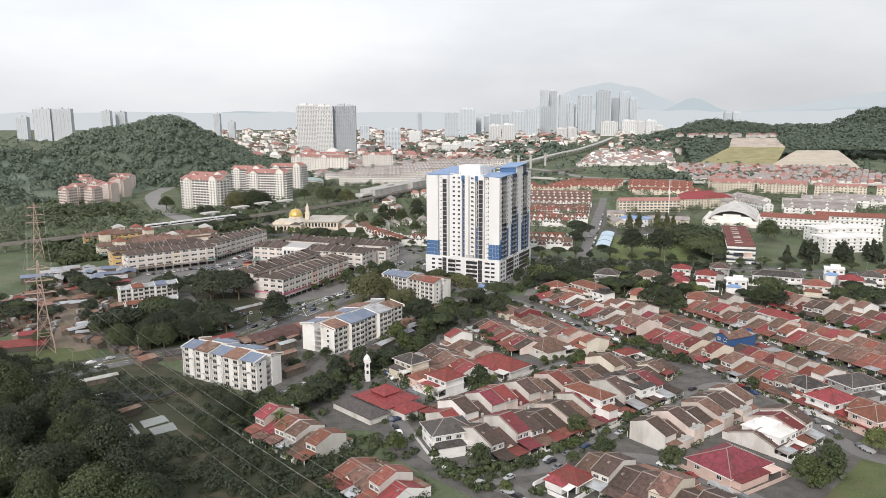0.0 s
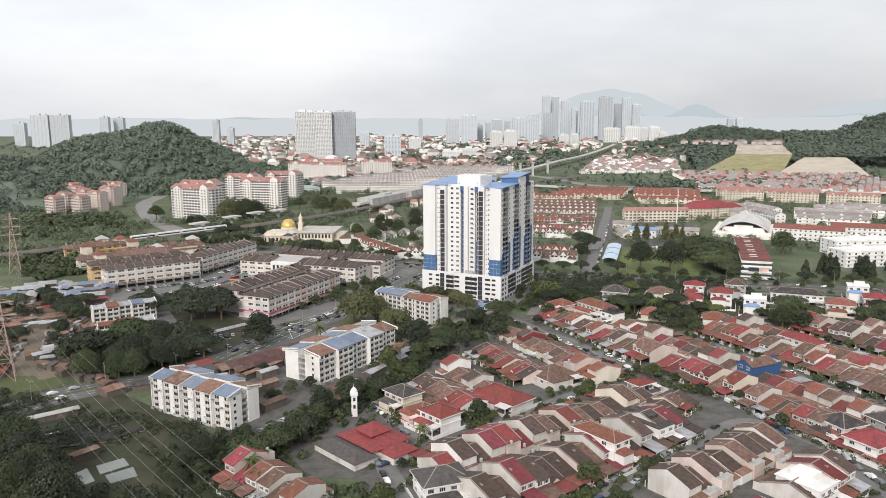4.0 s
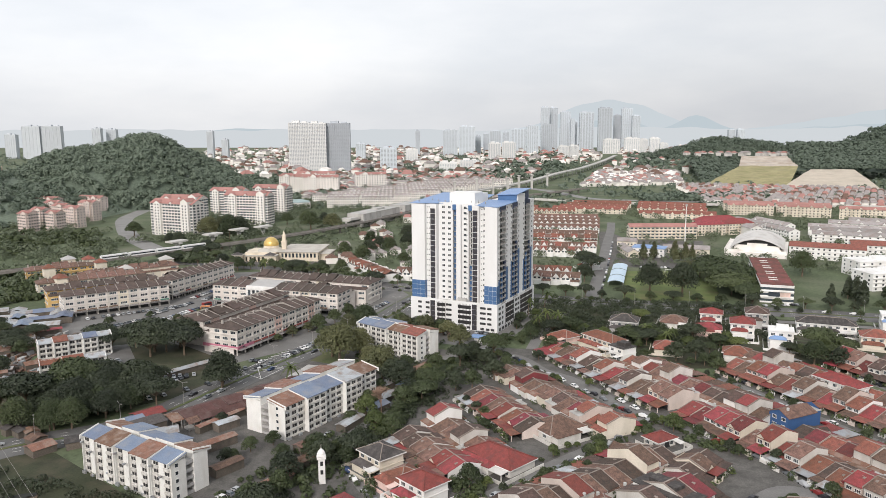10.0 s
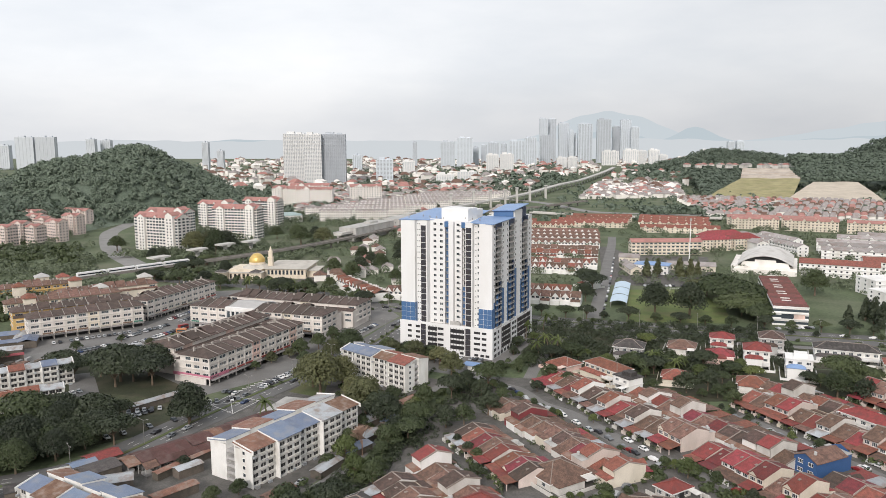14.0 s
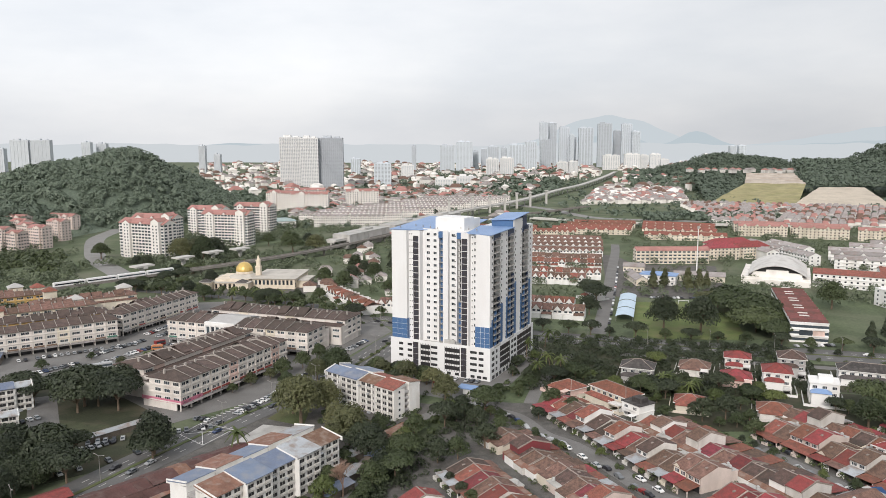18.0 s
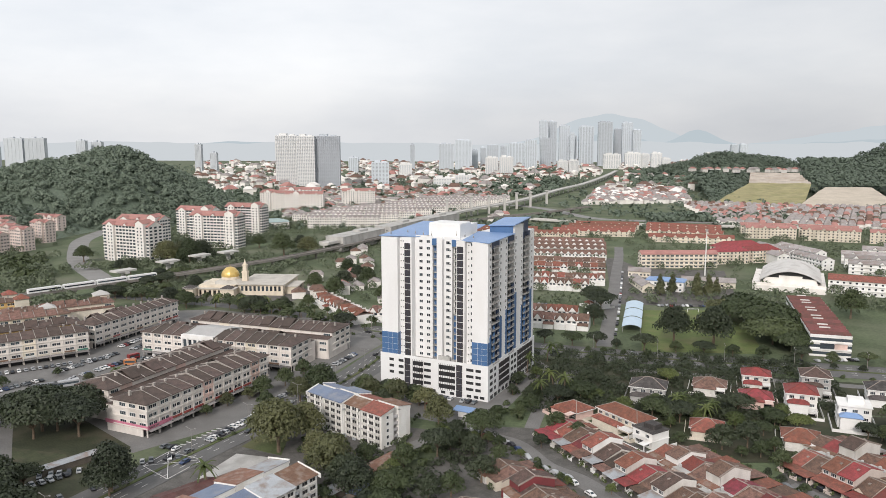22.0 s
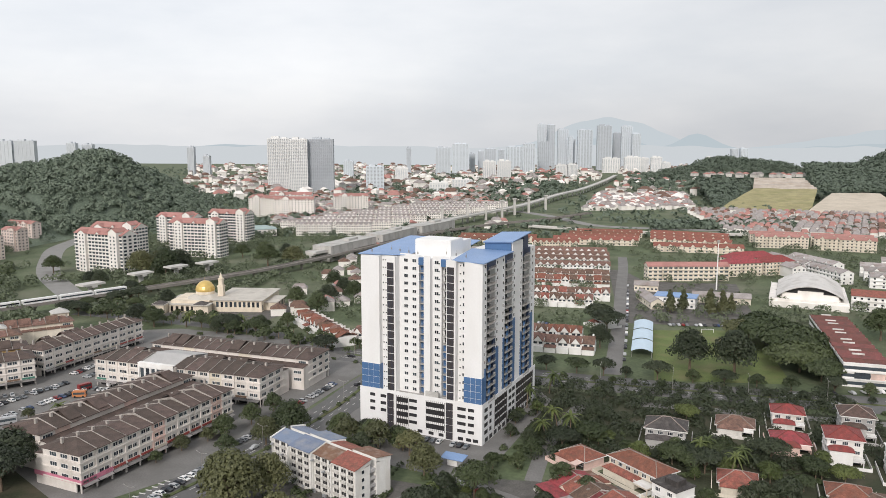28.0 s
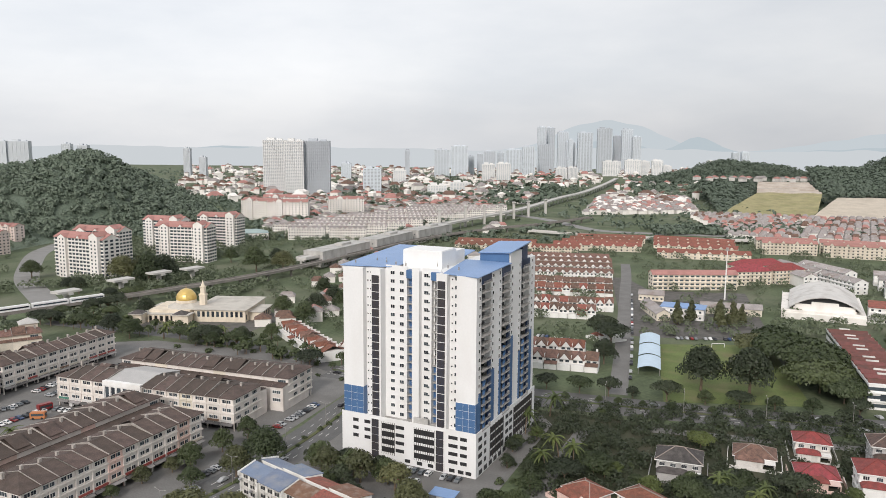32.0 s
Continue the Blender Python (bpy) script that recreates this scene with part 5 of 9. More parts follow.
for spec in (
    (40, 516, -12, 15, 12, 2, "grey", GREYWALL), (70, 531, -14, 14, 11, 1, "brown", OLD_WHITE), (93, 540, -12, 12, 10, 2, "red", OLD_WHITE), (87, 516, -10, 13, 11, 1, "red", PINK),
    (103, 507, -12, 12, 12, 3, "red", WHITE), (117, 532, -12, 12, 12, 3, "umber", GREYWALL), (169, 498, -16, 15, 12, 2, "terra", CREAM), (196, 516, -16, 14, 11, 2, "red", OLD_WHITE),
    (213, 529, -16, 14, 12, 2, "grey", WHITE), (228, 538, -16, 14, 11, 2, "terra", CREAM), (246, 520, -16, 14, 12, 2, "red", WHITE),
    (26, 477, -50, 22, 10, 2, "terra", CREAM), (6, 490, -48, 12, 10, 1, "terra", PINK), (0, 361, 40, 17, 14, 1, "brown", OLD_WHITE), (-20, 331, -38, 22, 13, 1, "red", OLD_WHITE),
    (110, 298, 35, 13, 12, 2, "red", WHITE), (121, 283, 30, 15, 12, 2, "terra", PINK), (126, 318, 28, 16, 12, 2, "grey", GREYWALL),
    (-34, 251, 28, 15, 12, 2, "grey", WHITE), (-60, 322, -40, 12, 10, 2, "grey", CREAM), (-42, 303, -40, 12, 10, 2, "red", WHITE), (-50, 312, -42, 10, 10, 1, "terra", PINK),
    (60, 243, 40, 20, 17, 1, "crimson", PINK), (9, 226, -38, 10, 9, 1, "red", WHITE), (17, 284, 46, 8, 18, 3, "terra", WHITE), (105, 313, -60, 12, 11, 2, "grey", WHITE)):
    house(*spec)
blue = thing("detached_house", pose(93, 380, 0, 0, 0, 34), "deep blue two-storey house with a brown gabled roof", "house", "detached houses")
SPOTS.append((93, 380, 12))
g = Geo()
g.box(-9, 9, -4.5, 4.5, 0, 6.0)
for x in (-9, 9):
    q = [(x, -4.5, 6.0), (x, 4.5, 6.0), (x, 0, 8.0)]
    g.poly(q if x > 0 else q[::-1])
body = part("wall", g, DEEP_BLUE, blue)
g = Geo()
g.slab([(-9.4, -5.2, 5.75), (6.4, -5.2, 5.75), (6.4, 0, 8.1), (-9.4, 0, 8.1)], 0.16)
g.slab([(-9.4, 0, 8.1), (6.4, 0, 8.1), (6.4, 5.2, 5.75), (-9.4, 5.2, 5.75)], 0.16)
part("roof", g, BROWN_TILE, blue)
g = Geo()
g.slab([(6.45, -4.7, 6.15), (9.3, -4.7, 6.15), (9.3, 4.7, 6.4), (6.45, 4.7, 6.4)], 0.2)
part("flat_roof", g, CONCRETE, blue)
for y in (-3.2, 0.9):
    for z in (1.0, 4.0):
        part("window", HOUSE_WIN, None, body, at=pose(-9.06, y + 1.9, z, 0, 0, -90))
part("water_tank", TANK, None, blue, at=pose(-6, -1.5, 7.4))
house(34, 461, -50, 10, 9, 2, "grey", WHITE, wing=False, kind="flat", label="white two-storey house with a flat dark roof")
house(92, 470, -14, 13, 10, 1, "terra", OLD_WHITE)
house(124, 419, -56, 20, 9, 2, "red", WHITE, wing=False, label="long white two-storey house with a bright red tiled roof")
house(38, 354, 40, 9, 7, 1, "red", OLD_WHITE, wing=False)
house(58, 476, -12, 12, 10, 1, "terra", CREAM)
house(119, 492, -14, 12, 11, 3, "white", WHITE, kind="flat", label="three-storey ornate white house with a flat roof")
house(192, 535, -16, 12, 10, 3, "white", WHITE, kind="flat", label="three-storey white house with roof terraces")
house(152, 523, -14, 30, 11, 2, "grey", WHITE, label="long grand white mansion with dark roof edges")
house(78, 264, 45, 11, 14, 2, "white", WHITE, wing=False, kind="flat", label="plain white box-shaped extended house")
house(34, 306, 45, 9, 20, 2, "grey", WHITE, wing=False, kind="flat", label="long white extended house with a blank side wall")
for p, q, seed in (((-102, 256), (-72, 236), 41), ((-62, 225), (-40, 206), 42), ((92, 330), (140, 262), 44)):
    row(p, q, seed, "terra red brown", 0.2)

# ---- trees ----
def tree_meshes(seed, height, spread, heads, leaves, size, flat=0.75, umbrella=False, tall=False):
    """Trunk with limbs, and a crown of many leaf tufts with gaps."""
    rng = random.Random(seed)
    t, c = Geo(), Geo()
    bole = height * (0.38 if not tall else 0.2)
    t.cone(0, 0, 0, bole, 0.035 * height, 0.022 * height, 7)
    for k in range(heads):
        if tall:
            z = bole + (height - bole) * (k + 0.5) / heads
            r = spread * (1.1 - 0.75 * k / heads)
            a = rng.uniform(0, 6.28)
            x, y = math.cos(a) * r * 0.35, math.sin(a) * r * 0.35
        else:
            a, q = k * 2.4, math.sqrt((k + 0.4) / heads)
            x, y = math.cos(a) * spread * q * 0.72, math.sin(a) * spread * q * 0.72
            z = height * (0.86 - (0.16 if umbrella else 0.46) * q * q) + rng.uniform(-0.06, 0.06) * height
            r = spread * rng.uniform(0.34, 0.5)
        t.beam((0, 0, bole * rng.uniform(0.7, 1)), (x * 0.8, y * 0.8, z - r * 0.2), 0.018 * height)
        clump(c, x, y, z - r * 0.35, r, rng, leaves, flat, size, 0, 0.6, True)
    return t.mesh("trunk", BARK), c


TREES = {}
LEAVES = {"mid": LEAF, "dark": LEAF_DARK, "light": LEAF_LIGHT, "olive": LEAF_OLIVE}
KINDS = {
    "round": (9, 4.6, 13, 165, 0.16, 0.8, False, False),
    "broad": (12, 8.0, 22, 145, 0.128, 0.6, True, False),
    "rain": (15, 14.0, 46, 150, 0.14, 0.55, True, False),
    "dome": (16, 7.4, 34, 115, 0.138, 0.85, False, False),
    "jungle": (17, 8.6, 44, 170, 0.092, 0.85, False, False),
    "bush": (4, 2.6, 8, 36, 0.32, 0.9, False, False),
    "tall": (17, 3.4, 12, 80, 0.28, 1.2, False, True),
}
TREE_WORDS = {"jungle": "tall dense jungle tree with a billowing crown", "dome": "large dense dome-crowned tree", "round": "round-crowned green street tree", "broad": "broad spreading green tree", "rain": "wide umbrella-shaped rain tree", "bush": "low leafy green shrub", "tall": "tall feathery dark green casuarina tree"}


TREE_NAMES = {"jungle": "jungle_tree", "dome": "large_tree", "round": "street_tree", "broad": "broad_tree", "rain": "rain_tree", "bush": "shrub", "tall": "casuarina_tree"}


SHRUBS = Geo()


def tree(kind, x, y, scale=1.0, leaf="mid", z=0.0, seed=None):
    rng = random.Random(f"{kind}{x:.1f}{y:.1f}")
    if any(math.dist((x, y + 3), q[:2]) < q[2] + 4 * scale for q in SPOTS):
        return None
    if 20 < x < 240 and -8 < y - 557 + (x - 30) * 0.148 < 12:
        return None
    if kind == "round" and y > 600:
        a = rng.uniform(0, 6.28)
        for q in range(7):
            r = scale * rng.uniform(1.8, 2.6)
            clump(SHRUBS, x + math.cos(a + q * 2.4) * scale * 2.6 * math.sqrt(q / 7), y + math.sin(a + q * 2.4) * scale * 2.6 * math.sqrt(q / 7), scale * (6.4 - 0.35 * q), r, rng, 24, 0.9, 0.34)
        SHRUBS.cone(x, y, 0, scale * 6, 0.3 * scale, 0.2 * scale, 5, 1)
        return None
    if kind == "bush":
        for _ in range(4):
            clump(SHRUBS, x + rng.uniform(-1.4, 1.4) * scale, y + rng.uniform(-1.4, 1.4) * scale, scale * rng.uniform(0.4, 1.6), scale * rng.uniform(1.2, 2.0), rng, 26, 0.9, 0.34)
        return None
    v = rng.randrange(3)
    key = (kind, leaf, v)
    m = pose(x, y, z, 0, 0, rng.uniform(0, 360))
    if key in TREES:
        ob = copy_thing(TREES[key], m)
    else:
        tm, c = tree_meshes(v * 7 + len(kind), *KINDS[kind])
        ob = new(TREE_NAMES[kind], tm)
        ob.matrix_basis = m
        tagged(ob, {"light": "light ", "dark": "dark ", "olive": "olive "}.get(leaf, "") + TREE_WORDS[kind], "tree" if kind != "bush" else "shrub", "trees")
        part("crown", c, LEAVES[leaf], ob)
        TREES[key] = ob
    ob.scale = (scale * rng.uniform(0.9, 1.12), scale * rng.uniform(0.9, 1.12), scale * rng.uniform(0.9, 1.1))
    return ob


def scatter(n, area, kinds, leaves, seed, scale=(0.8, 1.2), avoid=()):
    """Trees at random places inside a four-cornered area."""
    rng = random.Random(seed)
    for _ in range(n):
        u, v = rng.random(), rng.random()
        a, b, c, d = area
        x = (a[0] * (1 - u) + b[0] * u) * (1 - v) + (d[0] * (1 - u) + c[0] * u) * v
        y = (a[1] * (1 - u) + b[1] * u) * (1 - v) + (d[1] * (1 - u) + c[1] * u) * v
        k, s, l = rng.choice(kinds), rng.uniform(*scale), rng.choice(leaves)
        if all(math.dist((x, y), q[:2]) > q[2] for q in avoid):
            tree(k, x, y, s, l)


def avenue(pts, side, step, kinds, leaves, seed, scale=(0.8, 1.1)):
    """Trees along one side of a line."""
    rng, rest = random.Random(seed), 0.0
    for (a0, a1), (b0, b1) in strips(pts, 2.0):
        p, q = (a0 + a1) / 2, (b0 + b1) / 2
        d = q - p
        s = Vector((d.y, -d.x, 0)).normalized() * side
        while rest < d.length:
            w = p + d.normalized() * rest + s
            tree(rng.choice(kinds), w.x + rng.uniform(-1, 1), w.y + rng.uniform(-1, 1), rng.uniform(*scale), rng.choice(leaves))
            rest += step * rng.uniform(0.7, 1.4)
        rest -= d.length


def palm(x, y, scale=1.0, z=0.0):
    """A palm: a leaning ringed trunk and drooping fronds."""
    rng = random.Random(f"{x:.1f}{y:.1f}")
    m = pose(x, y, z, 0, 0, rng.uniform(0, 360))
    if "palm" in TREES:
        ob = copy_thing(TREES["palm"], m)
    else:
        t, c = Geo(), Geo()
        for k in range(6):
            t.cone(0.05 * k * k, 0, k * 1.35, (k + 1) * 1.35, 0.26 - 0.02 * k, 0.24 - 0.02 * k, 7, tip=(0.05 * (2 * k + 1), 0))
        for k in range(16):
            a, up = k * 2.4, 0.9 - 0.09 * k
            px, py, pz, q = 1.8, 0.0, 8.1, 0.32
            for j in range(5):
                d = 0.85
                nx, ny, nz = px + math.cos(a) * d, py + math.sin(a) * d, pz + (up - 0.34 * j) * d
                s = (-math.sin(a) * q, math.cos(a) * q)
                q2 = 0.5 * (1 - j / 5) + 0.08
                e = (-math.sin(a) * q2, math.cos(a) * q2)
                c.poly([(px - s[0], py - s[1], pz - 0.18), (px, py, pz), (nx, ny, nz), (nx - e[0], ny - e[1], nz - 0.18)])
                c.poly([(px, py, pz), (px + s[0], py + s[1], pz - 0.18), (nx + e[0], ny + e[1], nz - 0.18), (nx, ny, nz)])
                px, py, pz, q = nx, ny, nz, q2
        ob = new("palm_tree", t.mesh("trunk", BARK))
        ob.matrix_basis = m
        tagged(ob, "palm tree with arching yellow-green fronds", "palm", "palms")
        part("fronds", c, LEAF_LIGHT, ob)
        TREES["palm"] = ob
    ob.scale = (scale,) * 3
    return ob


road = {r[0]: r[1] for r in ROADS}
avenue(road["road_highway"], -13, 14, ["round", "broad"], ["mid", "dark"], 1, (0.6, 0.9))
avenue(road["road_avenue"], 8, 9, ["round", "broad"], ["mid", "dark"], 35, (0.7, 1.0))
avenue(road["road_avenue"], -8, 10, ["round"], ["mid", "dark"], 36, (0.7, 1.0))
avenue(road["road_highway"], 13, 15, ["bush"], ["dark", "mid"], 2, (0.6, 1.0))
avenue(road["road_highway"][:7], 0, 13, ["round"], ["mid", "dark"], 3, (0.4, 0.55))
avenue(road["road_main"][4:], 0.0, 9, ["bush"], ["mid", "light"], 31, (0.4, 0.6))
avenue(road["road_canal"], 8, 7.5, ["round", "round", "bush"], ["mid", "dark", "light"], 32, (0.7, 1.15))
avenue(road["road_canal"], 13, 9, ["round", "bush", "broad"], ["dark", "mid"], 33, (0.6, 1.0))
avenue(road["road_canal"], -7, 15, ["round", "bush"], ["mid"], 34, (0.6, 0.9))
LOW_FLATS = ((-240, 420, 24), (-224, 398, 18), (-236, 386, 16), (-222, 382, 12))
scatter(40, [(-330, 330), (-226, 282), (-190, 240), (-270, 160)], ["jungle"], ["mid", "mid", "dark"], 5, (0.8, 1.25))
scatter(44, [(-214, 268), (-168, 246), (-98, 180), (-200, 120)], ["jungle"], ["dark", "dark", "mid"], 51, (0.7, 1.1))
scatter(20, [(-228, 390), (-192, 384), (-178, 356), (-204, 346)], ["jungle", "broad"], ["dark", "dark", "mid"], 52, (0.7, 1.0), LOW_FLATS)
scatter(16, [(-206, 350), (-172, 366), (-186, 340), (-212, 328)], ["jungle"], ["dark", "mid"], 53, (0.6, 0.85), LOW_FLATS)
scatter(18, [(-138, 262), (-122, 276), (-104, 256), (-120, 238)], ["jungle", "round"], ["dark", "mid"], 54, (0.4, 0.6))
scatter(24, [(-250, 360), (-186, 338), (-186, 384), (-250, 400)], ["broad", "round"], ["dark", "mid"], 6, (1.0, 1.5), LOW_FLATS)
scatter(40, [(-12, 500), (8, 474), (100, 500), (60, 545)], ["round", "broad", "bush"], ["dark", "mid", "light"], 7, (0.6, 0.9))
scatter(34, [(90, 482), (150, 466), (250, 446), (250, 500)], ["round", "broad", "bush"], ["dark", "mid", "mid"], 71, (0.6, 1.0))
for x, y, s, leaf in ((-106, 433, 2.1, "olive"), (-113, 444, 1.8, "olive"), (-99, 446, 1.6, "olive"), (-80, 413, 1.7, "olive"), (-88, 424, 1.3, "olive"), (-68, 401, 1.5, "dark"), (-74, 408, 1.4, "dark"), (-59, 408, 1.0, "olive"), (-109, 497, 1.6, "mid"), (-116, 488, 1.3, "olive"), (-81, 474, 1.2, "mid"), (-69, 469, 1.1, "dark"), (-77, 484, 1.0, "dark"), (-50, 467, 1.4, "olive"), (-33, 440, 1.0, "dark"), (-28, 418, 1.2, "dark"), (-37, 406, 1.0, "mid"), (-23, 436, 0.8, "mid"), (-44, 402, 1.0, "dark"), (-125, 521, 1.1, "mid"), (-143, 539, 0.6, "mid"), (-150, 394, 1.7, "dark"), (-135, 492, 1.2, "mid"), (-130, 508, 1.0, "mid"), (-128, 478, 0.9, "mid"), (66, 611, 2.3, "dark"), (87, 606, 2.6, "dark"), (27, 482, 1.1, "mid"), (60, 458, 1.2, "dark"), (23, 651, 1.4, "dark"), (191, 691, 2.2, "mid"), (77, 443, 0.8, "mid"), (12, 339, 0.6, "mid"), (23, 367, 0.5, "light"), (16, 369, 0.5, "mid"), (16, 349, 0.6, "mid"), (45, 367, 0.8, "light"), (54, 365, 0.5, "mid"), (-8, 451, 0.7, "dark"), (18, 480, 0.7, "light"), (70, 461, 1.2, "dark"), (126, 460, 1.5, "mid"), (136, 456, 1.2, "dark"), (115, 368, 0.6, "mid"), (-10, 324, 0.8, "mid"), (-4, 318, 0.6, "mid"), (-110, 328, 0.7, "mid"), (-104, 335, 0.65, "mid"), (-131, 351, 0.6, "dark"), (-113, 320, 0.5, "mid")):
    if s > 1.25:
        tree("dome", x, y, s * 0.62, leaf)
    else:
        tree("round", x, y, s, leaf)
for x, y, s in ((-208, 440, 1.6), (-199, 450, 1.45), (-213, 451, 1.3), (-202, 441, 1.4), (-222, 446, 1.2), (-241, 444, 1.2), (-190, 437, 1.3), (-206, 432, 1.3), (-231, 438, 1.0), (-149, 391, 0.9), (-184, 380, 1.2), (-176, 372, 1.1), (-192, 388, 1.1), (-200, 380, 1.2), (-168, 368, 1.0), (-180, 391, 0.8), (-194, 372, 1.2)):
    tree("broad", x, y, s, "dark")
for x, y, s, l in ((-146, 478, 0.75, "olive"), (-140, 488, 0.7, "olive"), (-138, 497, 0.75, "mid"), (-150, 466, 0.6, "mid"), (-263, 488, 0.7, "mid"), (-248, 508, 0.5, "mid"), (-226, 500, 0.6, "olive")):
    tree("round", x, y, s, l)
for x, y, s, l in ((112, 678, 1.0, "olive"), (122, 686, 1.0, "mid"), (121, 660, 1.25, "mid"), (126, 640, 1.2, "mid"), (122, 617, 1.1, "mid"), (128, 603, 0.8, "mid")):
    tree("rain", x, y, s, l)
scatter(40, [(-340, 350), (-250, 335), (-236, 440), (-330, 500)], ["round", "broad"], ["mid", "dark"], 72, (0.6, 1.0), LOW_FLATS)
scatter(22, [(-30, 468), (-14, 476), (-6, 545), (-22, 532)], ["round", "round", "bush"], ["dark", "mid", "light"], 74, (0.55, 0.9))
scatter(36, [(26, 474), (64, 446), (122, 468), (84, 500)], ["round", "broad", "bush"], ["mid", "dark", "mid", "light"], 75, (0.5, 0.85))
for key, side, lo, hi in (("road_lane", -5.5, 4, 9), ("road_lane", 5.2, 5, 11), ("road_cross", 5.2, 2, 7), ("road_terrace", 5.6, 0, 5)):
    avenue(road[key][lo:hi], side, 3.4, ["bush", "bush", "bush", "round"], ["mid", "light"], 76 + lo, (0.3, 0.55))
scatter(24, [(34, 484), (66, 470), (130, 476), (110, 503)], ["round", "broad", "bush"], ["mid", "dark", "light"], 73, (0.5, 0.9))
for k in range(9):
    v = pose(-84.1, 516.2, 0, 0, 0, -18.3) @ Vector((-3 + k * 4.6, -15 - (k % 3) * 3, 0))
    tree("round", v.x, v.y, 1.0 + 0.15 * (k % 3), ("dark", "mid", "olive")[k % 3])
for x, y, q in ((78, 752, 0.95), (87, 755, 0.9), (104, 749, 1.0), (113, 752, 0.9), (120, 758, 0.8)):
    tree("tall", x, y, q, "olive")
for k in range(14):
    tree("tall", 178 + (k * 23) % 70, 592 + (k * 41) % 34, 0.8 + 0.06 * (k % 4), "dark")
tree("broad", 30, 690, 1.3, "dark")
tree("broad", 26, 708, 1.2, "dark")
for x, y, s, l in ((-360, 832, 2.0, "olive"), (-336, 830, 2.0, "mid"), (-448, 838, 1.5, "mid"), (-272, 905, 1.9, "mid"), (-250, 915, 1.7, "olive")):
    tree("dome", x, y, s * 0.8, l)
for x, y, s, kind, leaf in ((41, 498, 1, "round", "mid"), (66, 468, 1.0, "broad", "mid"), (59, 500, 1, "round", "mid"), (134, 479, 1.2, "broad", "mid"), (12, 529, 1, "round", "dark"), (31, 513, 1, "round", "mid"), (-36, 320, 1.0, "round", "mid"), (-28, 310, 1.0, "round", "mid"), (-76, 365, 1.1, "round", "light"), (-62, 349, 1.0, "round", "mid"), (-27, 358, 0.7, "round", "mid"), (12, 263, 0.9, "round", "mid"), (31, 272, 0.8, "round", "mid"), 
                           (82, 234, 1.2, "round", "light"), (93, 247, 1.0, "round", "mid"), (113, 262, 1.0, "round", "light"), (20, 248, 0.8, "round", "mid"), (42, 243, 0.9, "round", "mid"), (-51, 241, 0.9, "round", "light"), (-21, 232, 1.0, "round", "mid"), (-84, 325, 1.2, "round", "mid"), (-90, 309, 1.2, "round", "dark"), (86, 318, 0.7, "round", "mid"), (189, 465, 1.2, "broad", "mid"), (-2, 470, 0.9, "round", "mid"), (6, 462, 0.8, "round", "mid")):
    tree(kind, x, y, s, leaf)
for x, y, s in ((52, 499, 1), (58, 484, 0.9), (-6, 566, 1.2), (-16, 544, 1.1), (177, 451, 1), (48, 492, 1), (62, 492, 0.9), (-3, 520, 1.1), (2, 508, 1.2), (-8, 508, 1.0), (-48, 287, 0.8), (-118, 398, 1.1), (-210, 500, 1), (-216, 660, 1.1), (-236, 664, 1.1), (-196, 660, 1), (-100, 262, 0.8), (-96, 250, 0.9), (-90, 244, 0.8)):
    palm(x, y, s)
scatter(24, [(-340, 700), (-296, 700), (-280, 800), (-330, 800)], ["round", "broad"], ["mid", "dark"], 8, (0.7, 1.0))
scatter(30, [(-240, 650), (-130, 620), (-120, 640), (-190, 664)], ["round", "bush"], ["mid", "dark"], 81, (0.7, 1.0))

scatter(26, [(-118, 300), (-98, 300), (-84, 402), (-112, 410)], ["round", "bush"], ["mid", "dark"], 91, (0.5, 0.8), ((-99, 345, 14), (-92, 365, 16), (-90, 385, 14), (-110, 292, 10)))
scatter(40, [(60, 420), (150, 330), (250, 300), (160, 440)], ["round", "bush", "bush"], ["mid", "light"], 92, (0.4, 0.6))
# street trees and shrubs among the terraces
trng = random.Random(8)
for u, s0, s1 in ((241, -368, -300), (252, -280, -200), (306, -330, -190), (358, -300, -150), (412, -268, -130), (181, -360, -300)):
    s = s0
    while s < s1:
        x, y = along(u + trng.choice((-3.6, 3.6)), s)
        tree(trng.choice(("bush", "bush", "round")), x, y, trng.uniform(0.35, 0.6), trng.choice(("mid", "light", "dark")))
        s += trng.uniform(5, 13)
for f, s0, s1 in ((-163, 150, 270), (-224, 150, 262), (-117, 200, 270)):
    s = s0
    while s < s1:
        x, y = lower(f + trng.choice((-3.4, 3.4)), s)
        tree(trng.choice(("bush", "bush", "round")), x, y, trng.uniform(0.35, 0.65), trng.choice(("mid", "light", "dark")))
        s += trng.uniform(5, 12)
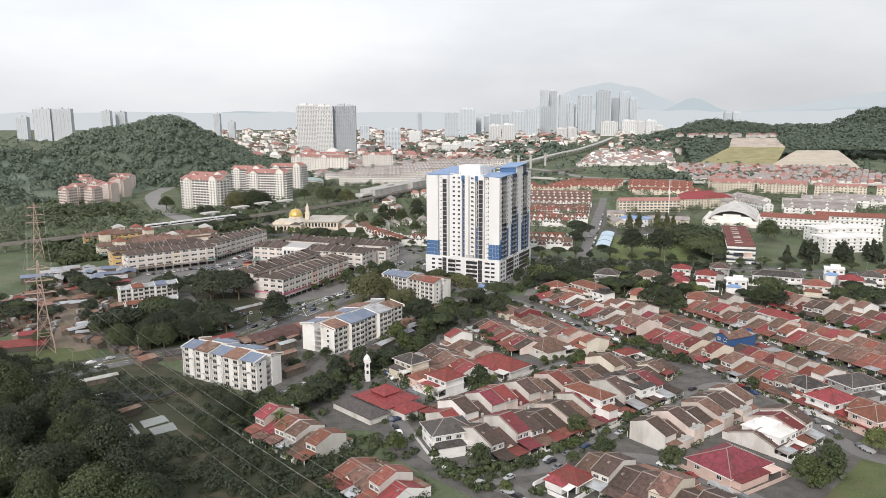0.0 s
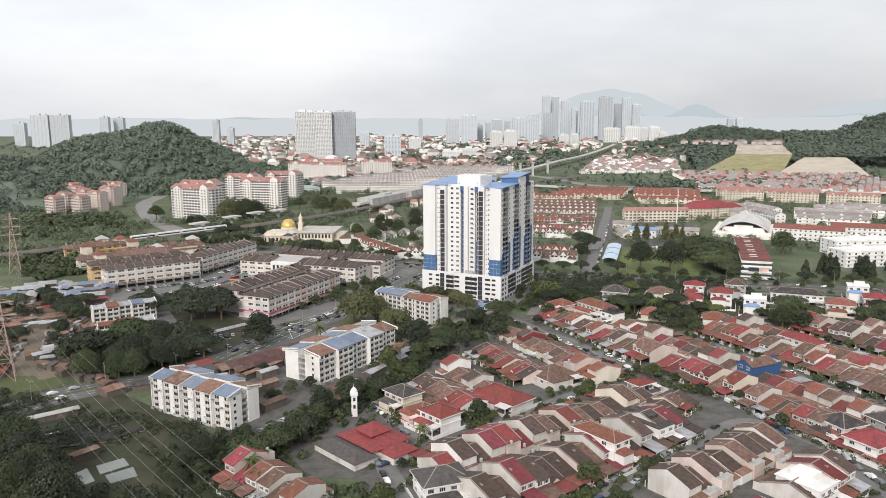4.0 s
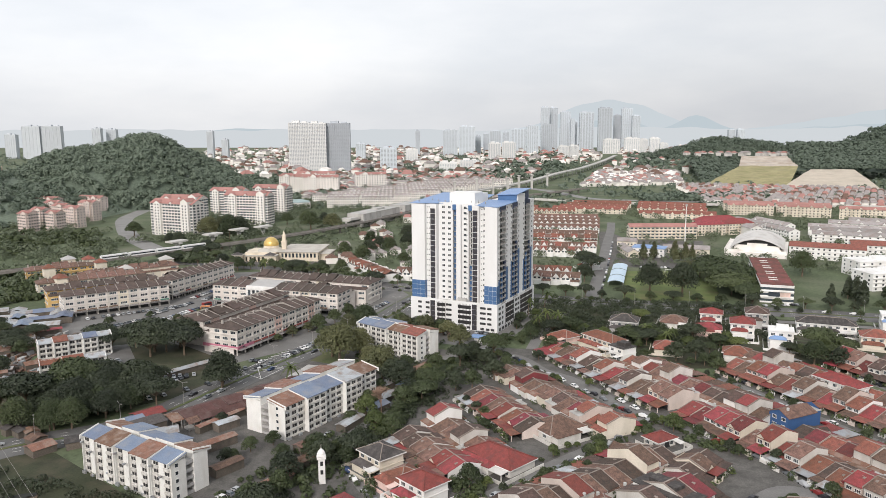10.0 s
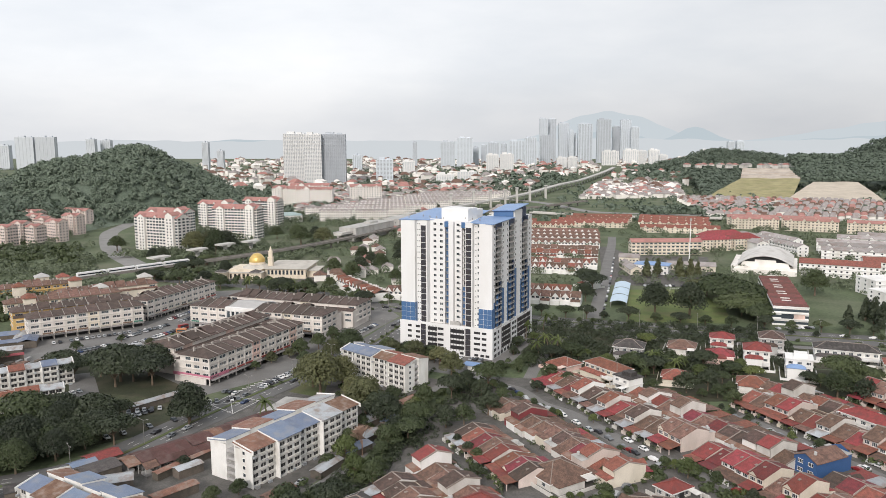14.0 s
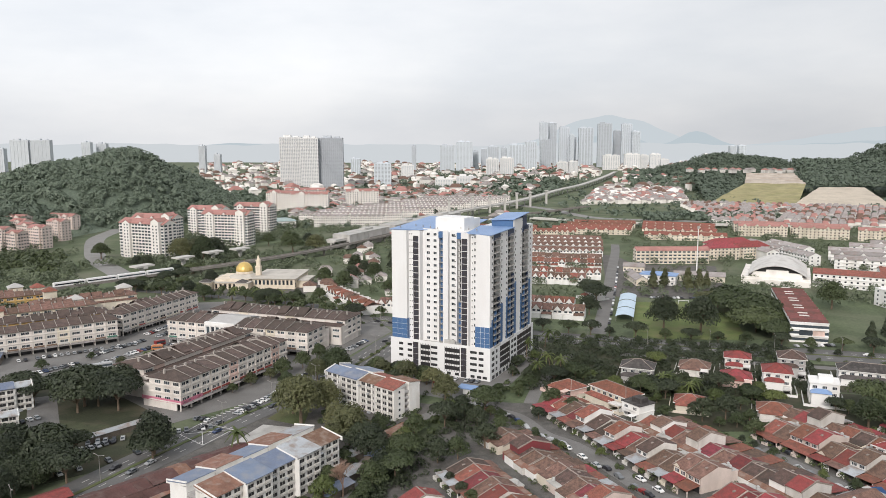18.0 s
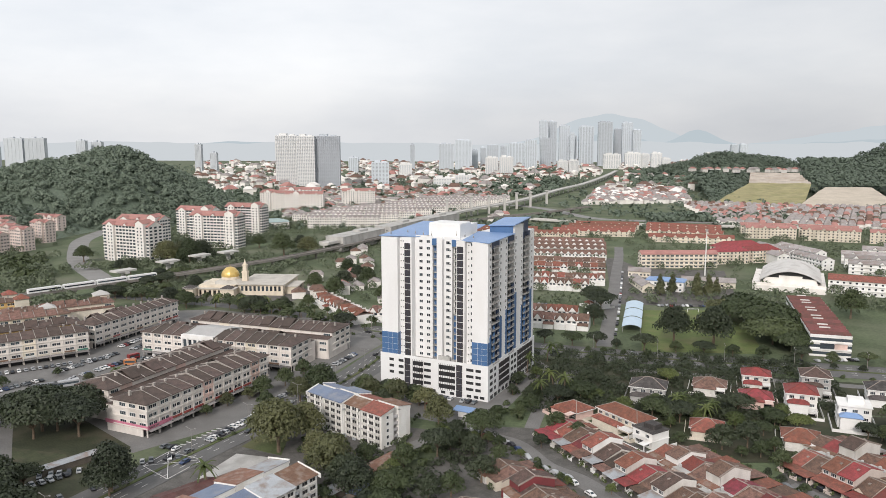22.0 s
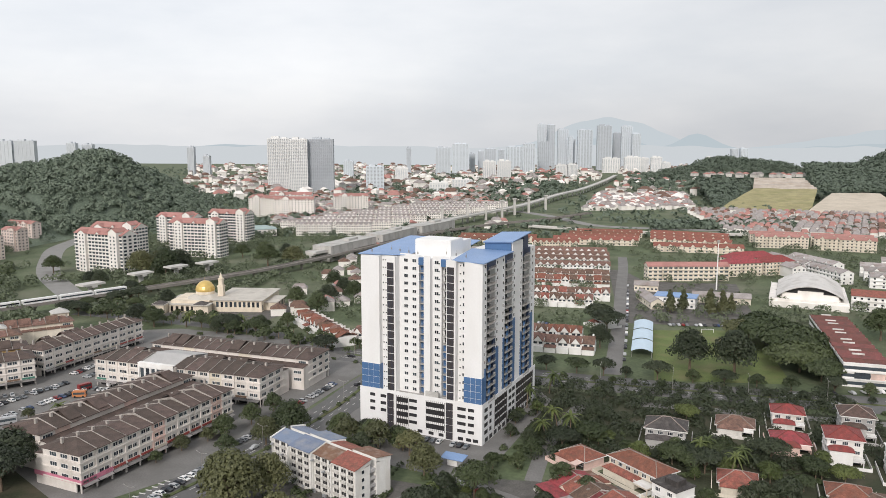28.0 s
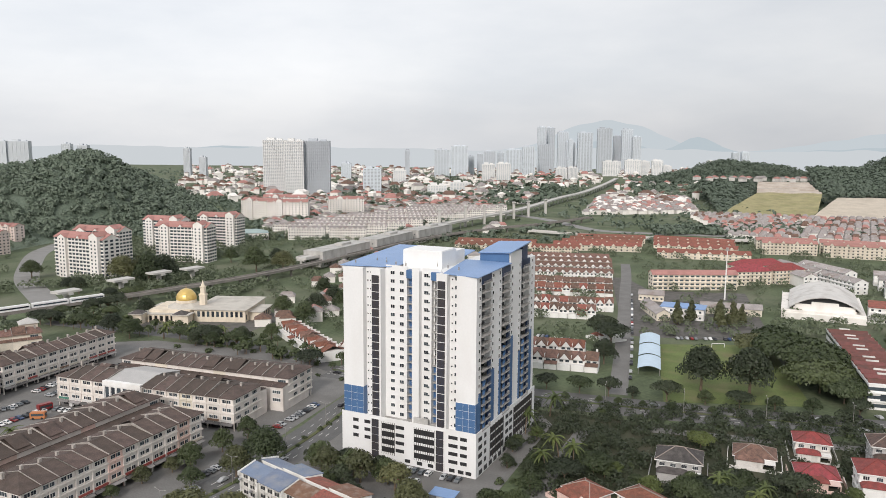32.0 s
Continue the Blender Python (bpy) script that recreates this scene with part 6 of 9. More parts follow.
for x, y, s, leaf in ((-356, 858, 1.3, "olive"), (-339, 861, 1.5, "dark"), (-348, 866, 1.2, "mid"), (-317, 953, 1.0, "mid"), (-291, 947, 1.1, "mid"), (-273, 961, 1.0, "dark"), (-421, 917, 1.0, "mid"), (-369, 784, 0.9, "dark"), (-382, 790, 0.8, "dark"), (-277, 719, 0.8, "dark"), (-273, 672, 0.9, "dark"), (-256, 661, 0.8, "mid"), (-186, 734, 0.9, "mid"), (-166, 746, 1.0, "dark"), (-164, 713, 1.0, "mid"), (-165, 785, 0.9, "dark"), (-210, 652, 0.6, "dark"), (-198, 651, 0.6, "mid"), (-184, 659, 0.7, "dark"), (-172, 674, 0.7, "mid"), (-150, 760, 1.0, "mid"), (-140, 800, 1.0, "dark"), (-180, 810, 0.9, "mid"), (-120, 770, 0.9, "mid"), (-110, 720, 0.9, "dark"), (-96, 690, 0.8, "mid"), (-125, 700, 0.9, "mid"), (-150, 850, 1.0, "dark"), (-100, 860, 1.0, "mid")):
    tree("dome", x, y, s, leaf)
# rough tree cover on the open ground in the west
scatter(60, [(-475, 644), (-399, 615), (-351, 546), (-374, 516)], ["bush"], ["mid"], 93, (1.4, 2.6))
scatter(90, [(-667, 890), (-500, 860), (-430, 744), (-506, 684)], ["bush"], ["mid"], 94, (1.6, 3.0))
# hedges between the lane and the houses
for x0, y0, x1, y1, step in ((-36, 304, -8, 342, 1.7), (-30, 302, -16, 322, 2.2), (22, 372, 40, 362, 1.8), (50, 358, 60, 350, 1.8), (-26, 292, 4, 328, 2.4), (60, 300, 74, 316, 2.2), (-24, 226, -12, 236, 2.0), (88, 238, 100, 254, 1.6), (84, 234, 94, 244, 1.8), (28, 268, 36, 262, 1.9), (-17, 226, 16, 261, 2.6), (-2, 218, 4, 226, 1.6), (40, 240, 46, 232, 1.8), (-34, 232, -20, 222, 1.8), (-30, 226, -16, 216, 2.0)):
    n = int(math.dist((x0, y0), (x1, y1)) / step)
    for i in range(n):
        tree("bush", x0 + (x1 - x0) * i / n + trng.uniform(-1, 1), y0 + (y1 - y0) * i / n + trng.uniform(-1, 1), trng.uniform(0.5, 1.15), "mid")
tagged(part("roadside_greenery", SHRUBS, [LEAF, BARK]), "leafy green trees and shrubs along the roads", "trees", "", "stuff")
# a bare reddish-brown tree beside the flats
brng = random.Random(4)
h = Geo()
h.cone(0, 0, 0, 4.2, 0.32, 0.24, 7)


def branch(g, p, d, n, w):
    q = p + d
    g.beam(p, q, w)
    if n:
        for _ in range(4):
            e = Vector((d.x + brng.uniform(-0.8, 0.8), d.y + brng.uniform(-0.8, 0.8), d.z * 0.8 + brng.uniform(0, 0.6))) * 0.72
            branch(g, q, e, n - 1, w * 0.6)


for _ in range(6):
    branch(h, Vector((0, 0, 4.0)), Vector((brng.uniform(-1, 1), brng.uniform(-1, 1), 2.0)), 4, 0.2)
tagged(part("bare_tree", h, mat("reddish_twigs", (0.3, 0.2, 0.15), 0.9, 0.2, 2, 0.3), None, at=pose(-71, 371, 0)), "leafless tree with fine reddish-brown twigs", "tree")
# hedges, garden shrubs and undergrowth
grng = random.Random(21)
g = Geo()
for v in YARDS:
    if grng.random() < 0.75:
        r = grng.uniform(0.5, 1.5)
        clump(g, v.x, v.y, r * grng.uniform(0.5, 1.1), r, grng, 40, 1.1, 0.27, grng.choice((0, 0, 1)), 0.6, True)
for _ in range(260):
    x, y = grng.uniform(-100, -36), grng.uniform(232, 330)
    r = grng.uniform(0.6, 2.0)
    if -84 < x < -48 and 250 < y < 294 or abs(x + 0.62 * (y - 330) + 62) < 4:
        continue
    clump(g, x, y, r * 0.5, r, grng, 36, 1.0, 0.34, 0, 0.6, True)
for _ in range(300):
    x, y = grng.uniform(-116, -60), grng.uniform(396, 478)
    r = grng.uniform(0.6, 1.8)
    if x > -112 + (478 - y) * 0.3:
        clump(g, x, y, r * 0.5, r, grng, 36, 1.0, 0.34, 0, 0.6, True)
tagged(part("garden_shrubs", g, [LEAF, LEAF_LIGHT]), "small green garden shrubs between the houses", "shrubs", "", "stuff")
g = Geo()
for _ in range(2500):
    a, b, c, d = (-250, 318), (-112, 284), (-30, 206), (-300, 120)
    u, v = grng.random(), grng.random()
    x = (a[0] * (1 - u) + b[0] * u) * (1 - v) + (d[0] * (1 - u) + c[0] * u) * v
    y = (a[1] * (1 - u) + b[1] * u) * (1 - v) + (d[1] * (1 - u) + c[1] * u) * v
    if -205 < x < -122 and 238 < y < 312 and (grng.random() < 0.7 or -161 < x < -132 and y < 264):
        continue
    r = grng.uniform(1.0, 2.7)
    clump(g, x, y, r * 0.45, r, grng, 80, 0.9, 0.17, 0, 0.6, True)
for _ in range(950):
    x, y = grng.uniform(-14, 130), grng.uniform(486, 584)
    r = grng.uniform(1.2, 3)
    if y > 480 + x * 0.12 and all(math.dist((x, y + 4), q[:2]) > q[2] + 2 for q in SPOTS):
        clump(g, x, y, r * 0.45, r, grng, 64, 0.9, 0.19, 0, 0.6, True)
for _ in range(300):
    t = grng.random()
    x, y = -104 + 62 * t + grng.uniform(4, 20), 292 + 170 * t + grng.uniform(-8, 8)
    r = grng.uniform(0.8, 2.2)
    clump(g, x, y, r * 0.45, r, grng, 50, 0.9, 0.21, 0, 0.6, True)
tagged(part("undergrowth", g, LEAF_DARK), "dark tangled undergrowth and banana scrub", "undergrowth", "", "stuff")

# ---- blocks in the middle distance ----
def block(name, label, category, p, q, d, h, floors, wall, roofm, roof="gable", cols=8, group="", win=(1.5, 1.3), rise=3.0, ledges=True, base=0.0, gables=0, wings=()):
    """A long building from p to q with its front at y = 0: walls, roof, rows of windows, floor ledges."""
    L = math.dist(p, q)
    u = thing(name, pose(p[0], p[1], base, 0, 0, turn_of(p, q)), label, category, group)
    fh = h / floors
    g = Geo()
    g.box(0, L, 0, d, 0, h)
    if ledges:
        for k in range(1, floors):
            g.box(-0.1, L + 0.1, -0.8, 0, fh * k - 0.1, fh * k + 0.5)
    for s, w, out, up in wings:
        x0, x1 = s * L - w / 2, s * L + w / 2
        g.box(x0, x1, -out, d * 0.5, 0, h + up)
        g.poly([(x0, -out, h + up), (x1, -out, h + up), (s * L, -out, h + up + w * 0.3)])
    part("wall", g, wall, u)
    for s, w, out, up in wings:
        x0, x1, z = s * L - w / 2 - 0.5, s * L + w / 2 + 0.5, h + up
        g = Geo()
        g.slab([(x0, -out - 0.6, z), (s * L, -out - 0.6, z + w * 0.3 + 0.3), (s * L, d * 0.6, z + w * 0.3 + 0.3), (x0, d * 0.6, z)], 0.2)
        g.slab([(s * L, -out - 0.6, z + w * 0.3 + 0.3), (x1, -out - 0.6, z), (x1, d * 0.6, z), (s * L, d * 0.6, z + w * 0.3 + 0.3)], 0.2)
        part("wing_roof", g, roofm, u)
    g = Geo()
    if roof == "gable":
        g.slab([(-0.5, -0.9, h), (L + 0.5, -0.9, h), (L + 0.5, d / 2, h + rise), (-0.5, d / 2, h + rise)], 0.2)
        g.slab([(-0.5, d / 2, h + rise), (L + 0.5, d / 2, h + rise), (L + 0.5, d + 0.9, h), (-0.5, d + 0.9, h)], 0.2)
        g.poly([(0, 0, h), (0, d, h), (0, d / 2, h + rise - 0.2)], 1)
        g.poly([(L, d, h), (L, 0, h), (L, d / 2, h + rise - 0.2)], 1)
    elif roof == "hip":
        hip(g, 0, L, 0, d, h, rise)
    else:
        g.box(-0.2, L + 0.2, -0.2, d + 0.2, h, h + 0.4, 1)
        if roof == "flat":
            g.box(L * 0.3, L * 0.5, d * 0.3, d * 0.7, h + 0.4, h + 2.6, 1)
    for k in range(gables):
        x, r = (k + 0.5) * L / gables, 2.4
        g.poly([(x - r, -1.0, h), (x, -1.0, h + r), (x, d / 2, h + r)], 0)
        g.poly([(x, -1.0, h + r), (x + r, -1.0, h), (x, d / 2, h + r)], 0)
        g.poly([(x - r + 0.2, -0.9, h), (x + r - 0.2, -0.9, h), (x, -0.9, h + r - 0.2)], 1)
    part("roof", g, [roofm, wall], u)
    ww, wh = win
    for side in range(2):
        g = Geo()
        n = cols if side == 0 else max(2, int(cols * d / L))
        for k in range(floors):
            z = fh * k + fh * 0.3
            for i in range(n):
                if side == 0:
                    x = (i + 0.5) * L / n
                    g.poly([(x - ww / 2, -0.06, z), (x + ww / 2, -0.06, z), (x + ww / 2, -0.06, z + wh), (x - ww / 2, -0.06, z + wh)])
                else:
                    y = (i + 0.5) * d / n
                    g.poly([(-0.06, y + ww / 2, z), (-0.06, y - ww / 2, z), (-0.06, y - ww / 2, z + wh), (-0.06, y + ww / 2, z + wh)])
                    g.poly([(L + 0.06, y - ww / 2, z), (L + 0.06, y + ww / 2, z), (L + 0.06, y + ww / 2, z + wh), (L + 0.06, y - ww / 2, z + wh)])
        for s, w, out, up in wings if side == 0 else ():
            for k in range(floors):
                for xx in (s * L - w * 0.22, s * L + w * 0.22):
                    g.poly([(xx - 0.8, -out - 0.06, fh * k + 1), (xx + 0.8, -out - 0.06, fh * k + 1), (xx + 0.8, -out - 0.06, fh * k + 2.5), (xx - 0.8, -out - 0.06, fh * k + 2.5)])
        tagged(part("windows" if side == 0 else "side_windows", g, GLASS, u), kind="stuff")
    return u


def blocks(name, label, category, group, rows, **kw):
    for p, q in rows:
        block(name, label, category, p, q, group=group, **kw)


RED_FLAT = mat("faded_red_roof", (0.38, 0.19, 0.165), 0.8, 0.15, 6, 0.6, rnd=0.1, dirt=(0.3, 0.15, 0.13), dirt_size=8)
PALE_ROOF = mat("pale_grey_roof", (0.31, 0.285, 0.275), 0.85, 0.2, 6, 0.6, rnd=0.2, dirt=(0.22, 0.17, 0.15), dirt_size=6)
PINKISH = mat("pinkish_cream_paint", (0.68, 0.58, 0.53), 0.8, 0.08, 6, 0.6, rnd=0.08, dirt=(0.54, 0.46, 0.42))
WARM_WHITE = mat("warm_white_paint", (0.78, 0.75, 0.71), 0.8, 0.06, 6, 0.6, rnd=0.06, dirt=(0.64, 0.6, 0.56))
blocks("apartment_block", "eleven-storey cream apartment block with red gabled roof", "flats", "red-roofed flats", (((-438, 857), (-380, 838)), ((-452, 905), (-400, 896)), ((-395, 952), (-338, 946)), ((-440, 1010), (-392, 1000)), ((-402, 1060), (-352, 1052))), d=17, h=35, floors=11, wall=WARM_WHITE, roofm=RED_FLAT, cols=14, gables=3, rise=4.5, win=(3.2, 1.7), wings=((0.2, 9, 2.6, 0.4), (0.86, 10, 3.4, 3.2)))
blocks("apartment_block", "seven-storey cream apartment block with red roofs", "flats", "hillside flats", (((-588, 842), (-572, 838)), ((-560, 850), (-544, 846)), ((-600, 880), (-582, 876)), ((-572, 900), (-552, 895)), ((-604, 925), (-584, 919)), ((-640, 960), (-618, 953)), ((-596, 965), (-572, 958)), ((-690, 1010), (-652, 1000)), ((-640, 1030), (-600, 1020))), d=13, h=23, floors=7, wall=PINKISH, roofm=RED_FLAT, cols=6, gables=1, rise=3.0, win=(1.8, 1.4), wings=((0.75, 6, 2.2, 1.4),))
blocks("apartment_block", "cream apartment block with red roofs", "flats", "distant red-roofed flats", (((-480, 1375), (-420, 1352)), ((-425, 1340), (-365, 1350)), ((-352, 1420), (-300, 1440)), ((-470, 1440), (-400, 1450))), d=20, h=30, floors=9, wall=WARM_WHITE, roofm=RED_FLAT, cols=12, gables=3, rise=4, wings=((0.3, 9, 2.6, 2.4),))
for r in range(10):
    for c in range(5):
        x, y = -372 + r * 17 + c * 50, 1130 + r * 42 + c * 7
        if x + 46 < -212 + (y - 1050) * 0.33 and (r, c) != (0, 0):
            block("walk_up_block", "four-storey white flats with grey gabled roofs", "flats", (x, y), (x + 44, y + 7), 13, 14, 4, WARM_WHITE, PALE_ROOF, cols=14, group="gabled walk-up flats", gables=7)
blocks("apartment_block", "four-storey cream apartment block with a long red roof", "flats", "red-roofed flats beside the valley", (((226, 1108), (282, 1104)), ((226, 1132), (284, 1126)), ((286, 1098), (344, 1080)), ((290, 1122), (350, 1104)), ((352, 1076), (410, 1056)), ((420, 1050), (480, 1028))), d=14, h=13, floors=4, wall=CREAM, roofm=RED_FLAT, cols=14, gables=4)
blocks("town_house_row", "row of three-storey white town houses with grey roofs", "houses", "white town houses", (((204, 985), (222, 930)), ((226, 985), (246, 928)), ((222, 925), (236, 880)), ((216, 905), (208, 940)), ((262, 900), (330, 878)), ((268, 925), (340, 900)), ((254, 868), (318, 848)), ((300, 960), (380, 930)), ((330, 985), (400, 955))), d=12, h=9.5, floors=3, wall=WHITE, roofm=PALE_ROOF, cols=10, gables=4)
blocks("long_hall", "two-storey white building with a terracotta roof", "school building", "school buildings", (((206, 777), (262, 757)), ((262, 790), (320, 775))), d=20, h=11, floors=3, wall=WHITE, roofm=TERRA_TILE, cols=14)
blocks("school_building", "four-storey cream school building with a red roof", "school building", "school buildings", (((78, 874), (147, 884)),), d=12, h=13, floors=4, wall=CREAM, roofm=RED_FLAT, cols=16, win=(2.8, 1.4))
blocks("school_building", "cream school building with red hipped roofs", "school building", "school buildings", (((152, 905), (182, 915)), ((186, 917), (214, 930)), ((160, 935), (205, 955))), d=16, h=12, floors=4, wall=CREAM, roofm=RED_TILE, roof="hip", cols=8, rise=5)
blocks("school_building", "white school hall with a blue metal roof", "school building", "school buildings", (((70, 772), (97, 764)),), d=16, h=8, floors=2, wall=WHITE, roofm=BLUE_ROOF, roof="hip", cols=6, rise=2)
blocks("school_building", "low cream school building with a grey roof", "school building", "school buildings", (((60, 800), (66, 760)), ((100, 790), (140, 784)), ((62, 830), (80, 826))), d=9, h=5, floors=1, wall=CREAM, roofm=PALE_ROOF, cols=6)
block("shop_building", "long white three-storey building with rows of red roof tiles", "shops", (135.5, 597), (155.7, 593.5), 108, 11.5, 3, WHITE, RED_TILE, roof="slab", cols=8, win=(2.8, 1.6))
for i in range(14):
    g = Geo()
    y = 0.6 + i * 7.6
    g.slab([(0, y, 11.7), (20.4, y, 11.7), (20.4, y + 3.8, 13.1), (0, y + 3.8, 13.1)], 0.2)
    g.slab([(0, y + 3.8, 13.1), (20.4, y + 3.8, 13.1), (20.4, y + 7.5, 11.7), (0, y + 7.5, 11.7)], 0.2)
    g.box(0, 20.4, y + 7.45, y + 7.65, 11.6, 12.3)
    ob = part("roof_ridge", g, DULL_RED, None, at=pose(135.6, 597, 0.02, 0, 0, -9.7))
    tagged(ob, "red tiled roof bay on the long white building", "roof", "roof bays")
    if i % 3:
        g = Geo()
        g.box(6.5, 12, y + 6.6, y + 8.2, 11.8, 12.9)
        tagged(part("roof_hatch", g, OLD_WHITE, None, at=pose(135.6, 597, 0.02, 0, 0, -9.7)), "low white vent box on the red roof", "roof hatch", "roof hatches")
g = Geo()
g.box(5, 12, -0.16, -0.06, 4.2, 8)
g.box(12.2, 18.5, -0.18, -0.06, 4.0, 8, 1)
tagged(part("shop_poster", g, [GLASS, PINK], None, at=pose(135.5, 597, 0, 0, 0, -9.7)), "large dark show window beside a pink poster", "poster")
blocks("shop_building", "white four-storey building half hidden by trees", "shops", "buildings behind the trees", (((222, 640), (270, 655)), ((232, 690), (290, 705))), d=22, h=12, floors=4, wall=WHITE, roofm=PALE_ROOF, roof="flat", cols=9)

TEAL_ROOF = mat("pale_green_roof_sheet", (0.3, 0.38, 0.37), 0.6, 0.1, 6, 0.6)
block("long_hall", "low hall with a pale green metal roof", "hall", (-387, 1112), (-345, 1131), 24, 9, 2, WARM_WHITE, TEAL_ROOF, roof="hip", cols=8, rise=4)
# arched hall
PALE_ARCH = mat("dull_pale_roof_sheet", (0.6, 0.58, 0.55), 0.6, 0.08, 8, 0.8, dirt=(0.4, 0.37, 0.34), stripes=("Y", 0.6))
hall = thing("sports_hall", pose(153, 786, 0, 0, 0, -17) @ Matrix.Scale(0.93, 4), "large off-white sports hall with a pale arched roof", "sports hall")
g = Geo()
g.box(0, 56, 0, 78, 0, 5.5)
g.box(0, 56, -0.3, 0, 5.5, 6.6)
g.box(-0.3, 0, 0, 78, 5.5, 6.6)
g.box(8, 50, 8, 76, 5.5, 8)
part("wall", g, WARM_WHITE, hall)
g, n = Geo(), 20
for i in range(n):
    a, b = (2 * i / n - 1), (2 * (i + 1) / n - 1)
    za, zb = 8 + 8.5 * (1 - a * a), 8 + 8.5 * (1 - b * b)
    g.slab([(29 + 24 * a, 4, za), (29 + 24 * b, 4, zb), (29 + 24 * b, 79, zb), (29 + 24 * a, 79, za)], 0.5)
part("arched_roof", g, PALE_ARCH, hall, "pale arched metal roof")
# dark sheet below the arch, painting the shade of the open gable
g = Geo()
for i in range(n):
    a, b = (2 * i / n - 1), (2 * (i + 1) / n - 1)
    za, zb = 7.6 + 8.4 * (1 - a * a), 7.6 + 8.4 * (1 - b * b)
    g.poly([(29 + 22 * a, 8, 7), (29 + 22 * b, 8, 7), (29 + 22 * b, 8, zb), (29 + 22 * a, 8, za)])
part("gable_recess", g, DARK, hall, "open gable under the arch, its shade painted as a dark sheet")
g = Geo()
g.box(9, 49, 6.5, 7.9, 5.5, 10.2)
g.box(20, 38, 6, 7.9, 5.5, 12.2)
g.box(2, 56, -2.5, 0, 0, 4.4)
part("balcony", g, WARM_WHITE, hall)
g = Geo()
for i in range(9):
    g.box(3 + i * 6, 7 + i * 6, -0.35, 0.05, 0.6, 4.2)
tagged(part("windows", g, GLASS, hall), kind="stuff")

# field canopies and goal
for i in range(3):
    c = thing("canopy", pose(39 + i * 3.4, 634 + i * 25, 0, 0, 0, -8), "light-blue vaulted canopy over a court", "canopy", "court canopies")
    g = Geo()
    for k in range(8):
        a, b = 2 * k / 8 - 1, 2 * (k + 1) / 8 - 1
        g.slab([(5.5 + 5.8 * a, 0, 3.6 + 1.6 * (1 - a * a)), (5.5 + 5.8 * b, 0, 3.6 + 1.6 * (1 - b * b)), (5.5 + 5.8 * b, 23, 3.6 + 1.6 * (1 - b * b)), (5.5 + 5.8 * a, 23, 3.6 + 1.6 * (1 - a * a))], 0.1)
    part("roof", g, mat("pale_blue_sheet", (0.5, 0.62, 0.72), 0.5, 0.08, 4, 0.4) if i == 0 else bpy.data.materials["pale_blue_sheet"], c)
    for k in range(6):
        g = Geo()
        g.box(-0.1, 0.1, -0.1, 0.1, 0, 3.7)
        part("post", g, STEEL, c, at=pose(0.2 if k % 2 else 10.8, 1 + (k // 2) * 10.5, 0))
goal = thing("goal", pose(92, 696, 0, 0, 0, 5), "white football goal frame on the grass", "goal")
for a, b in (((-3.6, 0, 0), (-3.6, 0, 2.4)), ((3.6, 0, 0), (3.6, 0, 2.4)), ((-3.6, 0, 2.4), (3.6, 0, 2.4))):
    g = Geo()
    g.beam(a, b, 0.25)
    part("bar", g, WHITE, goal)
mast = thing("mast", pose(128, 842, 0), "tall thin white lamp mast", "mast")
g = Geo()
g.cone(0, 0, 0, 40, 0.6, 0.3, 8)
part("pole", g, WHITE, mast)
g = Geo()
g.box(-1, 1, -0.4, 0.4, 38, 40.5)
part("head", g, STEEL, mast)

# brown terraces with white gables, beside and beyond the tower
GABLE = {}


def gable_house(m, roof, plain=False):
    """A terrace house with a pointed white gable to the street."""
    key = (roof, plain)
    if key in GABLE:
        return copy_thing(GABLE[key], m)
    u = thing("gabled_terrace_house", m, f"two-storey terrace house with {'plain' if plain else 'white gable and'} {ROOF_WORDS[roof]} roof", "house", "gabled terrace houses")
    g = Geo()
    g.box(0, 6.4, -6, 6, 0, 6)
    if not plain:
        g.poly([(0.9, -6.9, 5.6), (5.5, -6.9, 5.6), (3.2, -6.9, 8.7)])
    g.box(0.2, 6.2, -9, -6, 0, 3.2)
    for x in (0.9, 3.7):
        g.box(x, x + 1.8, -6.06, -5.98, 3.9, 5.1, 1)
    part("wall", g, [WHITE, GLASS], u)
    g = Geo()
    g.slab([(0, -6.6, 5.8), (6.4, -6.6, 5.8), (6.4, 0, 8.8), (0, 0, 8.8)], 0.2)
    g.slab([(0, 0, 8.8), (6.4, 0, 8.8), (6.4, 7, 5.8), (0, 7, 5.8)], 0.2)
    if not plain:
        g.slab([(0.5, -7.2, 5.6), (3.2, -7.2, 9.1), (3.2, 0, 9.1), (0.5, -2, 6.6)], 0.25)
        g.slab([(3.2, -7.2, 9.1), (5.9, -7.2, 5.6), (5.9, -2, 6.6), (3.2, 0, 9.1)], 0.25)
    else:
        g.box(4.6, 5.5, 2, 3, 7.5, 9.3, 1)
        g.slab([(0.1, -9.4, 3.2), (6.3, -9.4, 3.2), (6.3, -6, 4.2), (0.1, -6, 4.2)], 0.15)
    g.box(-0.1, 0.15, -6.4, 6.8, 6, 7.4, 1)
    part("roof", g, [HOUSE_ROOFS[roof], WHITE], u)
    GABLE[key] = u
    return u


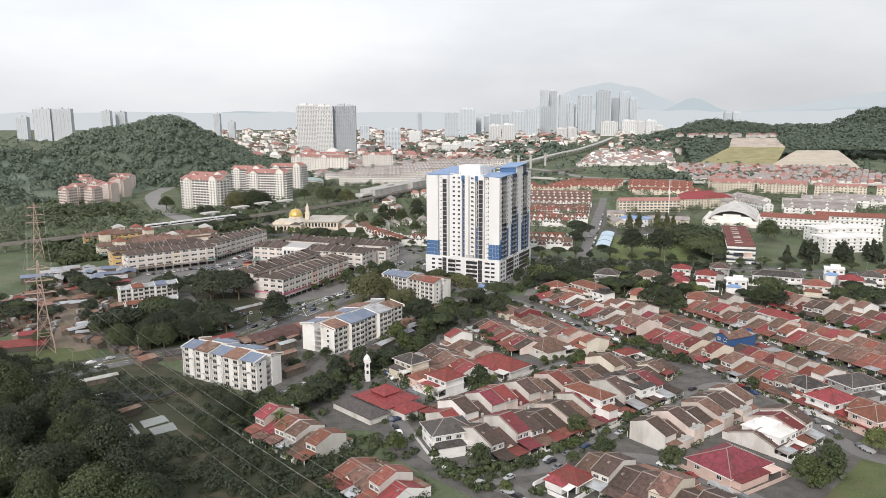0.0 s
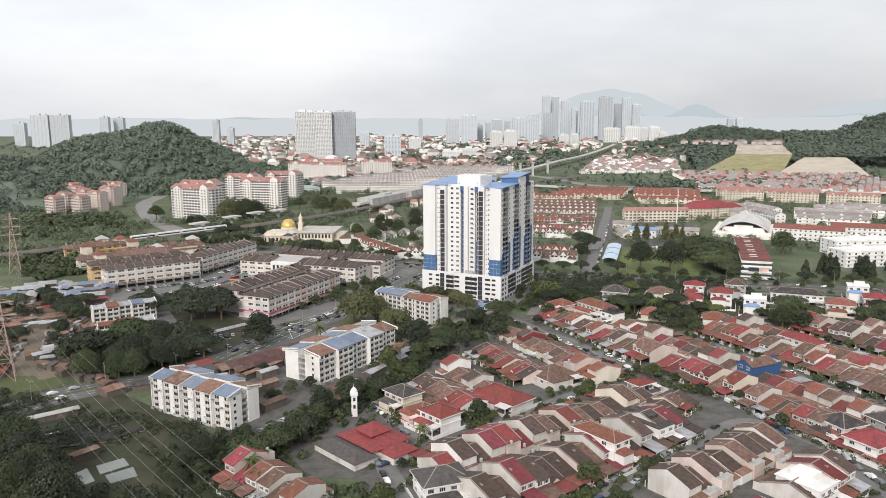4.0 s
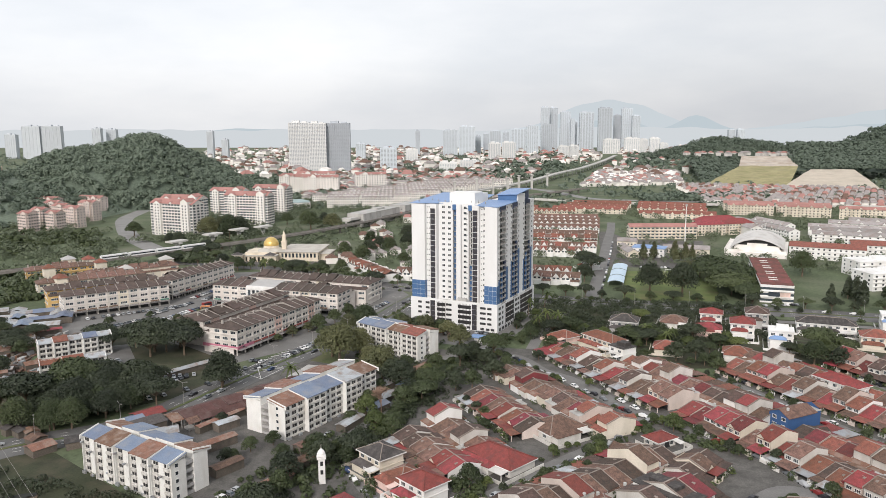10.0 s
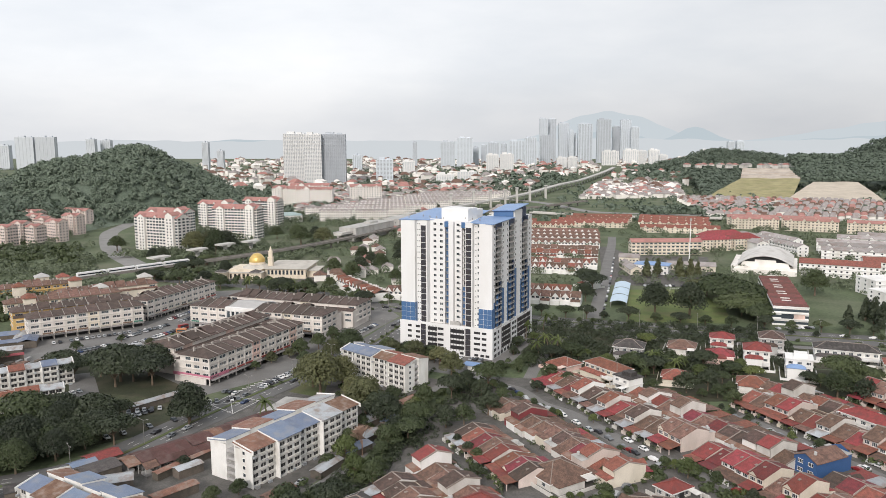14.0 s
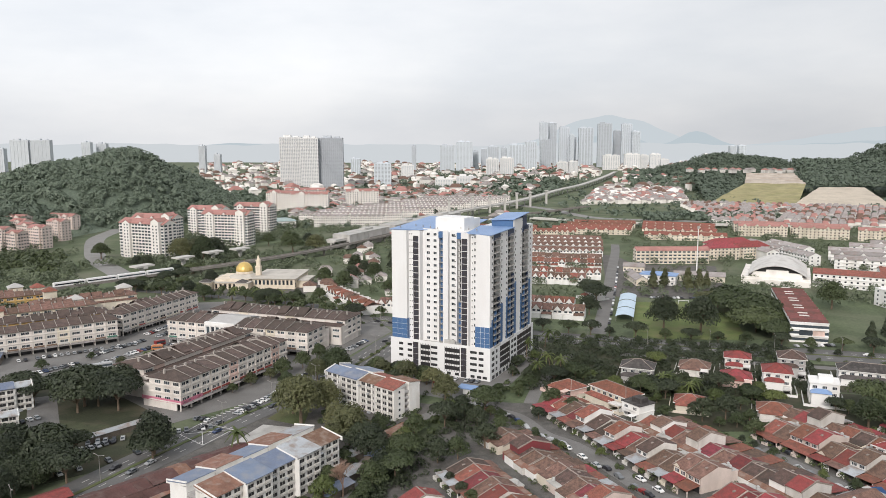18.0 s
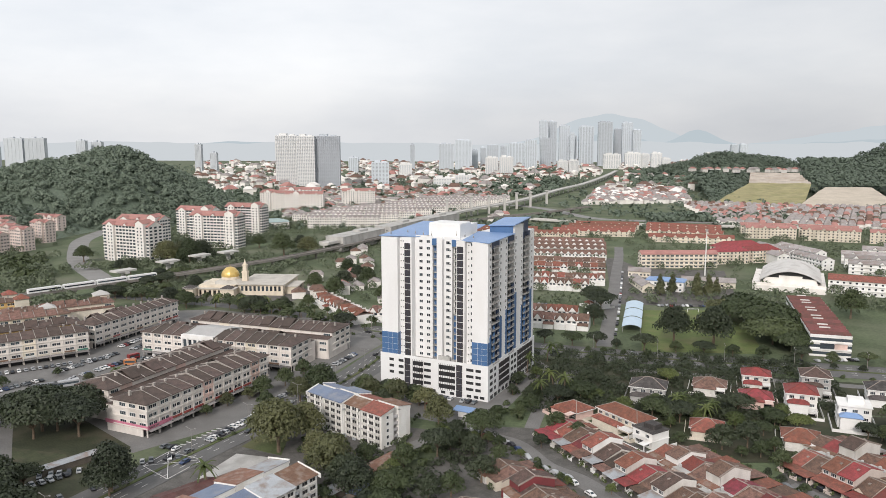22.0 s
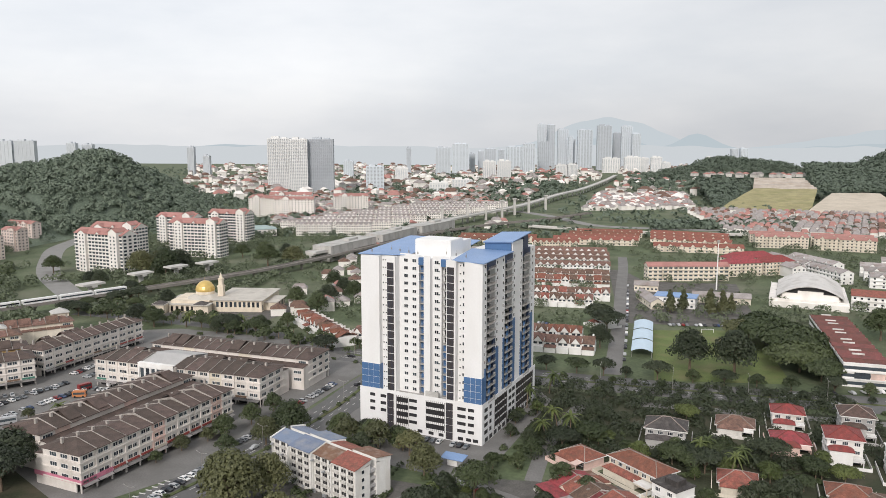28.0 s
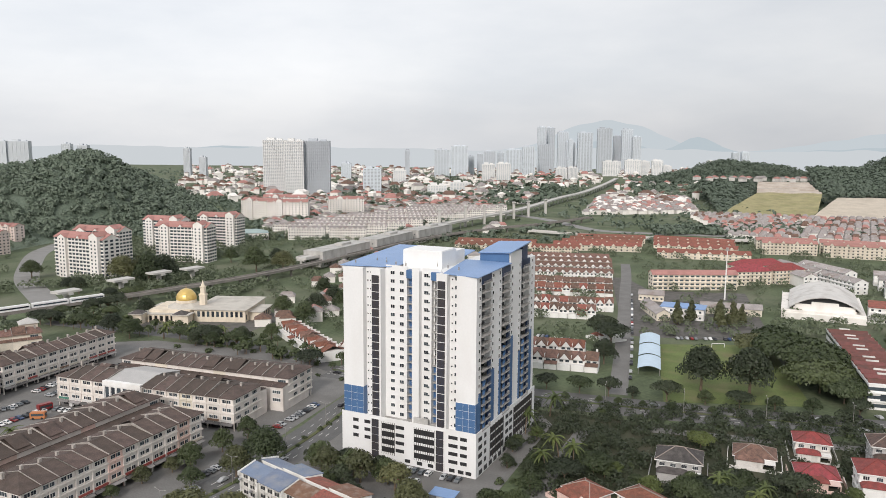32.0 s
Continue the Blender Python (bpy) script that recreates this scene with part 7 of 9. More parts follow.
def gable_row(p, q, seed, mix="brown brown terra", w=6.6, plain=0.15):
    rng = random.Random(seed)
    n = max(1, round(math.dist(p, q) / w))
    for i in range(n):
        s = i / n
        ob = gable_house(pose(p[0] + (q[0] - p[0]) * s, p[1] + (q[1] - p[1]) * s, 0, 0, 0, turn_of(p, q)), rng.choice(mix.split()), rng.random() < plain)
        ob.scale = (math.dist(p, q) / n / 6.4, 1, rng.uniform(0.95, 1.05))


for i, (p, q, mix) in enumerate((((-22, 648), (20, 642), "brown"), ((-20, 672), (14, 668), "brown terra"), ((-24, 770), (26, 766), "terra brown red"), ((-24, 796), (40, 792), "terra brown"), ((-28, 850), (44, 846), "brown terra"), ((-28, 880), (46, 876), "brown"), ((-165, 690), (-122, 634), "terra brown"), ((-120, 650), (-100, 645), "brown"))):
    gable_row(p, q, 50 + i, mix, plain=0.9 if 3 < i < 6 else 0.3)
blocks("terrace_row", "row of low terrace houses with brown roofs and white gables", "houses", "brown-roofed terrace rows", (((-30, 919), (50, 916)), ((-30, 954), (52, 951)), ((-34, 984), (54, 981)), ((-34, 1014), (54, 1011))), d=13, h=6, floors=2, wall=WHITE, roofm=BROWN_TILE, cols=24, gables=12, rise=3.0)
ORANGE_TERR = dict(d=16, h=6.5, floors=2, wall=CREAM, roofm=TERRA_TILE, cols=16, gables=8, rise=3.2)
blocks("terrace_row", "row of low terrace houses with orange-red roofs", "houses", "orange-roofed terrace rows", (((-24, 1075), (28, 1072)), ((0, 1105), (96, 1100)), ((10, 1130), (100, 1126)), ((20, 1156), (104, 1152)), ((30, 1182), (110, 1178)), ((112, 1120), (196, 1092)), ((116, 1150), (200, 1122)), ((120, 1180), (206, 1152)), ((108, 1060), (200, 1050)), ((-110, 1085), (-30, 1080)), ((-110, 1115), (-20, 1110))), **ORANGE_TERR)
g = Geo()
house(30, 706, -60, 12, 10, 2, "terra", WHITE, label="detached house with a steep white gable and red roof")

# mosque with the golden dome
MOSQUE = mat("warm_cream_render", (0.7, 0.62, 0.5), 0.8, 0.08, 5, 0.5, dirt=(0.52, 0.45, 0.36), dirt_size=6)
MOSQUE_ROOF = mat("pale_flat_roof", (0.5, 0.47, 0.42), 0.85, 0.12, 7, 0.6, dirt=(0.36, 0.33, 0.29), dirt_size=7)
mosque = thing("mosque", pose(-243, 704, 0, 0, 0, 4) @ Matrix.Scale(0.86, 4), "warm cream mosque with a golden dome and square minaret", "mosque")
g = Geo()
g.box(-36, 5, 4, 44, 0, 5.5)
g.box(-30, 2, 8, 40, 5.5, 8.4)
g.box(6, 46, 6, 56, 0, 9.4)
g.box(46, 56, 14, 40, 0, 6.5)
g.box(-40, -30, -6, 4, 0, 7.2)
g.box(-6, 6, -6, 4, 0, 7.2)
part("wall", g, MOSQUE, mosque)
g = Geo()
for x0, x1, y0, y1, z in ((4.6, 47.4, 4.6, 57.4, 9.4), (-37, 5.4, 3, 45, 5.5), (45.9, 57.2, 13, 41, 6.5), (-41, -29, -7, 5, 7.2), (-7, 7, -7, 4.4, 7.2)):
    g.box(x0, x1, y0, y1, z, z + 0.6)
part("roof", g, MOSQUE_ROOF, mosque, "flat pale roof slabs with deep eaves")
for x in (-35, -1):
    g = Geo()
    hip(g, x - 5, x + 5, -6, 4, 7.82, 2.6, 0.4)
    part("pavilion_roof", g, GREY_TILE, mosque)
for k in range(6):
    g = Geo()
    g.box(-0.5, 0.5, -0.5, 0.5, 0, 5.5)
    part("column", g, MOSQUE, mosque, at=pose(-28 + k * 4.2, 1.4, 0))
# skirt of sloping eaves under the drum
g, n = Geo(), 20
g.cone(-7, 24, 8.4, 11.6, 15.0, 8.0, 8)
part("skirt_roof", g, MOSQUE_ROOF, mosque, "octagonal sloping roof below the dome")
prev, g = None, Geo()
for j in range(13):
    a = j / 12 * math.pi / 2
    r, z = 7.6 * math.cos(a) ** 0.86 * (1.05 if 0 < j < 5 else 1), 13.6 + 8.6 * math.sin(a)
    ring = [(-7 + r * math.cos(2 * math.pi * i / n), 24 + r * math.sin(2 * math.pi * i / n), z) for i in range(n)]
    if prev:
        for i in range(n):
            g.poly([prev[i], prev[(i + 1) % n], ring[(i + 1) % n], ring[i]])
    prev = ring
g.cone(-7, 24, 22, 25.4, 0.3, 0.05, 6)
part("dome", g, GOLD, mosque, "ribbed golden dome")
g = Geo()
g.cone(-7, 24, 11.6, 13.7, 8.0, 7.6, 20)
part("drum", g, MOSQUE, mosque)
g = Geo()
g.box(5, 9.6, 20, 24.6, 0, 19)
g.box(4.6, 10, 19.6, 25, 17.6, 18.4)
g.box(5.6, 9, 20.6, 24, 19, 24)
g.box(5.2, 9.4, 20.2, 24.4, 24, 24.6)
g.cone(7.3, 22.3, 24.6, 29.5, 1.7, 0.1, 8)
part("minaret", g, MOSQUE, mosque, "square cream minaret")
for k in range(10):
    g = Geo()
    g.box(0, 2.0, -0.12, 0.05, 0, 4.2)
    part("window", g, GLASS, mosque, at=pose(8.6 + k * 3.7, 5.95, 4))
# dark panels on the solid wall paint the arcade's shade
for k in range(8):
    g = Geo()
    g.box(0, 3, -0.1, 0.05, 0, 3.9)
    part("arcade_opening", g, DARK, mosque, at=pose(-34 + k * 4.4, 3.98, 0.5))
for k in range(9):
    g = Geo()
    g.box(-0.05, 0.1, 0, 2.2, 0, 4.2)
    part("window", g, GLASS, mosque, at=pose(46.0 if k > 6 or k == 0 else 56.0, 8 + k * 4.6, 1.4))

# small mosque with red pyramid roofs
surau = thing("prayer_hall", pose(-63, 282, 0, 0, 0, -38) @ Matrix.Scale(0.86, 4), "prayer hall with tiered red roofs and a grey front roof", "prayer hall")
g = Geo()
g.box(-11, 11, -9, 9, 0, 4.5)
g.box(-14, 13, -20, -9, 0, 3.2)
g.box(11, 20, -6, 6, 0, 3.6)
part("wall", g, OLD_WHITE, surau)
g = Geo()
hip(g, -11, 11, -9, 9, 4.5, 3.2, 1.4)
hip(g, -4.5, 4.5, -4.5, 4.5, 7.4, 3.4, 1.0)
hip(g, 11, 20, -6, 6, 3.6, 2.2, 0.8)
part("roof", g, RED_TILE, surau, "tiered red tiled roofs")
g = Geo()
hip(g, -14, 13, -20, -9.5, 3.2, 2.4, 0.8)
part("porch_roof", g, GREY_TILE, surau)
mina = thing("minaret", pose(-77, 308, 0, 0, 0, 20), "small white minaret with a round dome", "minaret")
g = Geo()
g.box(-1.1, 1.1, -1.1, 1.1, 0, 9.6)
g.box(-1.5, 1.5, -1.5, 1.5, 8.8, 9.2)
g.box(-1.4, 1.4, -1.4, 1.4, 9.6, 10.0)
part("shaft", g, WHITE, mina)
g = Geo()
for k, (r0, r1) in enumerate(((1.25, 1.3), (1.3, 1.1), (1.1, 0.6), (0.6, 0.1))):
    g.cone(0, 0, 10 + k * 0.55, 10.55 + k * 0.55, r0, r1, 12)
g.cone(0, 0, 12.1, 13.6, 0.08, 0.03, 6)
part("dome", g, WHITE, mina)
g = Geo()
for z in (3.5, 6.5):
    g.box(-0.45, 0.45, -1.16, 1.16, z, z + 1.5)
    g.box(-1.16, 1.16, -0.45, 0.45, z, z + 1.5)
tagged(part("windows", g, DARK, mina), kind="stuff")

# ---- viaducts, railway and station ----
def viaduct(name, pts, width, z, label, pier_step=32, deck=1.6, material=CONCRETE):
    u = thing(name, pose(0, 0, 0), label, "viaduct")
    g, r = Geo(), Geo()
    line = strips(pts, width)
    for a, b in line:
        g.slab([(*a[0].xy, z), (*a[1].xy, z), (*b[1].xy, z), (*b[0].xy, z)], deck)
        for k in (0, 1):
            p, q = a[k], b[k]
            c0, c1 = (a[0] + a[1]) / 2, (b[0] + b[1]) / 2
            p2, q2 = p.lerp(c0, 0.4 / width * 2), q.lerp(c1, 0.4 / width * 2)
            r.slab([(*p.xy, z + 1.0), (*p2.xy, z + 1.0), (*q2.xy, z + 1.0), (*q.xy, z + 1.0)], 1.0)
    part("deck", g, material, u)
    part("parapet", r, material, u)
    rest = 0.0
    for a, b in line:
        p, q = (a[0] + a[1]) / 2, (b[0] + b[1]) / 2
        d = q - p
        while rest < d.length:
            w = p + d.normalized() * rest
            h = Geo()
            h.cone(0, 0, 0, z - deck - 1.2, 1.1, 1.1, 8)
            h.box(-width * 0.36, width * 0.36, -1.2, 1.2, z - deck - 1.4, z - deck)
            part("pier", h, material, u, at=pose(w.x, w.y, 0, 0, 0, math.degrees(math.atan2(d.y, d.x)) - 90))
            rest += pier_step
        rest -= d.length
    return u


PALE_CONCRETE = mat("pale_new_concrete", (0.5, 0.485, 0.46), 0.8, 0.08, 8, 0.6, dirt=(0.5, 0.48, 0.45))
viaduct("road_viaduct", [(-236, 925), (-216, 980), (-187, 1130), (-124, 1324), (-55, 1513), (17, 1816), (74, 2021), (150, 2400), (221, 2820)], 13, 11, "pale concrete road viaduct on single piers", 40, material=PALE_CONCRETE)
RETAIN_DARK = mat("stained_concrete", (0.24, 0.22, 0.2), 0.9, 0.15, 8, 0.6, dirt=(0.15, 0.14, 0.13))
viaduct("railway_viaduct", [(-520, 470), (-470, 540), (-425, 596), (-374, 660), (-335, 715), (-298, 768), (-258, 836), (-228, 905), (-196, 1000), (-150, 1130), (-84, 1240), (-10, 1330), (60, 1440)], 7.5, 7, "grey concrete railway viaduct", 30, 1.1, RETAIN_DARK)
viaduct("road_bridge", [(-30, 1262), (40, 1228), (87, 1212), (169, 1204), (314, 1198), (520, 1190)], 12, 4, "low pale road bridge across the valley", 60, 1.2, PALE_CONCRETE)
for i, (x, y) in enumerate(((-151, 1251), (-124, 1330), (-100, 1370), (-77, 1398), (-60, 1460), (-38, 1500), (-10, 1560))):
    g = Geo()
    g.box(-1.6, 1.6, -2.2, 2.2, 0, 30 - i)
    g.box(-2.4, 2.4, -4.5, 4.5, 30 - i, 31.5 - i)
    tagged(part("pylon_pier", g, PALE_CONCRETE, None, at=pose(x, y, 0, 0, 0, 20)), "tall pale concrete pier of unfinished viaduct", "pier", "unfinished viaduct piers")
for i, (p, q) in enumerate((((-240, 945), (-214, 1030)), ((-210, 1045), (-186, 1130)), ((-180, 1140), (-150, 1225)))):
    block("station_building", "long flat-roofed railway station building", "station", q, p, 22, 15, 2, CONCRETE, PALE_ROOF, roof="flat", cols=12, group="station buildings")
for x, y in ((-346, 735), (-334, 785), (-322, 821), (-305, 845)):
    g = Geo()
    g.box(-1.2, 1.2, -1.6, 1.6, 0, 9)
    g.slab([(-6, -1.8, 11.4), (6, -1.8, 11.4), (6, 1.8, 11.4), (-6, 1.8, 11.4)], 1.4)
    g.slab([(-3, -1.7, 10), (3, -1.7, 10), (3, 1.7, 10), (-3, 1.7, 10)], 1.0)
    g.box(-5, 5, -9, 9, 11.4, 12.8)
    tagged(part("viaduct_stub", g, PALE_CONCRETE, None, at=pose(x, y, 0, 0, 0, -25)), "pale concrete pier with a short length of deck", "pier", "unfinished viaduct piers")
# train of linked carriages
TRAIN_WHITE = mat("train_white", (0.78, 0.78, 0.77), 0.4, 0.04, 5, 0.5)
for i, (x, y) in enumerate(((-368, 668), (-354, 688), (-340, 708), (-326, 728))):
    c = thing("train_carriage", pose(x, y, 7.0, 0, 0, 55), "white train carriage with a dark window band", "train", "train")
    g = Geo()
    g.box(-11.6, 11.6, -1.4, 1.4, 0.6, 3.6)
    g.box(-11, 11, -1.1, 1.1, 3.6, 3.9)
    part("body", g, TRAIN_WHITE, c)
    g = Geo()
    g.box(-10.8, 10.8, -1.43, 1.43, 1.7, 2.7)
    part("window_band", g, GLASS, c)
    g = Geo()
    g.box(-9, -6, -1.1, 1.1, 0, 0.6)
    g.box(6, 9, -1.1, 1.1, 0, 0.6)
    part("bogies", g, DARK, c)


# ---- towers on the horizon ----
def beyond(px, dist):
    """A place by its bearing from the start of the flight (in 1/1345 of the distance) and its distance."""
    lat = (px - 784) / 1345 * dist
    return -0.1397 * dist + 0.9902 * lat, 0.9902 * dist + 0.1397 * lat


# the bluish greys of FAR_WALL and FAR_GREY put haze into the paint
FAR_WALL = mat("haze_tinted_tower_paint", (0.54, 0.58, 0.62), 0.8, 0.06, 12, 1.5, rnd=0.12)
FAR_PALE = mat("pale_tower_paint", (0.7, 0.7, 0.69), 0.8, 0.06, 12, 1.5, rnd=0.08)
FAR_GREY = mat("haze_tinted_tower_grey", (0.42, 0.45, 0.485), 0.7, 0.08, 12, 1.5, rnd=0.12)


# panes paled: reflected sky and haze are painted into their colour
PALE_GLASS = mat("haze_tinted_glass", (0.4, 0.43, 0.46), 0.25, 0.1, 10, 2.0, rnd=0.2)


# wall and pane take the tone of haze as their own colour
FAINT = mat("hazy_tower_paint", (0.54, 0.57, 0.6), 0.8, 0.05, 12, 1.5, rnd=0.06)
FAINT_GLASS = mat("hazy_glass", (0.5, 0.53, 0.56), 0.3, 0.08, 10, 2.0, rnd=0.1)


def high_rise(px0, px1, top, dist, wall=FAR_WALL, depth=24, ribs=5, label="tall pale high-rise apartment tower with haze tinted into its paint", glass=PALE_GLASS):
    p, q = beyond(px0, dist), beyond(px1, dist)
    L, h = math.dist(p, q), 117 - (top - 192) / 1345 * dist
    u = thing("high_rise", pose(p[0], p[1], 0, 0, 0, turn_of(p, q)), label, "high-rise", "distant high-rises")
    g = Geo()
    g.box(0, L, 0, depth, 0, h)
    n = ribs
    for k in range(n + 1):
        x = L * k / n
        g.box(x - 0.8, x + 0.8, -0.9, 0, 0, h - 1)
    part("wall", g, wall, u)
    g = Geo()
    g.box(L * 0.15, L * 0.5, depth * 0.2, depth * 0.8, h, h + 5)
    g.box(L * 0.62, L * 0.85, depth * 0.3, depth * 0.7, h, h + 3)
    part("crown", g, wall, u)
    g = Geo()
    fl = int(h / 3.3)
    for k in range(1, fl):
        for i in range(n):
            x = L * (i + 0.5) / n
            g.poly([(x - L / n * 0.28, -0.2, k * 3.3 + 0.8), (x + L / n * 0.28, -0.2, k * 3.3 + 0.8), (x + L / n * 0.28, -0.2, k * 3.3 + 2.3), (x - L / n * 0.28, -0.2, k * 3.3 + 2.3)])
        for x in (-0.2, L + 0.2):
            g.poly([(x, depth * 0.15, k * 3.3 + 0.8), (x, depth * 0.85, k * 3.3 + 0.8), (x, depth * 0.85, k * 3.3 + 2.3), (x, depth * 0.15, k * 3.3 + 2.3)])
    tagged(part("windows", g, glass, u), kind="stuff")
    return u


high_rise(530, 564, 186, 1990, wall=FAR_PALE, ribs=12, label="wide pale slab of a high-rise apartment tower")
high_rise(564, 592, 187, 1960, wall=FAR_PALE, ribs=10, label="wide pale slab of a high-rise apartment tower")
# this side's shade is painted: grey wall where its neighbours are pale
high_rise(594, 632, 187, 1975, wall=FAR_GREY, ribs=12, label="slab of a high-rise apartment tower painted grey for its shade")
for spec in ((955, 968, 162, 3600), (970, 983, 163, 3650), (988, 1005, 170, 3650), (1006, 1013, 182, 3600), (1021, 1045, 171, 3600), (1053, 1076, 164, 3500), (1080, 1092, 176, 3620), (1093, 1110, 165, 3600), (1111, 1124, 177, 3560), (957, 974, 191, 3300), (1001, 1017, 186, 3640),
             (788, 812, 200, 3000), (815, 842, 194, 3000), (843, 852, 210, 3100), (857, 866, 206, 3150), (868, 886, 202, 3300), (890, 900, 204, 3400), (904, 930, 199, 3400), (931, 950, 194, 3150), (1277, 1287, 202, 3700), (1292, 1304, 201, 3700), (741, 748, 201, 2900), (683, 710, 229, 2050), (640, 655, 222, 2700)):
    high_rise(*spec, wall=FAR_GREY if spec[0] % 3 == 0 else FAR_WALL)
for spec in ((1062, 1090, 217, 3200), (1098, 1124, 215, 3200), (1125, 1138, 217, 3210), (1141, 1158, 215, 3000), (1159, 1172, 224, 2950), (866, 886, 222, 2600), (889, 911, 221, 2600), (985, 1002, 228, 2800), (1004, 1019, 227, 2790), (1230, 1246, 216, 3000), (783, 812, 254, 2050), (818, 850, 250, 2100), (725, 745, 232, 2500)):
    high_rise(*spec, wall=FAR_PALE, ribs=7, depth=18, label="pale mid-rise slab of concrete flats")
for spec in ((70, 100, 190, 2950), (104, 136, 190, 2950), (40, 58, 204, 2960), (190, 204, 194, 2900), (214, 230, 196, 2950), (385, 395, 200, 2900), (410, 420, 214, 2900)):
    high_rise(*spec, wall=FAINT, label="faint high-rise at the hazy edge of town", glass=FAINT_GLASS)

# ---- low town and trees out to the hills ----
rng = random.Random(77)
g = Geo()


VIA_X, VIA_Y = (-236, -216, -187, -124, -55, 17, 74, 150, 221), (925, 980, 1130, 1324, 1513, 1816, 2021, 2400, 2820)


def on_viaduct(x, y, room=34):
    """True beside the road viaduct, which stands clear of the trees."""
    return abs(x - float(np.interp(y, VIA_Y, VIA_X))) < room


def on_valley_road(x, y):
    """True near the pale highway across the valley, and in front of it."""
    return -120 < x < 520 and -60 < y - float(np.interp(x, VALLEY_X, VALLEY_Y)) < 26


def low_house(g, x, y, w, d, h, a, mi):
    if y > 1150 and on_viaduct(x, y, 46):
        return
    c, s = math.cos(a), math.sin(a)

    def at(u, v, z):
        return x + u * c - v * s, y + u * s + v * c, z

    b = [at(u, v, 0) for u, v in ((-w, -d), (w, -d), (w, d), (-w, d))]
    t = [(p[0], p[1], h) for p in b]
    for i in range(4):
        g.poly([b[i], b[(i + 1) % 4], t[(i + 1) % 4], t[i]], 0)
    r0, r1 = at(-w * 0.6, 0, h + d * 0.6), at(w * 0.6, 0, h + d * 0.6)
    e = [at(u, v, h - 0.2) for u, v in ((-w * 1.08, -d * 1.12), (w * 1.08, -d * 1.12), (w * 1.08, d * 1.12), (-w * 1.08, d * 1.12))]
    g.poly([e[0], e[1], r1, r0], mi)
    g.poly([e[2], e[3], r0, r1], mi)
    g.poly([e[1], e[2], r1], mi)
    g.poly([e[3], e[0], r0], mi)


# ranks of terrace houses on the valley floor, and looser houses beyond
for k in range(13):
    for i in range(34):
        x, y = 232 + i * 9.5, 1250 + k * 26 - i * 2.0
        if rng.random() < 0.9:
            low_house(g, x + rng.uniform(-1, 1), y, 4.3, 6, rng.uniform(5, 7), -0.2, rng.choice((2, 2, 2, 1, 3)))
for k in range(16):
    for i in range(22):
        x, y = 60 + i * 9 + k * 3, 1560 + k * 24 + i * 3
        if rng.random() < 0.85:
            low_house(g, x + rng.uniform(-2, 2), y + rng.uniform(-3, 3), 4.5, 6, rng.uniform(5, 8), rng.choice((0.3, 0.3, 1.9)), rng.choice((2, 2, 0, 2, 1)))
for _ in range(1300):
    dist = rng.uniform(1750, 4000)
    x, y = beyond(rng.uniform(380, 1240), dist)
    q = rng.choice((5, 6, 8, 12))
    low_house(g, x, y, q, q * rng.uniform(0.7, 1.3), rng.choice((5, 6, 7, 12, 16)), rng.uniform(0, 3), rng.choice((2, 2, 3, 0, 3, 1)))
for _ in range(500):
    dist = rng.uniform(1250, 1900)
    x, y = beyond(rng.uniform(560, 900), dist)
    low_house(g, x, y, rng.uniform(5, 9), 6, rng.uniform(5, 9), rng.uniform(0, 3), rng.choice((1, 2, 2, 3)))
for _ in range(60):
    x, y = rng.uniform(-200, -60), rng.uniform(700, 1040)
    low_house(g, x, y, rng.uniform(4, 6), 5, rng.uniform(4, 7), rng.choice((0.3, 1.87)), rng.choice((2, 2, 3, 3, 1)))
tagged(part("distant_houses", g, [WARM_WHITE, RED_FLAT, PALE_ROOF, BROWN_TILE]), "sprawl of low pale houses with red and grey roofs", "houses", "", "stuff")

VALLEY_X, VALLEY_Y = [p[0] for p in road["road_valley"]], [p[1] for p in road["road_valley"]]
g = Geo()
for _ in range(3200):
    dist = 1150 + 2500 * rng.random() ** 1.4
    x, y = beyond(rng.uniform(-60, 1640), dist)
    r = rng.uniform(3.5, 7)
    if on_viaduct(x, y) or on_valley_road(x, y):
        continue
    clump(g, x, y, r * 0.4, r, rng, 15, 0.9, 0.42)
for _ in range(700):
    x, y = beyond(rng.uniform(1120, 1330), rng.uniform(1240, 1320) if rng.random() < 0.3 else rng.uniform(2050, 2900))
    r = rng.uniform(4, 7)
    if on_viaduct(x, y):
        continue
    clump(g, x, y, r * 0.5, r, rng, 18, 0.95, 0.4)
for _ in range(800):
    x, y = beyond(rng.uniform(1105, 1215), rng.uniform(2060, 2900)) if rng.random() < 0.7 else beyond(rng.uniform(880, 990), rng.uniform(1700, 2300))
    r = rng.uniform(6, 12)
    if on_viaduct(x, y):
        continue
    clump(g, x, y, r * rng.uniform(0.4, 1.0), r, rng, 14, 0.9, 0.45, 0, 0.35)
for _ in range(1700):
    x, y = beyond(rng.uniform(400, 900), rng.uniform(1250, 1950)) if rng.random() < 0.5 else beyond(rng.uniform(640, 1040), rng.uniform(1900, 3300))
    r = rng.uniform(4, 8)
    if on_viaduct(x, y):
        continue
    clump(g, x, y, r * rng.uniform(0.4, 0.8), r, rng, 14, 0.9, 0.45, 0, 0.35)
tagged(part("distant_trees", g, HAZY_FOREST), "loose belts of green trees through the far town", "trees", "", "stuff")
SCHOOL_STREET = [(26 + 44 * k / 27, 600 + 410 * k / 27) for k in range(28)]
g = Geo()
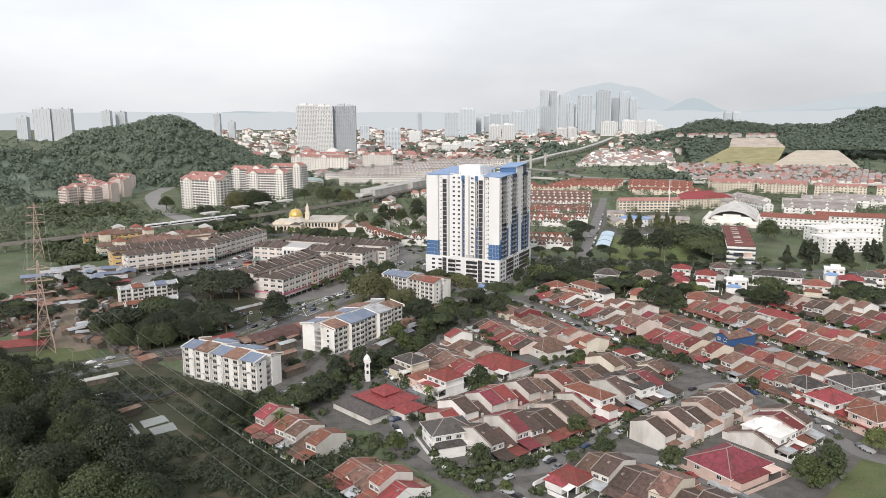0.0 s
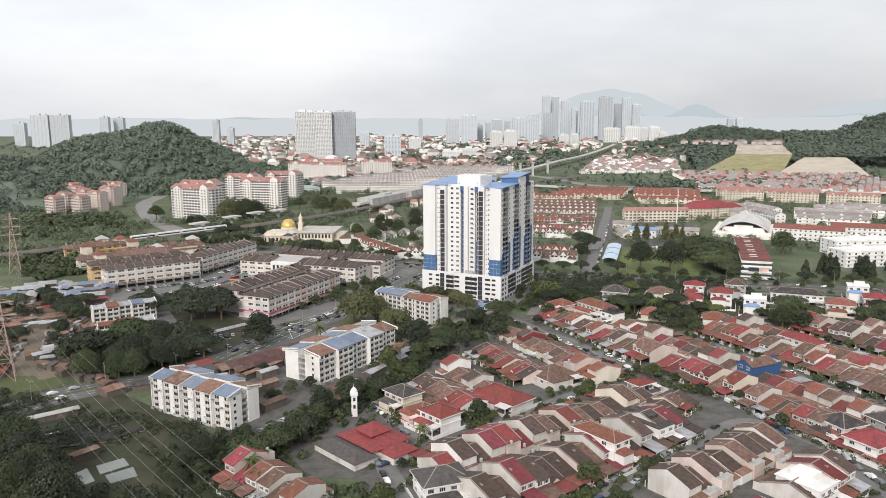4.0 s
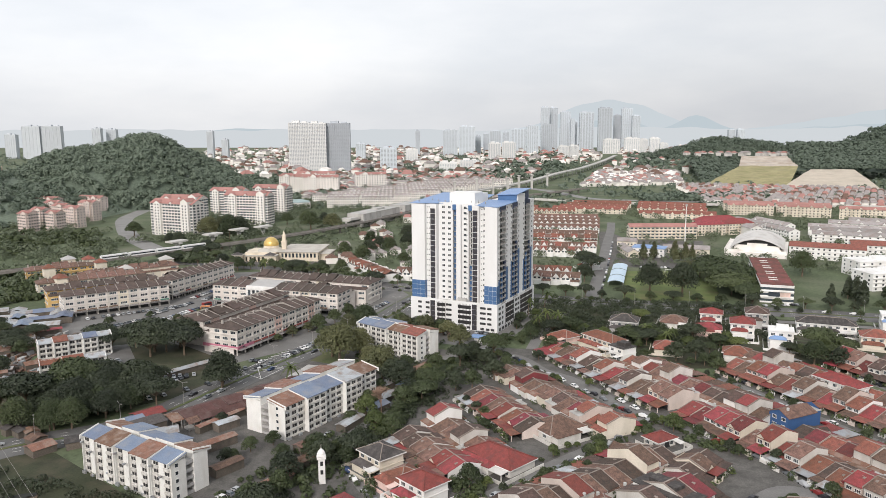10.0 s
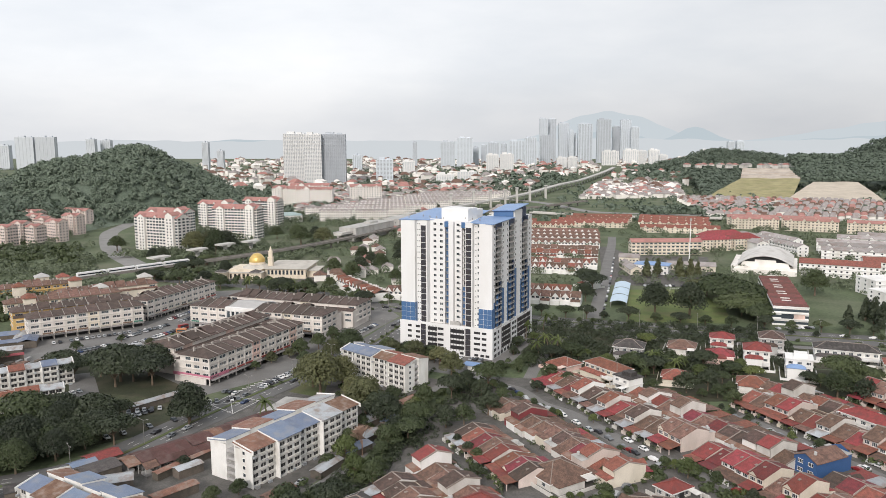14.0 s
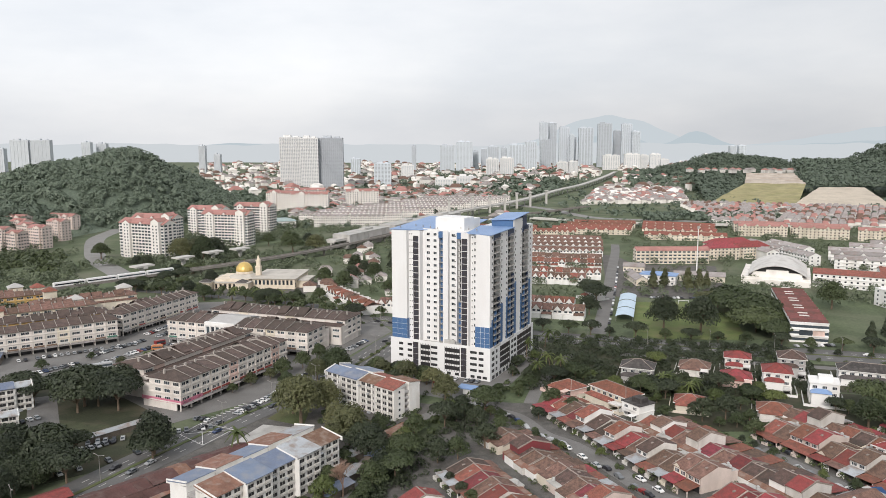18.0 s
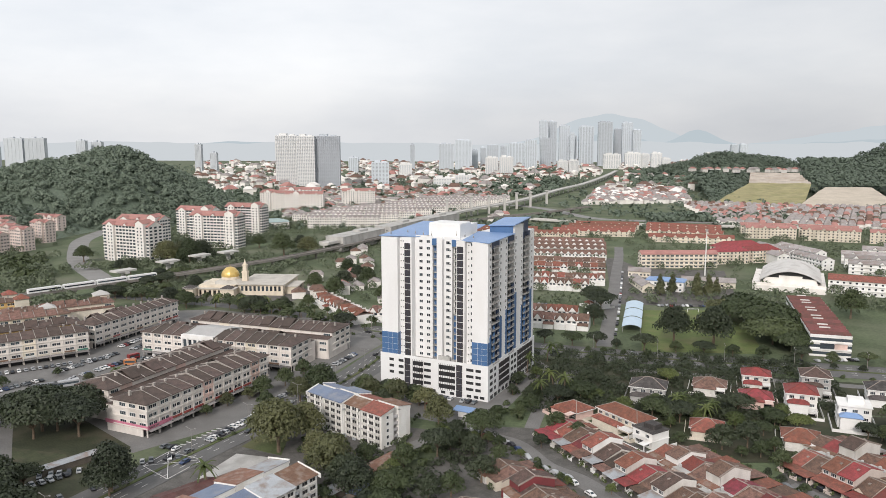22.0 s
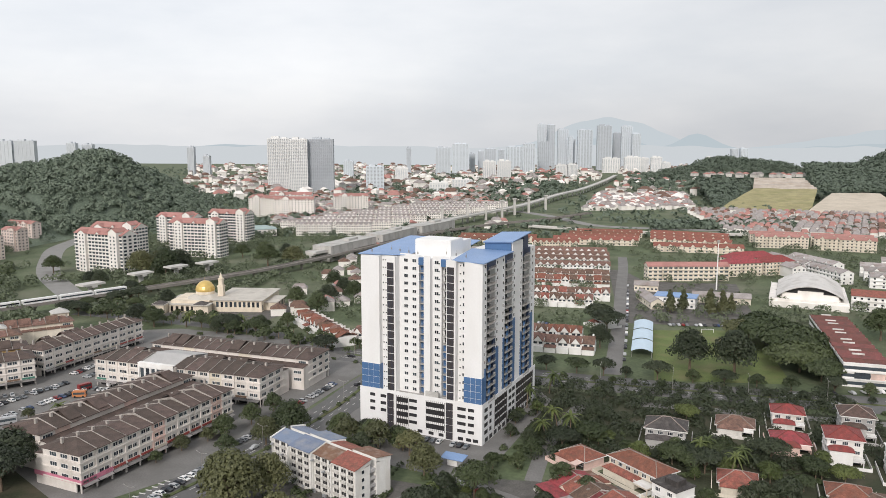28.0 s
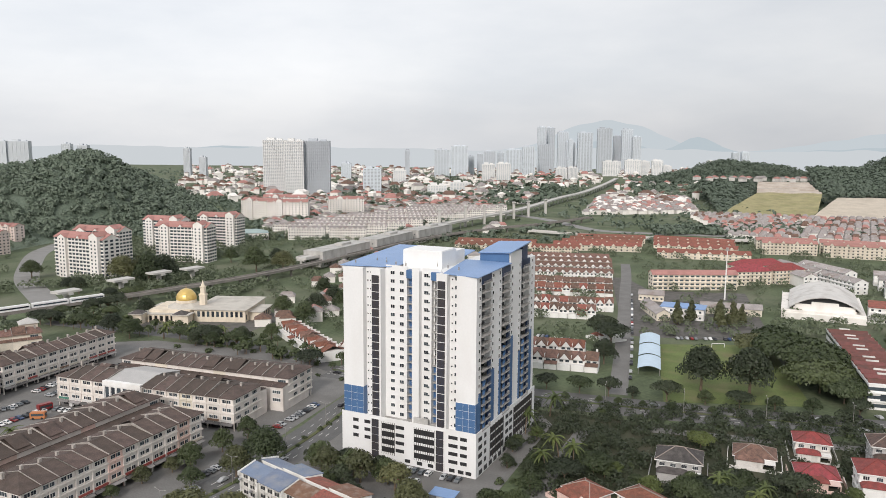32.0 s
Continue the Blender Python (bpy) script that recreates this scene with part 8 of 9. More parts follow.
for _ in range(2700):
    x, y = rng.uniform(-330, 420), rng.uniform(690, 1220)
    if any(math.dist((x, y), q) < 15 for q in SCHOOL_STREET) or rng.random() < 0.3:
        continue
    if 44 < x < 128 and y < 712 or -290 < x < -180 and y < 776:
        continue
    r = rng.uniform(2.4, 5.0)
    clump(g, x, y, r * 0.6, r, rng, 60, 0.95, 0.2, 0, 0.6, True)
for _ in range(1300):
    x, y = rng.uniform(-640, -330), rng.uniform(560, 1240)
    if any(math.dist((x, y), q) < 44 for q in road["road_left"]):
        continue
    r = rng.uniform(3, 6.5)
    clump(g, x, y, r * 0.6, r, rng, 60, 0.95, 0.2, 0, 0.6, True)
for _ in range(520):
    x, y = rng.uniform(-440, -240), rng.uniform(690, 900)
    if any(math.dist((x, y), q) < 40 for q in road["road_left"]) or -292 < x < -180 and y < 764 or abs(x + 300 - (y - 765) * 0.56) < 12:
        continue
    r = rng.uniform(2.6, 5.5)
    clump(g, x, y, r * 0.6, r, rng, 60, 0.95, 0.2, 0, 0.6, True)
tagged(part("garden_trees", g, LEAF_GARDEN), "scattered green garden trees among the houses", "trees", "", "stuff")


# ---- cut slopes on the hillside ----
def slope(name, low_a, low_b, top_a, top_b, z0, z1, material, label, steps=14, terraces=0):
    g = Geo()
    rows = []
    for j in range(steps + 1):
        t = j / steps
        zt = z0 + (z1 - z0) * (round(t * terraces) / terraces if terraces else t)
        line = []
        for i in range(steps + 1):
            s = i / steps
            x = (low_a[0] * (1 - s) + low_b[0] * s) * (1 - t) + (top_a[0] * (1 - s) + top_b[0] * s) * t
            y = (low_a[1] * (1 - s) + low_b[1] * s) * (1 - t) + (top_a[1] * (1 - s) + top_b[1] * s) * t
            line.append((x, y, zt + 1.5 * noise.noise(Vector((x / 40, y / 40, 0)))))
        rows.append(line)
    for j in range(steps):
        for i in range(steps):
            g.poly([rows[j][i], rows[j][i + 1], rows[j + 1][i + 1], rows[j + 1][i]])
    return structure(name, g, material, label, "slope")


DRY_GRASS = mat("dry_grass", (0.3, 0.27, 0.14), 0.95, 0.25, 14, 1.5, dirt=(0.2, 0.2, 0.08), dirt_size=30)
PALE_SOIL = mat("pale_cut_soil", (0.5, 0.44, 0.36), 0.95, 0.12, 18, 2.0, dirt=(0.4, 0.35, 0.28), dirt_size=25)
RETAIN = mat("retaining_wall_concrete", (0.42, 0.37, 0.32), 0.9, 0.15, 14, 1.5, dirt=(0.3, 0.25, 0.2), dirt_size=20)
slope("slope_grass", (300, 1640), (440, 1585), (405, 1820), (520, 1800), 0, 27, DRY_GRASS, "dry yellow-green grass slope")
slope("slope_terraces", (404, 1822), (522, 1802), (432, 1925), (530, 1915), 26, 44, RETAIN, "stepped grey retaining terraces", 18, 5)
slope("slope_bare", (400, 1510), (575, 1502), (520, 1722), (606, 1726), 0, 25, PALE_SOIL, "bare pale cut slope")
slope("slope_green", (522, 1800), (760, 1760), (560, 2010), (860, 2010), 24, 70, HAZY_FOREST, "green hillside below the woods")
slope("slope_shoulder", (300, 1645), (404, 1822), (330, 1990), (440, 2010), 0, 40, HAZY_FOREST, "green wooded shoulder of the hill")
g = Geo()


def cover(n, low_a, low_b, top_a, top_b, z0, z1):
    """Tree heads over a slope between its four corners."""
    for _ in range(n):
        s, t = rng.random(), rng.random()
        x = (low_a[0] * (1 - s) + low_b[0] * s) * (1 - t) + (top_a[0] * (1 - s) + top_b[0] * s) * t
        y = (low_a[1] * (1 - s) + low_b[1] * s) * (1 - t) + (top_a[1] * (1 - s) + top_b[1] * s) * t
        clump(g, x, y, z0 + (z1 - z0) * t + 1, rng.uniform(5, 8), rng, 16, 0.9, 0.42, 0, 0.35)


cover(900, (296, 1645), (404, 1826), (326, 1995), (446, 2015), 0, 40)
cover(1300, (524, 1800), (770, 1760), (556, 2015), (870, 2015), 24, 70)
tagged(part("slope_trees", g, HAZY_FOREST), "trees along the hillside above the houses", "trees", "", "stuff")
g = Geo()
for i in range(30):
    hx, hy = 330 + i * 12 + rng.uniform(-6, 6), 1960 + rng.uniform(0, 70)
    h = Geo()
    low_house(h, hx, hy, 7, 6, 7, rng.uniform(0, 3), rng.choice((1, 1, 2)))
    k = len(g.v)
    g.v += [(x, y, z + 42 + min(25, max(0, (hx - 530) * 0.08))) for x, y, z in h.v]
    g.f += [tuple(q + k for q in f) for f in h.f]
    g.m += h.m
tagged(part("hilltop_houses", g, [OLD_WHITE, RED_FLAT, PALE_ROOF]), "white villas with red roofs along the hilltop", "houses", "", "stuff")

# ---- cars ----
def car_meshes():
    b, gl = Geo(), Geo()
    side = [(-2.15, 0.35), (2.15, 0.35), (2.2, 0.75), (1.15, 0.92), (0.45, 1.42), (-1.2, 1.42), (-2.0, 0.98), (-2.2, 0.85)]
    n = len(side)
    for s in (-1, 1):
        y = 0.84 * s
        b.poly([(x, y * (0.86 if z > 1 else 1), z) for x, z in (side if s < 0 else side[::-1])])
    for i in range(n):
        (x0, z0), (x1, z1) = side[i], side[(i + 1) % n]
        a, c = (0.72 if z0 > 1 else 0.84), (0.72 if z1 > 1 else 0.84)
        b.poly([(x0, -a, z0), (x0, a, z0), (x1, c, z1), (x1, -c, z1)])
    for s in (-1, 1):
        q = [(-1.75, 0.98), (0.95, 0.98), (0.4, 1.36), (-1.15, 1.36)]
        gl.poly([(x, s * (0.8 if z > 1.2 else 0.85), z) for x, z in (q if s < 0 else q[::-1])])
    gl.poly([(1.13, -0.7, 0.97), (1.13, 0.7, 0.97), (0.5, 0.62, 1.4), (0.5, -0.62, 1.4)])
    gl.poly([(-2.0, 0.7, 1.02), (-2.0, -0.7, 1.02), (-1.24, -0.62, 1.4), (-1.24, 0.62, 1.4)])
    k = 10
    ring = [(0.31 * math.cos(2 * math.pi * i / k), 0.31 * math.sin(2 * math.pi * i / k)) for i in range(k)]
    for cx in (-1.3, 1.3):
        for cy in (-0.76, 0.76):
            b.poly([(cx + x, cy - 0.11, 0.31 + z) for x, z in ring], 1)
            b.poly([(cx + x, cy + 0.11, 0.31 + z) for x, z in ring[::-1]], 1)
            for i in range(k):
                (x0, z0), (x1, z1) = ring[i], ring[(i + 1) % k]
                b.poly([(cx + x0, cy - 0.11, 0.31 + z0), (cx + x0, cy + 0.11, 0.31 + z0), (cx + x1, cy + 0.11, 0.31 + z1), (cx + x1, cy - 0.11, 0.31 + z1)], 1)
    return b, gl.mesh("glass", GLASS)


CAR, FAR_CARS = {}, Geo()
CAR_BODY, CAR_GLASS = car_meshes()
CAR_NAMES = ("white", "silver", "black", "red", "grey", "blue")


def car(x, y, turn, colour, z=0.14):
    m = pose(x, y, z, 0, 0, turn)
    CAR["count"] = CAR.get("count", 0) + 1
    if CAR["count"] > 290:
        k = len(FAR_CARS.v)
        FAR_CARS.v += [tuple(m @ Vector(p)) for p in CAR_BODY.v]
        FAR_CARS.f += [tuple(k + i for i in f) for f in CAR_BODY.f]
        FAR_CARS.m += [6 if q else colour for q in CAR_BODY.m]
        return None
    if colour in CAR:
        return copy_thing(CAR[colour], m)
    ob = new("car", CAR_BODY.mesh("car", [CARS[colour], TYRE]))
    ob.matrix_basis = m
    tagged(ob, f"small {CAR_NAMES[colour]} car parked on the asphalt", "car", "parked cars")
    part("glass", CAR_GLASS, None, ob)
    CAR[colour] = ob
    return ob


crng = random.Random(5)
COLOURS = (0, 0, 0, 0, 1, 1, 1, 1, 2, 2, 2, 2, 4, 4, 4, 3, 1, 5, 4, 2)


def parked(p, q, step, across=True, fill=0.8, z=0.1):
    """Cars in a line from p to q, nose-in (across) or end to end."""
    n, a = max(1, int(math.dist(p, q) / step)), turn_of(p, q)
    for i in range(n):
        if crng.random() < fill:
            s = (i + 0.5) / n
            car(p[0] + (q[0] - p[0]) * s + crng.uniform(-0.3, 0.3), p[1] + (q[1] - p[1]) * s + crng.uniform(-0.3, 0.3), a + (90 if across else 0) + crng.choice((0, 180)) + crng.uniform(-3, 3), crng.choice(COLOURS), z)


def along_road(key, side, step, fill, first=0, last=None):
    pts, z = next((r[1], r[4]) for r in ROADS if r[0] == key)
    for (a0, a1), (b0, b1) in strips(pts[first:last], 2.0):
        p, q = (a0 + a1) / 2, (b0 + b1) / 2
        d = q - p
        s = Vector((d.y, -d.x, 0)).normalized() * side
        n = max(1, int(d.length / step))
        for i in range(n):
            if crng.random() < fill:
                w = p + d * ((i + 0.5) / n) + s
                car(w.x, w.y, math.degrees(math.atan2(d.y, d.x)) + crng.choice((0, 180)), crng.choice(COLOURS), z + 0.02)


T0 = pose(-84.1, 516.2, 0, 0, 0, -18.3)


def from_tower(x, y):
    v = T0 @ Vector((x, y, 0))
    return v.x, v.y


for u, s0, s1 in ((244.5, -368, -300), (238, -360, -306), (309, -320, -200), (303, -280, -196), (361, -290, -160), (356, -270, -160), (415, -262, -140)):
    parked(along(u, s0), along(u, s1), 8.5, False, 0.5)
for f, s0, s1 in ((-165, 152, 262), (-160.6, 160, 262), (-226, 150, 258)):
    parked(lower(f, s0), lower(f, s1), 8.5, False, 0.5)
parked(from_tower(18, -5), from_tower(54, -5), 2.7, True, 0.85)
parked(from_tower(22, -13), from_tower(44, -13), 2.7, True, 0.6)
parked((-137, 438), (-126, 478), 2.8, True, 0.75)
parked((-128, 486), (-117, 520), 2.8, True, 0.8)
parked((-120, 528), (-110, 565), 2.8, True, 0.75)
parked((-222, 541), (-150, 526), 2.9, True, 0.75)
parked((-206, 532), (-222, 475), 2.9, True, 0.7)
parked((-240, 540), (-285, 498), 2.9, True, 0.75)
parked((-236, 556), (-230, 610), 2.9, True, 0.75)
parked((-182, 400), (-140, 424), 2.9, True, 0.65)
parked((-176, 372), (-150, 404), 3.2, True, 0.5)
parked((-92, 334), (-70, 380), 4.8, False, 0.6)
parked((-110, 284), (-102, 300), 2.8, True, 0.7)
for p, q in (((-238, 500), (-226, 540)), ((-252, 510), (-240, 548)), ((-262, 478), (-250, 500)), ((-214, 560), (-190, 556)), ((-246, 560), (-240, 600)), ((-186, 384), (-172, 404)), ((-152, 432), (-138, 428)), ((-226, 412), (-218, 424))):
    parked(p, q, 2.7, True, 0.8)
along_road("road_main", 4, 18, 0.3)
along_road("road_main", -4, 18, 0.3)
along_road("road_highway", 4.5, 24, 0.25, 0, 7)
along_road("road_highway", -4.5, 24, 0.25, 0, 7)
along_road("road_lane", 2.6, 8, 0.45)
along_road("road_cross", -2.6, 9, 0.4)
along_road("road_terrace", 2.6, 7, 0.6)
along_road("road_front", 2.4, 7, 0.6)
along_road("road_front_east", 2.4, 8, 0.5)
along_road("road_upper", 2.4, 10, 0.3)
along_road("road_school", 5.2, 4.5, 0.6, 0, 3)
parked((70, 712), (124, 716), 2.8, True, 0.7)
parked((-14, 706), (8, 700), 2.8, True, 0.8)
parked((122, 582), (158, 590), 3.0, True, 0.7)

tagged(part("far_parked_cars", FAR_CARS, CARS + [TYRE]), "small parked and driving cars on the asphalt", "cars", "", "stuff")

# coaches and lorries in the parking court
def bus(x, y, turn, paint, label, length=11.0):
    u = thing("bus", pose(x, y, 0.1, 0, 0, turn), label, "bus", "buses")
    h, a = Geo(), length / 2
    h.box(-a, a, -1.25, 1.25, 0.4, 2.9)
    h.box(-a + 0.3, a - 0.3, -1.1, 1.1, 2.9, 3.15)
    part("body", h, paint, u)
    for sy in (-1.27, 1.23):
        h = Geo()
        h.box(-a + 0.5, a - 0.4, sy, sy + 0.04, 1.5, 2.5)
        part("window_band", h, GLASS, u)
    h = Geo()
    h.box(a, a + 0.04, -1.1, 1.1, 1.3, 2.6)
    part("windscreen", h, GLASS, u)
    for wx in (-a * 0.6, a * 0.6):
        for wy in (-1.1, 1.1):
            h = Geo()
            n = 12
            c = [(0.48 * math.cos(2 * math.pi * i / n), 0.48 * math.sin(2 * math.pi * i / n)) for i in range(n)]
            h.poly([(p, -0.16, q) for p, q in c])
            h.poly([(p, 0.16, q) for p, q in c[::-1]])
            for i in range(n):
                (p, q), (r, t) = c[i], c[(i + 1) % n]
                h.poly([(p, -0.16, q), (p, 0.16, q), (r, 0.16, t), (r, -0.16, t)])
            part("wheel", h, TYRE, u, at=pose(wx, wy, 0.48))


bus(-233, 493, 40, CARS[1], "long grey coach parked in the court")
bus(-240, 487, 40, CARS[4], "dark coach parked in the court")
bus(-222, 530, 15, mat("orange_lorry_paint", (0.5, 0.2, 0.08), 0.4, 0.05, 2, 0.4), "short orange van parked in the court", 6)
bus(-226, 540, 60, CARS[3], "short red van parked in the court", 6)
bus(-216, 548, 60, CARS[0], "short white van parked in the court", 6)
# guard house by the tower gate
hut = thing("guard_house", pose(-41, 480, 0, 0, 0, -18), "small white guard house with a blue canopy", "guard house")
h = Geo()
h.box(-2, 2, -1.6, 1.6, 0, 2.8)
part("wall", h, WHITE, hut)
h = Geo()
h.slab([(-4.5, -2.6, 3.0), (4.5, -2.6, 3.0), (4.5, 2.6, 3.5), (-4.5, 2.6, 3.5)], 0.2)
part("canopy", h, BLUE_ROOF, hut)
for sx in (-4.2, 4.2):
    h = Geo()
    h.box(sx - 0.1, sx + 0.1, -2.4, -2.2, 0, 3.0)
    part("post", h, STEEL, hut)

# ---- power line ----
def pylon(x, y, turn, h=46):
    u = thing("transmission_tower", pose(x, y, 0, 0, 0, turn), "tall lattice steel transmission tower", "pylon", "transmission towers")
    levels = [(0, 4.2), (9, 3.2), (18, 2.3), (26, 1.6), (34, 1.1), (h, 0.3)]
    for sx, sy in ((-1, -1), (1, -1), (1, 1), (-1, 1)):
        g = Geo()
        for (z0, r0), (z1, r1) in zip(levels, levels[1:]):
            g.beam((sx * r0, sy * r0, z0), (sx * r1, sy * r1, z1), 0.26)
        part("leg", g, PYLON, u)
    g = Geo()
    for (z0, r0), (z1, r1) in zip(levels, levels[1:]):
        c0 = [(-r0, -r0, z0), (r0, -r0, z0), (r0, r0, z0), (-r0, r0, z0)]
        c1 = [(-r1, -r1, z1), (r1, -r1, z1), (r1, r1, z1), (-r1, r1, z1)]
        for i in range(4):
            g.beam(c0[i], c1[(i + 1) % 4], 0.17)
            g.beam(c0[(i + 1) % 4], c1[i], 0.17)
            g.beam(c1[i], c1[(i + 1) % 4], 0.17)
    part("bracing", g, PYLON, u)
    for z, w in ((30, 7), (36, 6), (42, 5)):
        g = Geo()
        g.beam((-w, 0, z), (w, 0, z), 0.45)
        g.beam((-w, 0, z), (0, 0, z + 2), 0.16)
        g.beam((w, 0, z), (0, 0, z + 2), 0.16)
        part("cross_arm", g, PYLON, u)
    return u


pylon(-243, 327, 35)
pylon(-400, 541, 35)
pylon(-815, 1115, 35, 60)
LINES = [(60, 60, 50), (-243, 327, 46), (-400, 541, 46), (-815, 1115, 60)]
for s in (-6.5, 6.5):
    for z in (0, 6, 12):
        for (x0, y0, h0), (x1, y1, h1) in zip(LINES, LINES[1:]):
            cu = bpy.data.curves.new("power_cable", "CURVE")
            cu.dimensions, cu.bevel_depth = "3D", 0.026
            sp = cu.splines.new("POLY")
            sp.points.add(24)
            for i in range(25):
                t = i / 24
                sp.points[i].co = (x0 + (x1 - x0) * t + s * 0.8, y0 + (y1 - y0) * t + s * 0.55, (h0 - 16 + z) * (1 - t) + (h1 - 16 + z) * t - 9 * 4 * t * (1 - t), 1)
            cu.materials.append(STEEL)
            tagged(new("power_cable", cu), "thin grey overhead power cable slung between towers", "cable", "power cables")

# ---- sheds, stalls and market roofs ----
def shed(x, y, turn, w, d, h, roof, label="low shed with a corrugated metal roof"):
    u = thing("shed", pose(x, y, 0, 0, 0, turn), label, "shed", "sheds")
    g = Geo()
    g.box(-w / 2 + 0.3, w / 2 - 0.3, -d / 2 + 0.3, d / 2 - 0.3, 0, h)
    part("wall", g, BOARDS, u)
    g = Geo()
    g.slab([(-w / 2, -d / 2, h), (w / 2, -d / 2, h), (w / 2, 0, h + d * 0.14), (-w / 2, 0, h + d * 0.14)], 0.1)
    g.slab([(-w / 2, 0, h + d * 0.14), (w / 2, 0, h + d * 0.14), (w / 2, d / 2, h), (-w / 2, d / 2, h)], 0.1)
    part("roof", g, roof, u)
    return u


srng = random.Random(9)
MARKET_RED = mat("dull_red_roof_sheet", (0.1, 0.045, 0.04), 0.8, 0.25, 3, 0.3, rnd=0.2, dirt=(0.13, 0.09, 0.08), dirt_size=3, stripes=("X", 0.3))
# the market: long dark-red roofs on posts
for p, q, d, m, rows in (((-152, 346), (-116, 400), 11, RUST, 13), ((-143, 344), (-110, 392), 6, BROWN_TILE, 11)):
    L = math.dist(p, q)
    u = thing("market_hall", pose(p[0], p[1], 0, 0, 0, turn_of(p, q)), "long open market hall with a dark red-brown roof", "market", "market halls")
    for k in range(rows):
        a, b = L * k / rows, L * (k + 1) / rows - 0.05
        z = 3.8 + (0.25 if k % 4 == 1 else 0)
        g = Geo()
        g.slab([(a, -d / 2, z - 0.6), (b, -d / 2, z - 0.6), (b, 0, z + 0.9), (a, 0, z + 0.9)], 0.1)
        g.slab([(a, 0, z + 0.9), (b, 0, z + 0.9), (b, d / 2, z - 0.6), (a, d / 2, z - 0.6)], 0.1)
        part("roof", g, MARKET_RED if (k * 5) % 7 else m, u)
        for y in (-d / 2 + 0.3, d / 2 - 0.3):
            g = Geo()
            g.box(a - 0.1, a + 0.1, y - 0.1, y + 0.1, 0, 3.3)
            part("post", g, CONCRETE, u)
    g = Geo()
    for k in range(rows):
        g.box(L * k / rows + 0.5, L * k / rows + 3.4, -d * 0.3, d * 0.3, 0, 1.0 + 0.3 * (k % 3))
    tagged(part("stall_counters", g, GREYWALL, u), kind="stuff")
for x, y, tr, w, d, m in ((-163, 352, 55, 12, 9, RED_TILE), (-166, 345, 55, 9, 7, BLUE_ZINC), (-112, 404, 56, 12, 8, RUST), (-104, 396, 56, 14, 7, BROWN_TILE), (-124, 330, 56, 16, 5, RUST), (-112, 312, 60, 12, 5, BROWN_TILE), (-128, 348, 56, 10, 5, ZINC)):
    shed(x, y, tr, w, d, 3.2, m, "lean-to beside the market with a metal roof")
shed(-196, 287, 47, 26, 4.5, 2.6, CONCRETE, "long low roadside shelter with a pale concrete roof")
shed(-176, 412, 58, 24, 5, 2.5, ZINC, "open car shelter with a pale sheet roof")
shed(-157, 340, 55, 13, 10, 4.5, GREY_TILE, "dark blue-grey gabled shed")
shed(-146, 334, 30, 10, 8, 4, ZINC)
for x, y, tr, w, d, m in ((-132, 352, 66, 24, 3.5, RUST), (-90, 334, 62, 12, 5, BROWN_TILE), (-80, 356, 70, 14, 5, ZINC), (-79, 390, 74, 12, 5, RUST), (-67, 402, 74, 10, 5, BLUE_ZINC)):
    shed(x, y, tr, w, d, 2.8, m, "low lean-to with a patched sheet roof beside the flats")
for _ in range(46):
    x, y = srng.uniform(-330, -236), srng.uniform(345, 470)
    shed(x, y, srng.uniform(20, 60), srng.uniform(6, 14), srng.uniform(5, 9), srng.uniform(2.5, 3.6), srng.choice((ZINC, RUST, RUST, RED_TILE, ZINC)), "ramshackle shed with a patched metal roof")
for k in range(20):
    shed(-352 + (k % 7) * 9 + srng.uniform(-2, 2), 466 + (k // 7) * 15 + srng.uniform(-3, 3) + (k % 7) * 2, srng.choice((30, 34, 120)), srng.uniform(9, 18), srng.uniform(8, 12), srng.uniform(3, 4.5), srng.choice((ZINC, BLUE_ZINC, ZINC, PALE_SHEET)), "workshop shed with a pale zinc roof")
h = Geo()
for _ in range(700):
    x, y = srng.uniform(-335, -244), srng.uniform(345, 466)
    if abs(x + 254 + (y - 358) * 0.62) < 6:
        continue
    a, b, c = srng.uniform(0.4, 1.8), srng.uniform(0.4, 2.6), srng.uniform(0.4, 2.2)
    h.box(x - a, x + a, y - b, y + b, 0, c, srng.randrange(5))
tagged(part("scrap_heaps", h, [RUST, BOARDS, BROWN_TILE, ZINC, GREYWALL]), "heaps of scrap, crates and rusty sheet metal", "scrap", "", "stuff")
for i in range(9):
    shed(-236 + i * 5.4 + srng.uniform(-1, 1), 348 - i * 2.8 + srng.uniform(-2, 2), -28 + srng.uniform(-12, 12), srng.uniform(4.5, 7.5), srng.uniform(5, 8), srng.uniform(2.2, 3.0), srng.choice((GREY_TILE, BROWN_TILE, RUST)), "roadside stall with a dark metal roof")
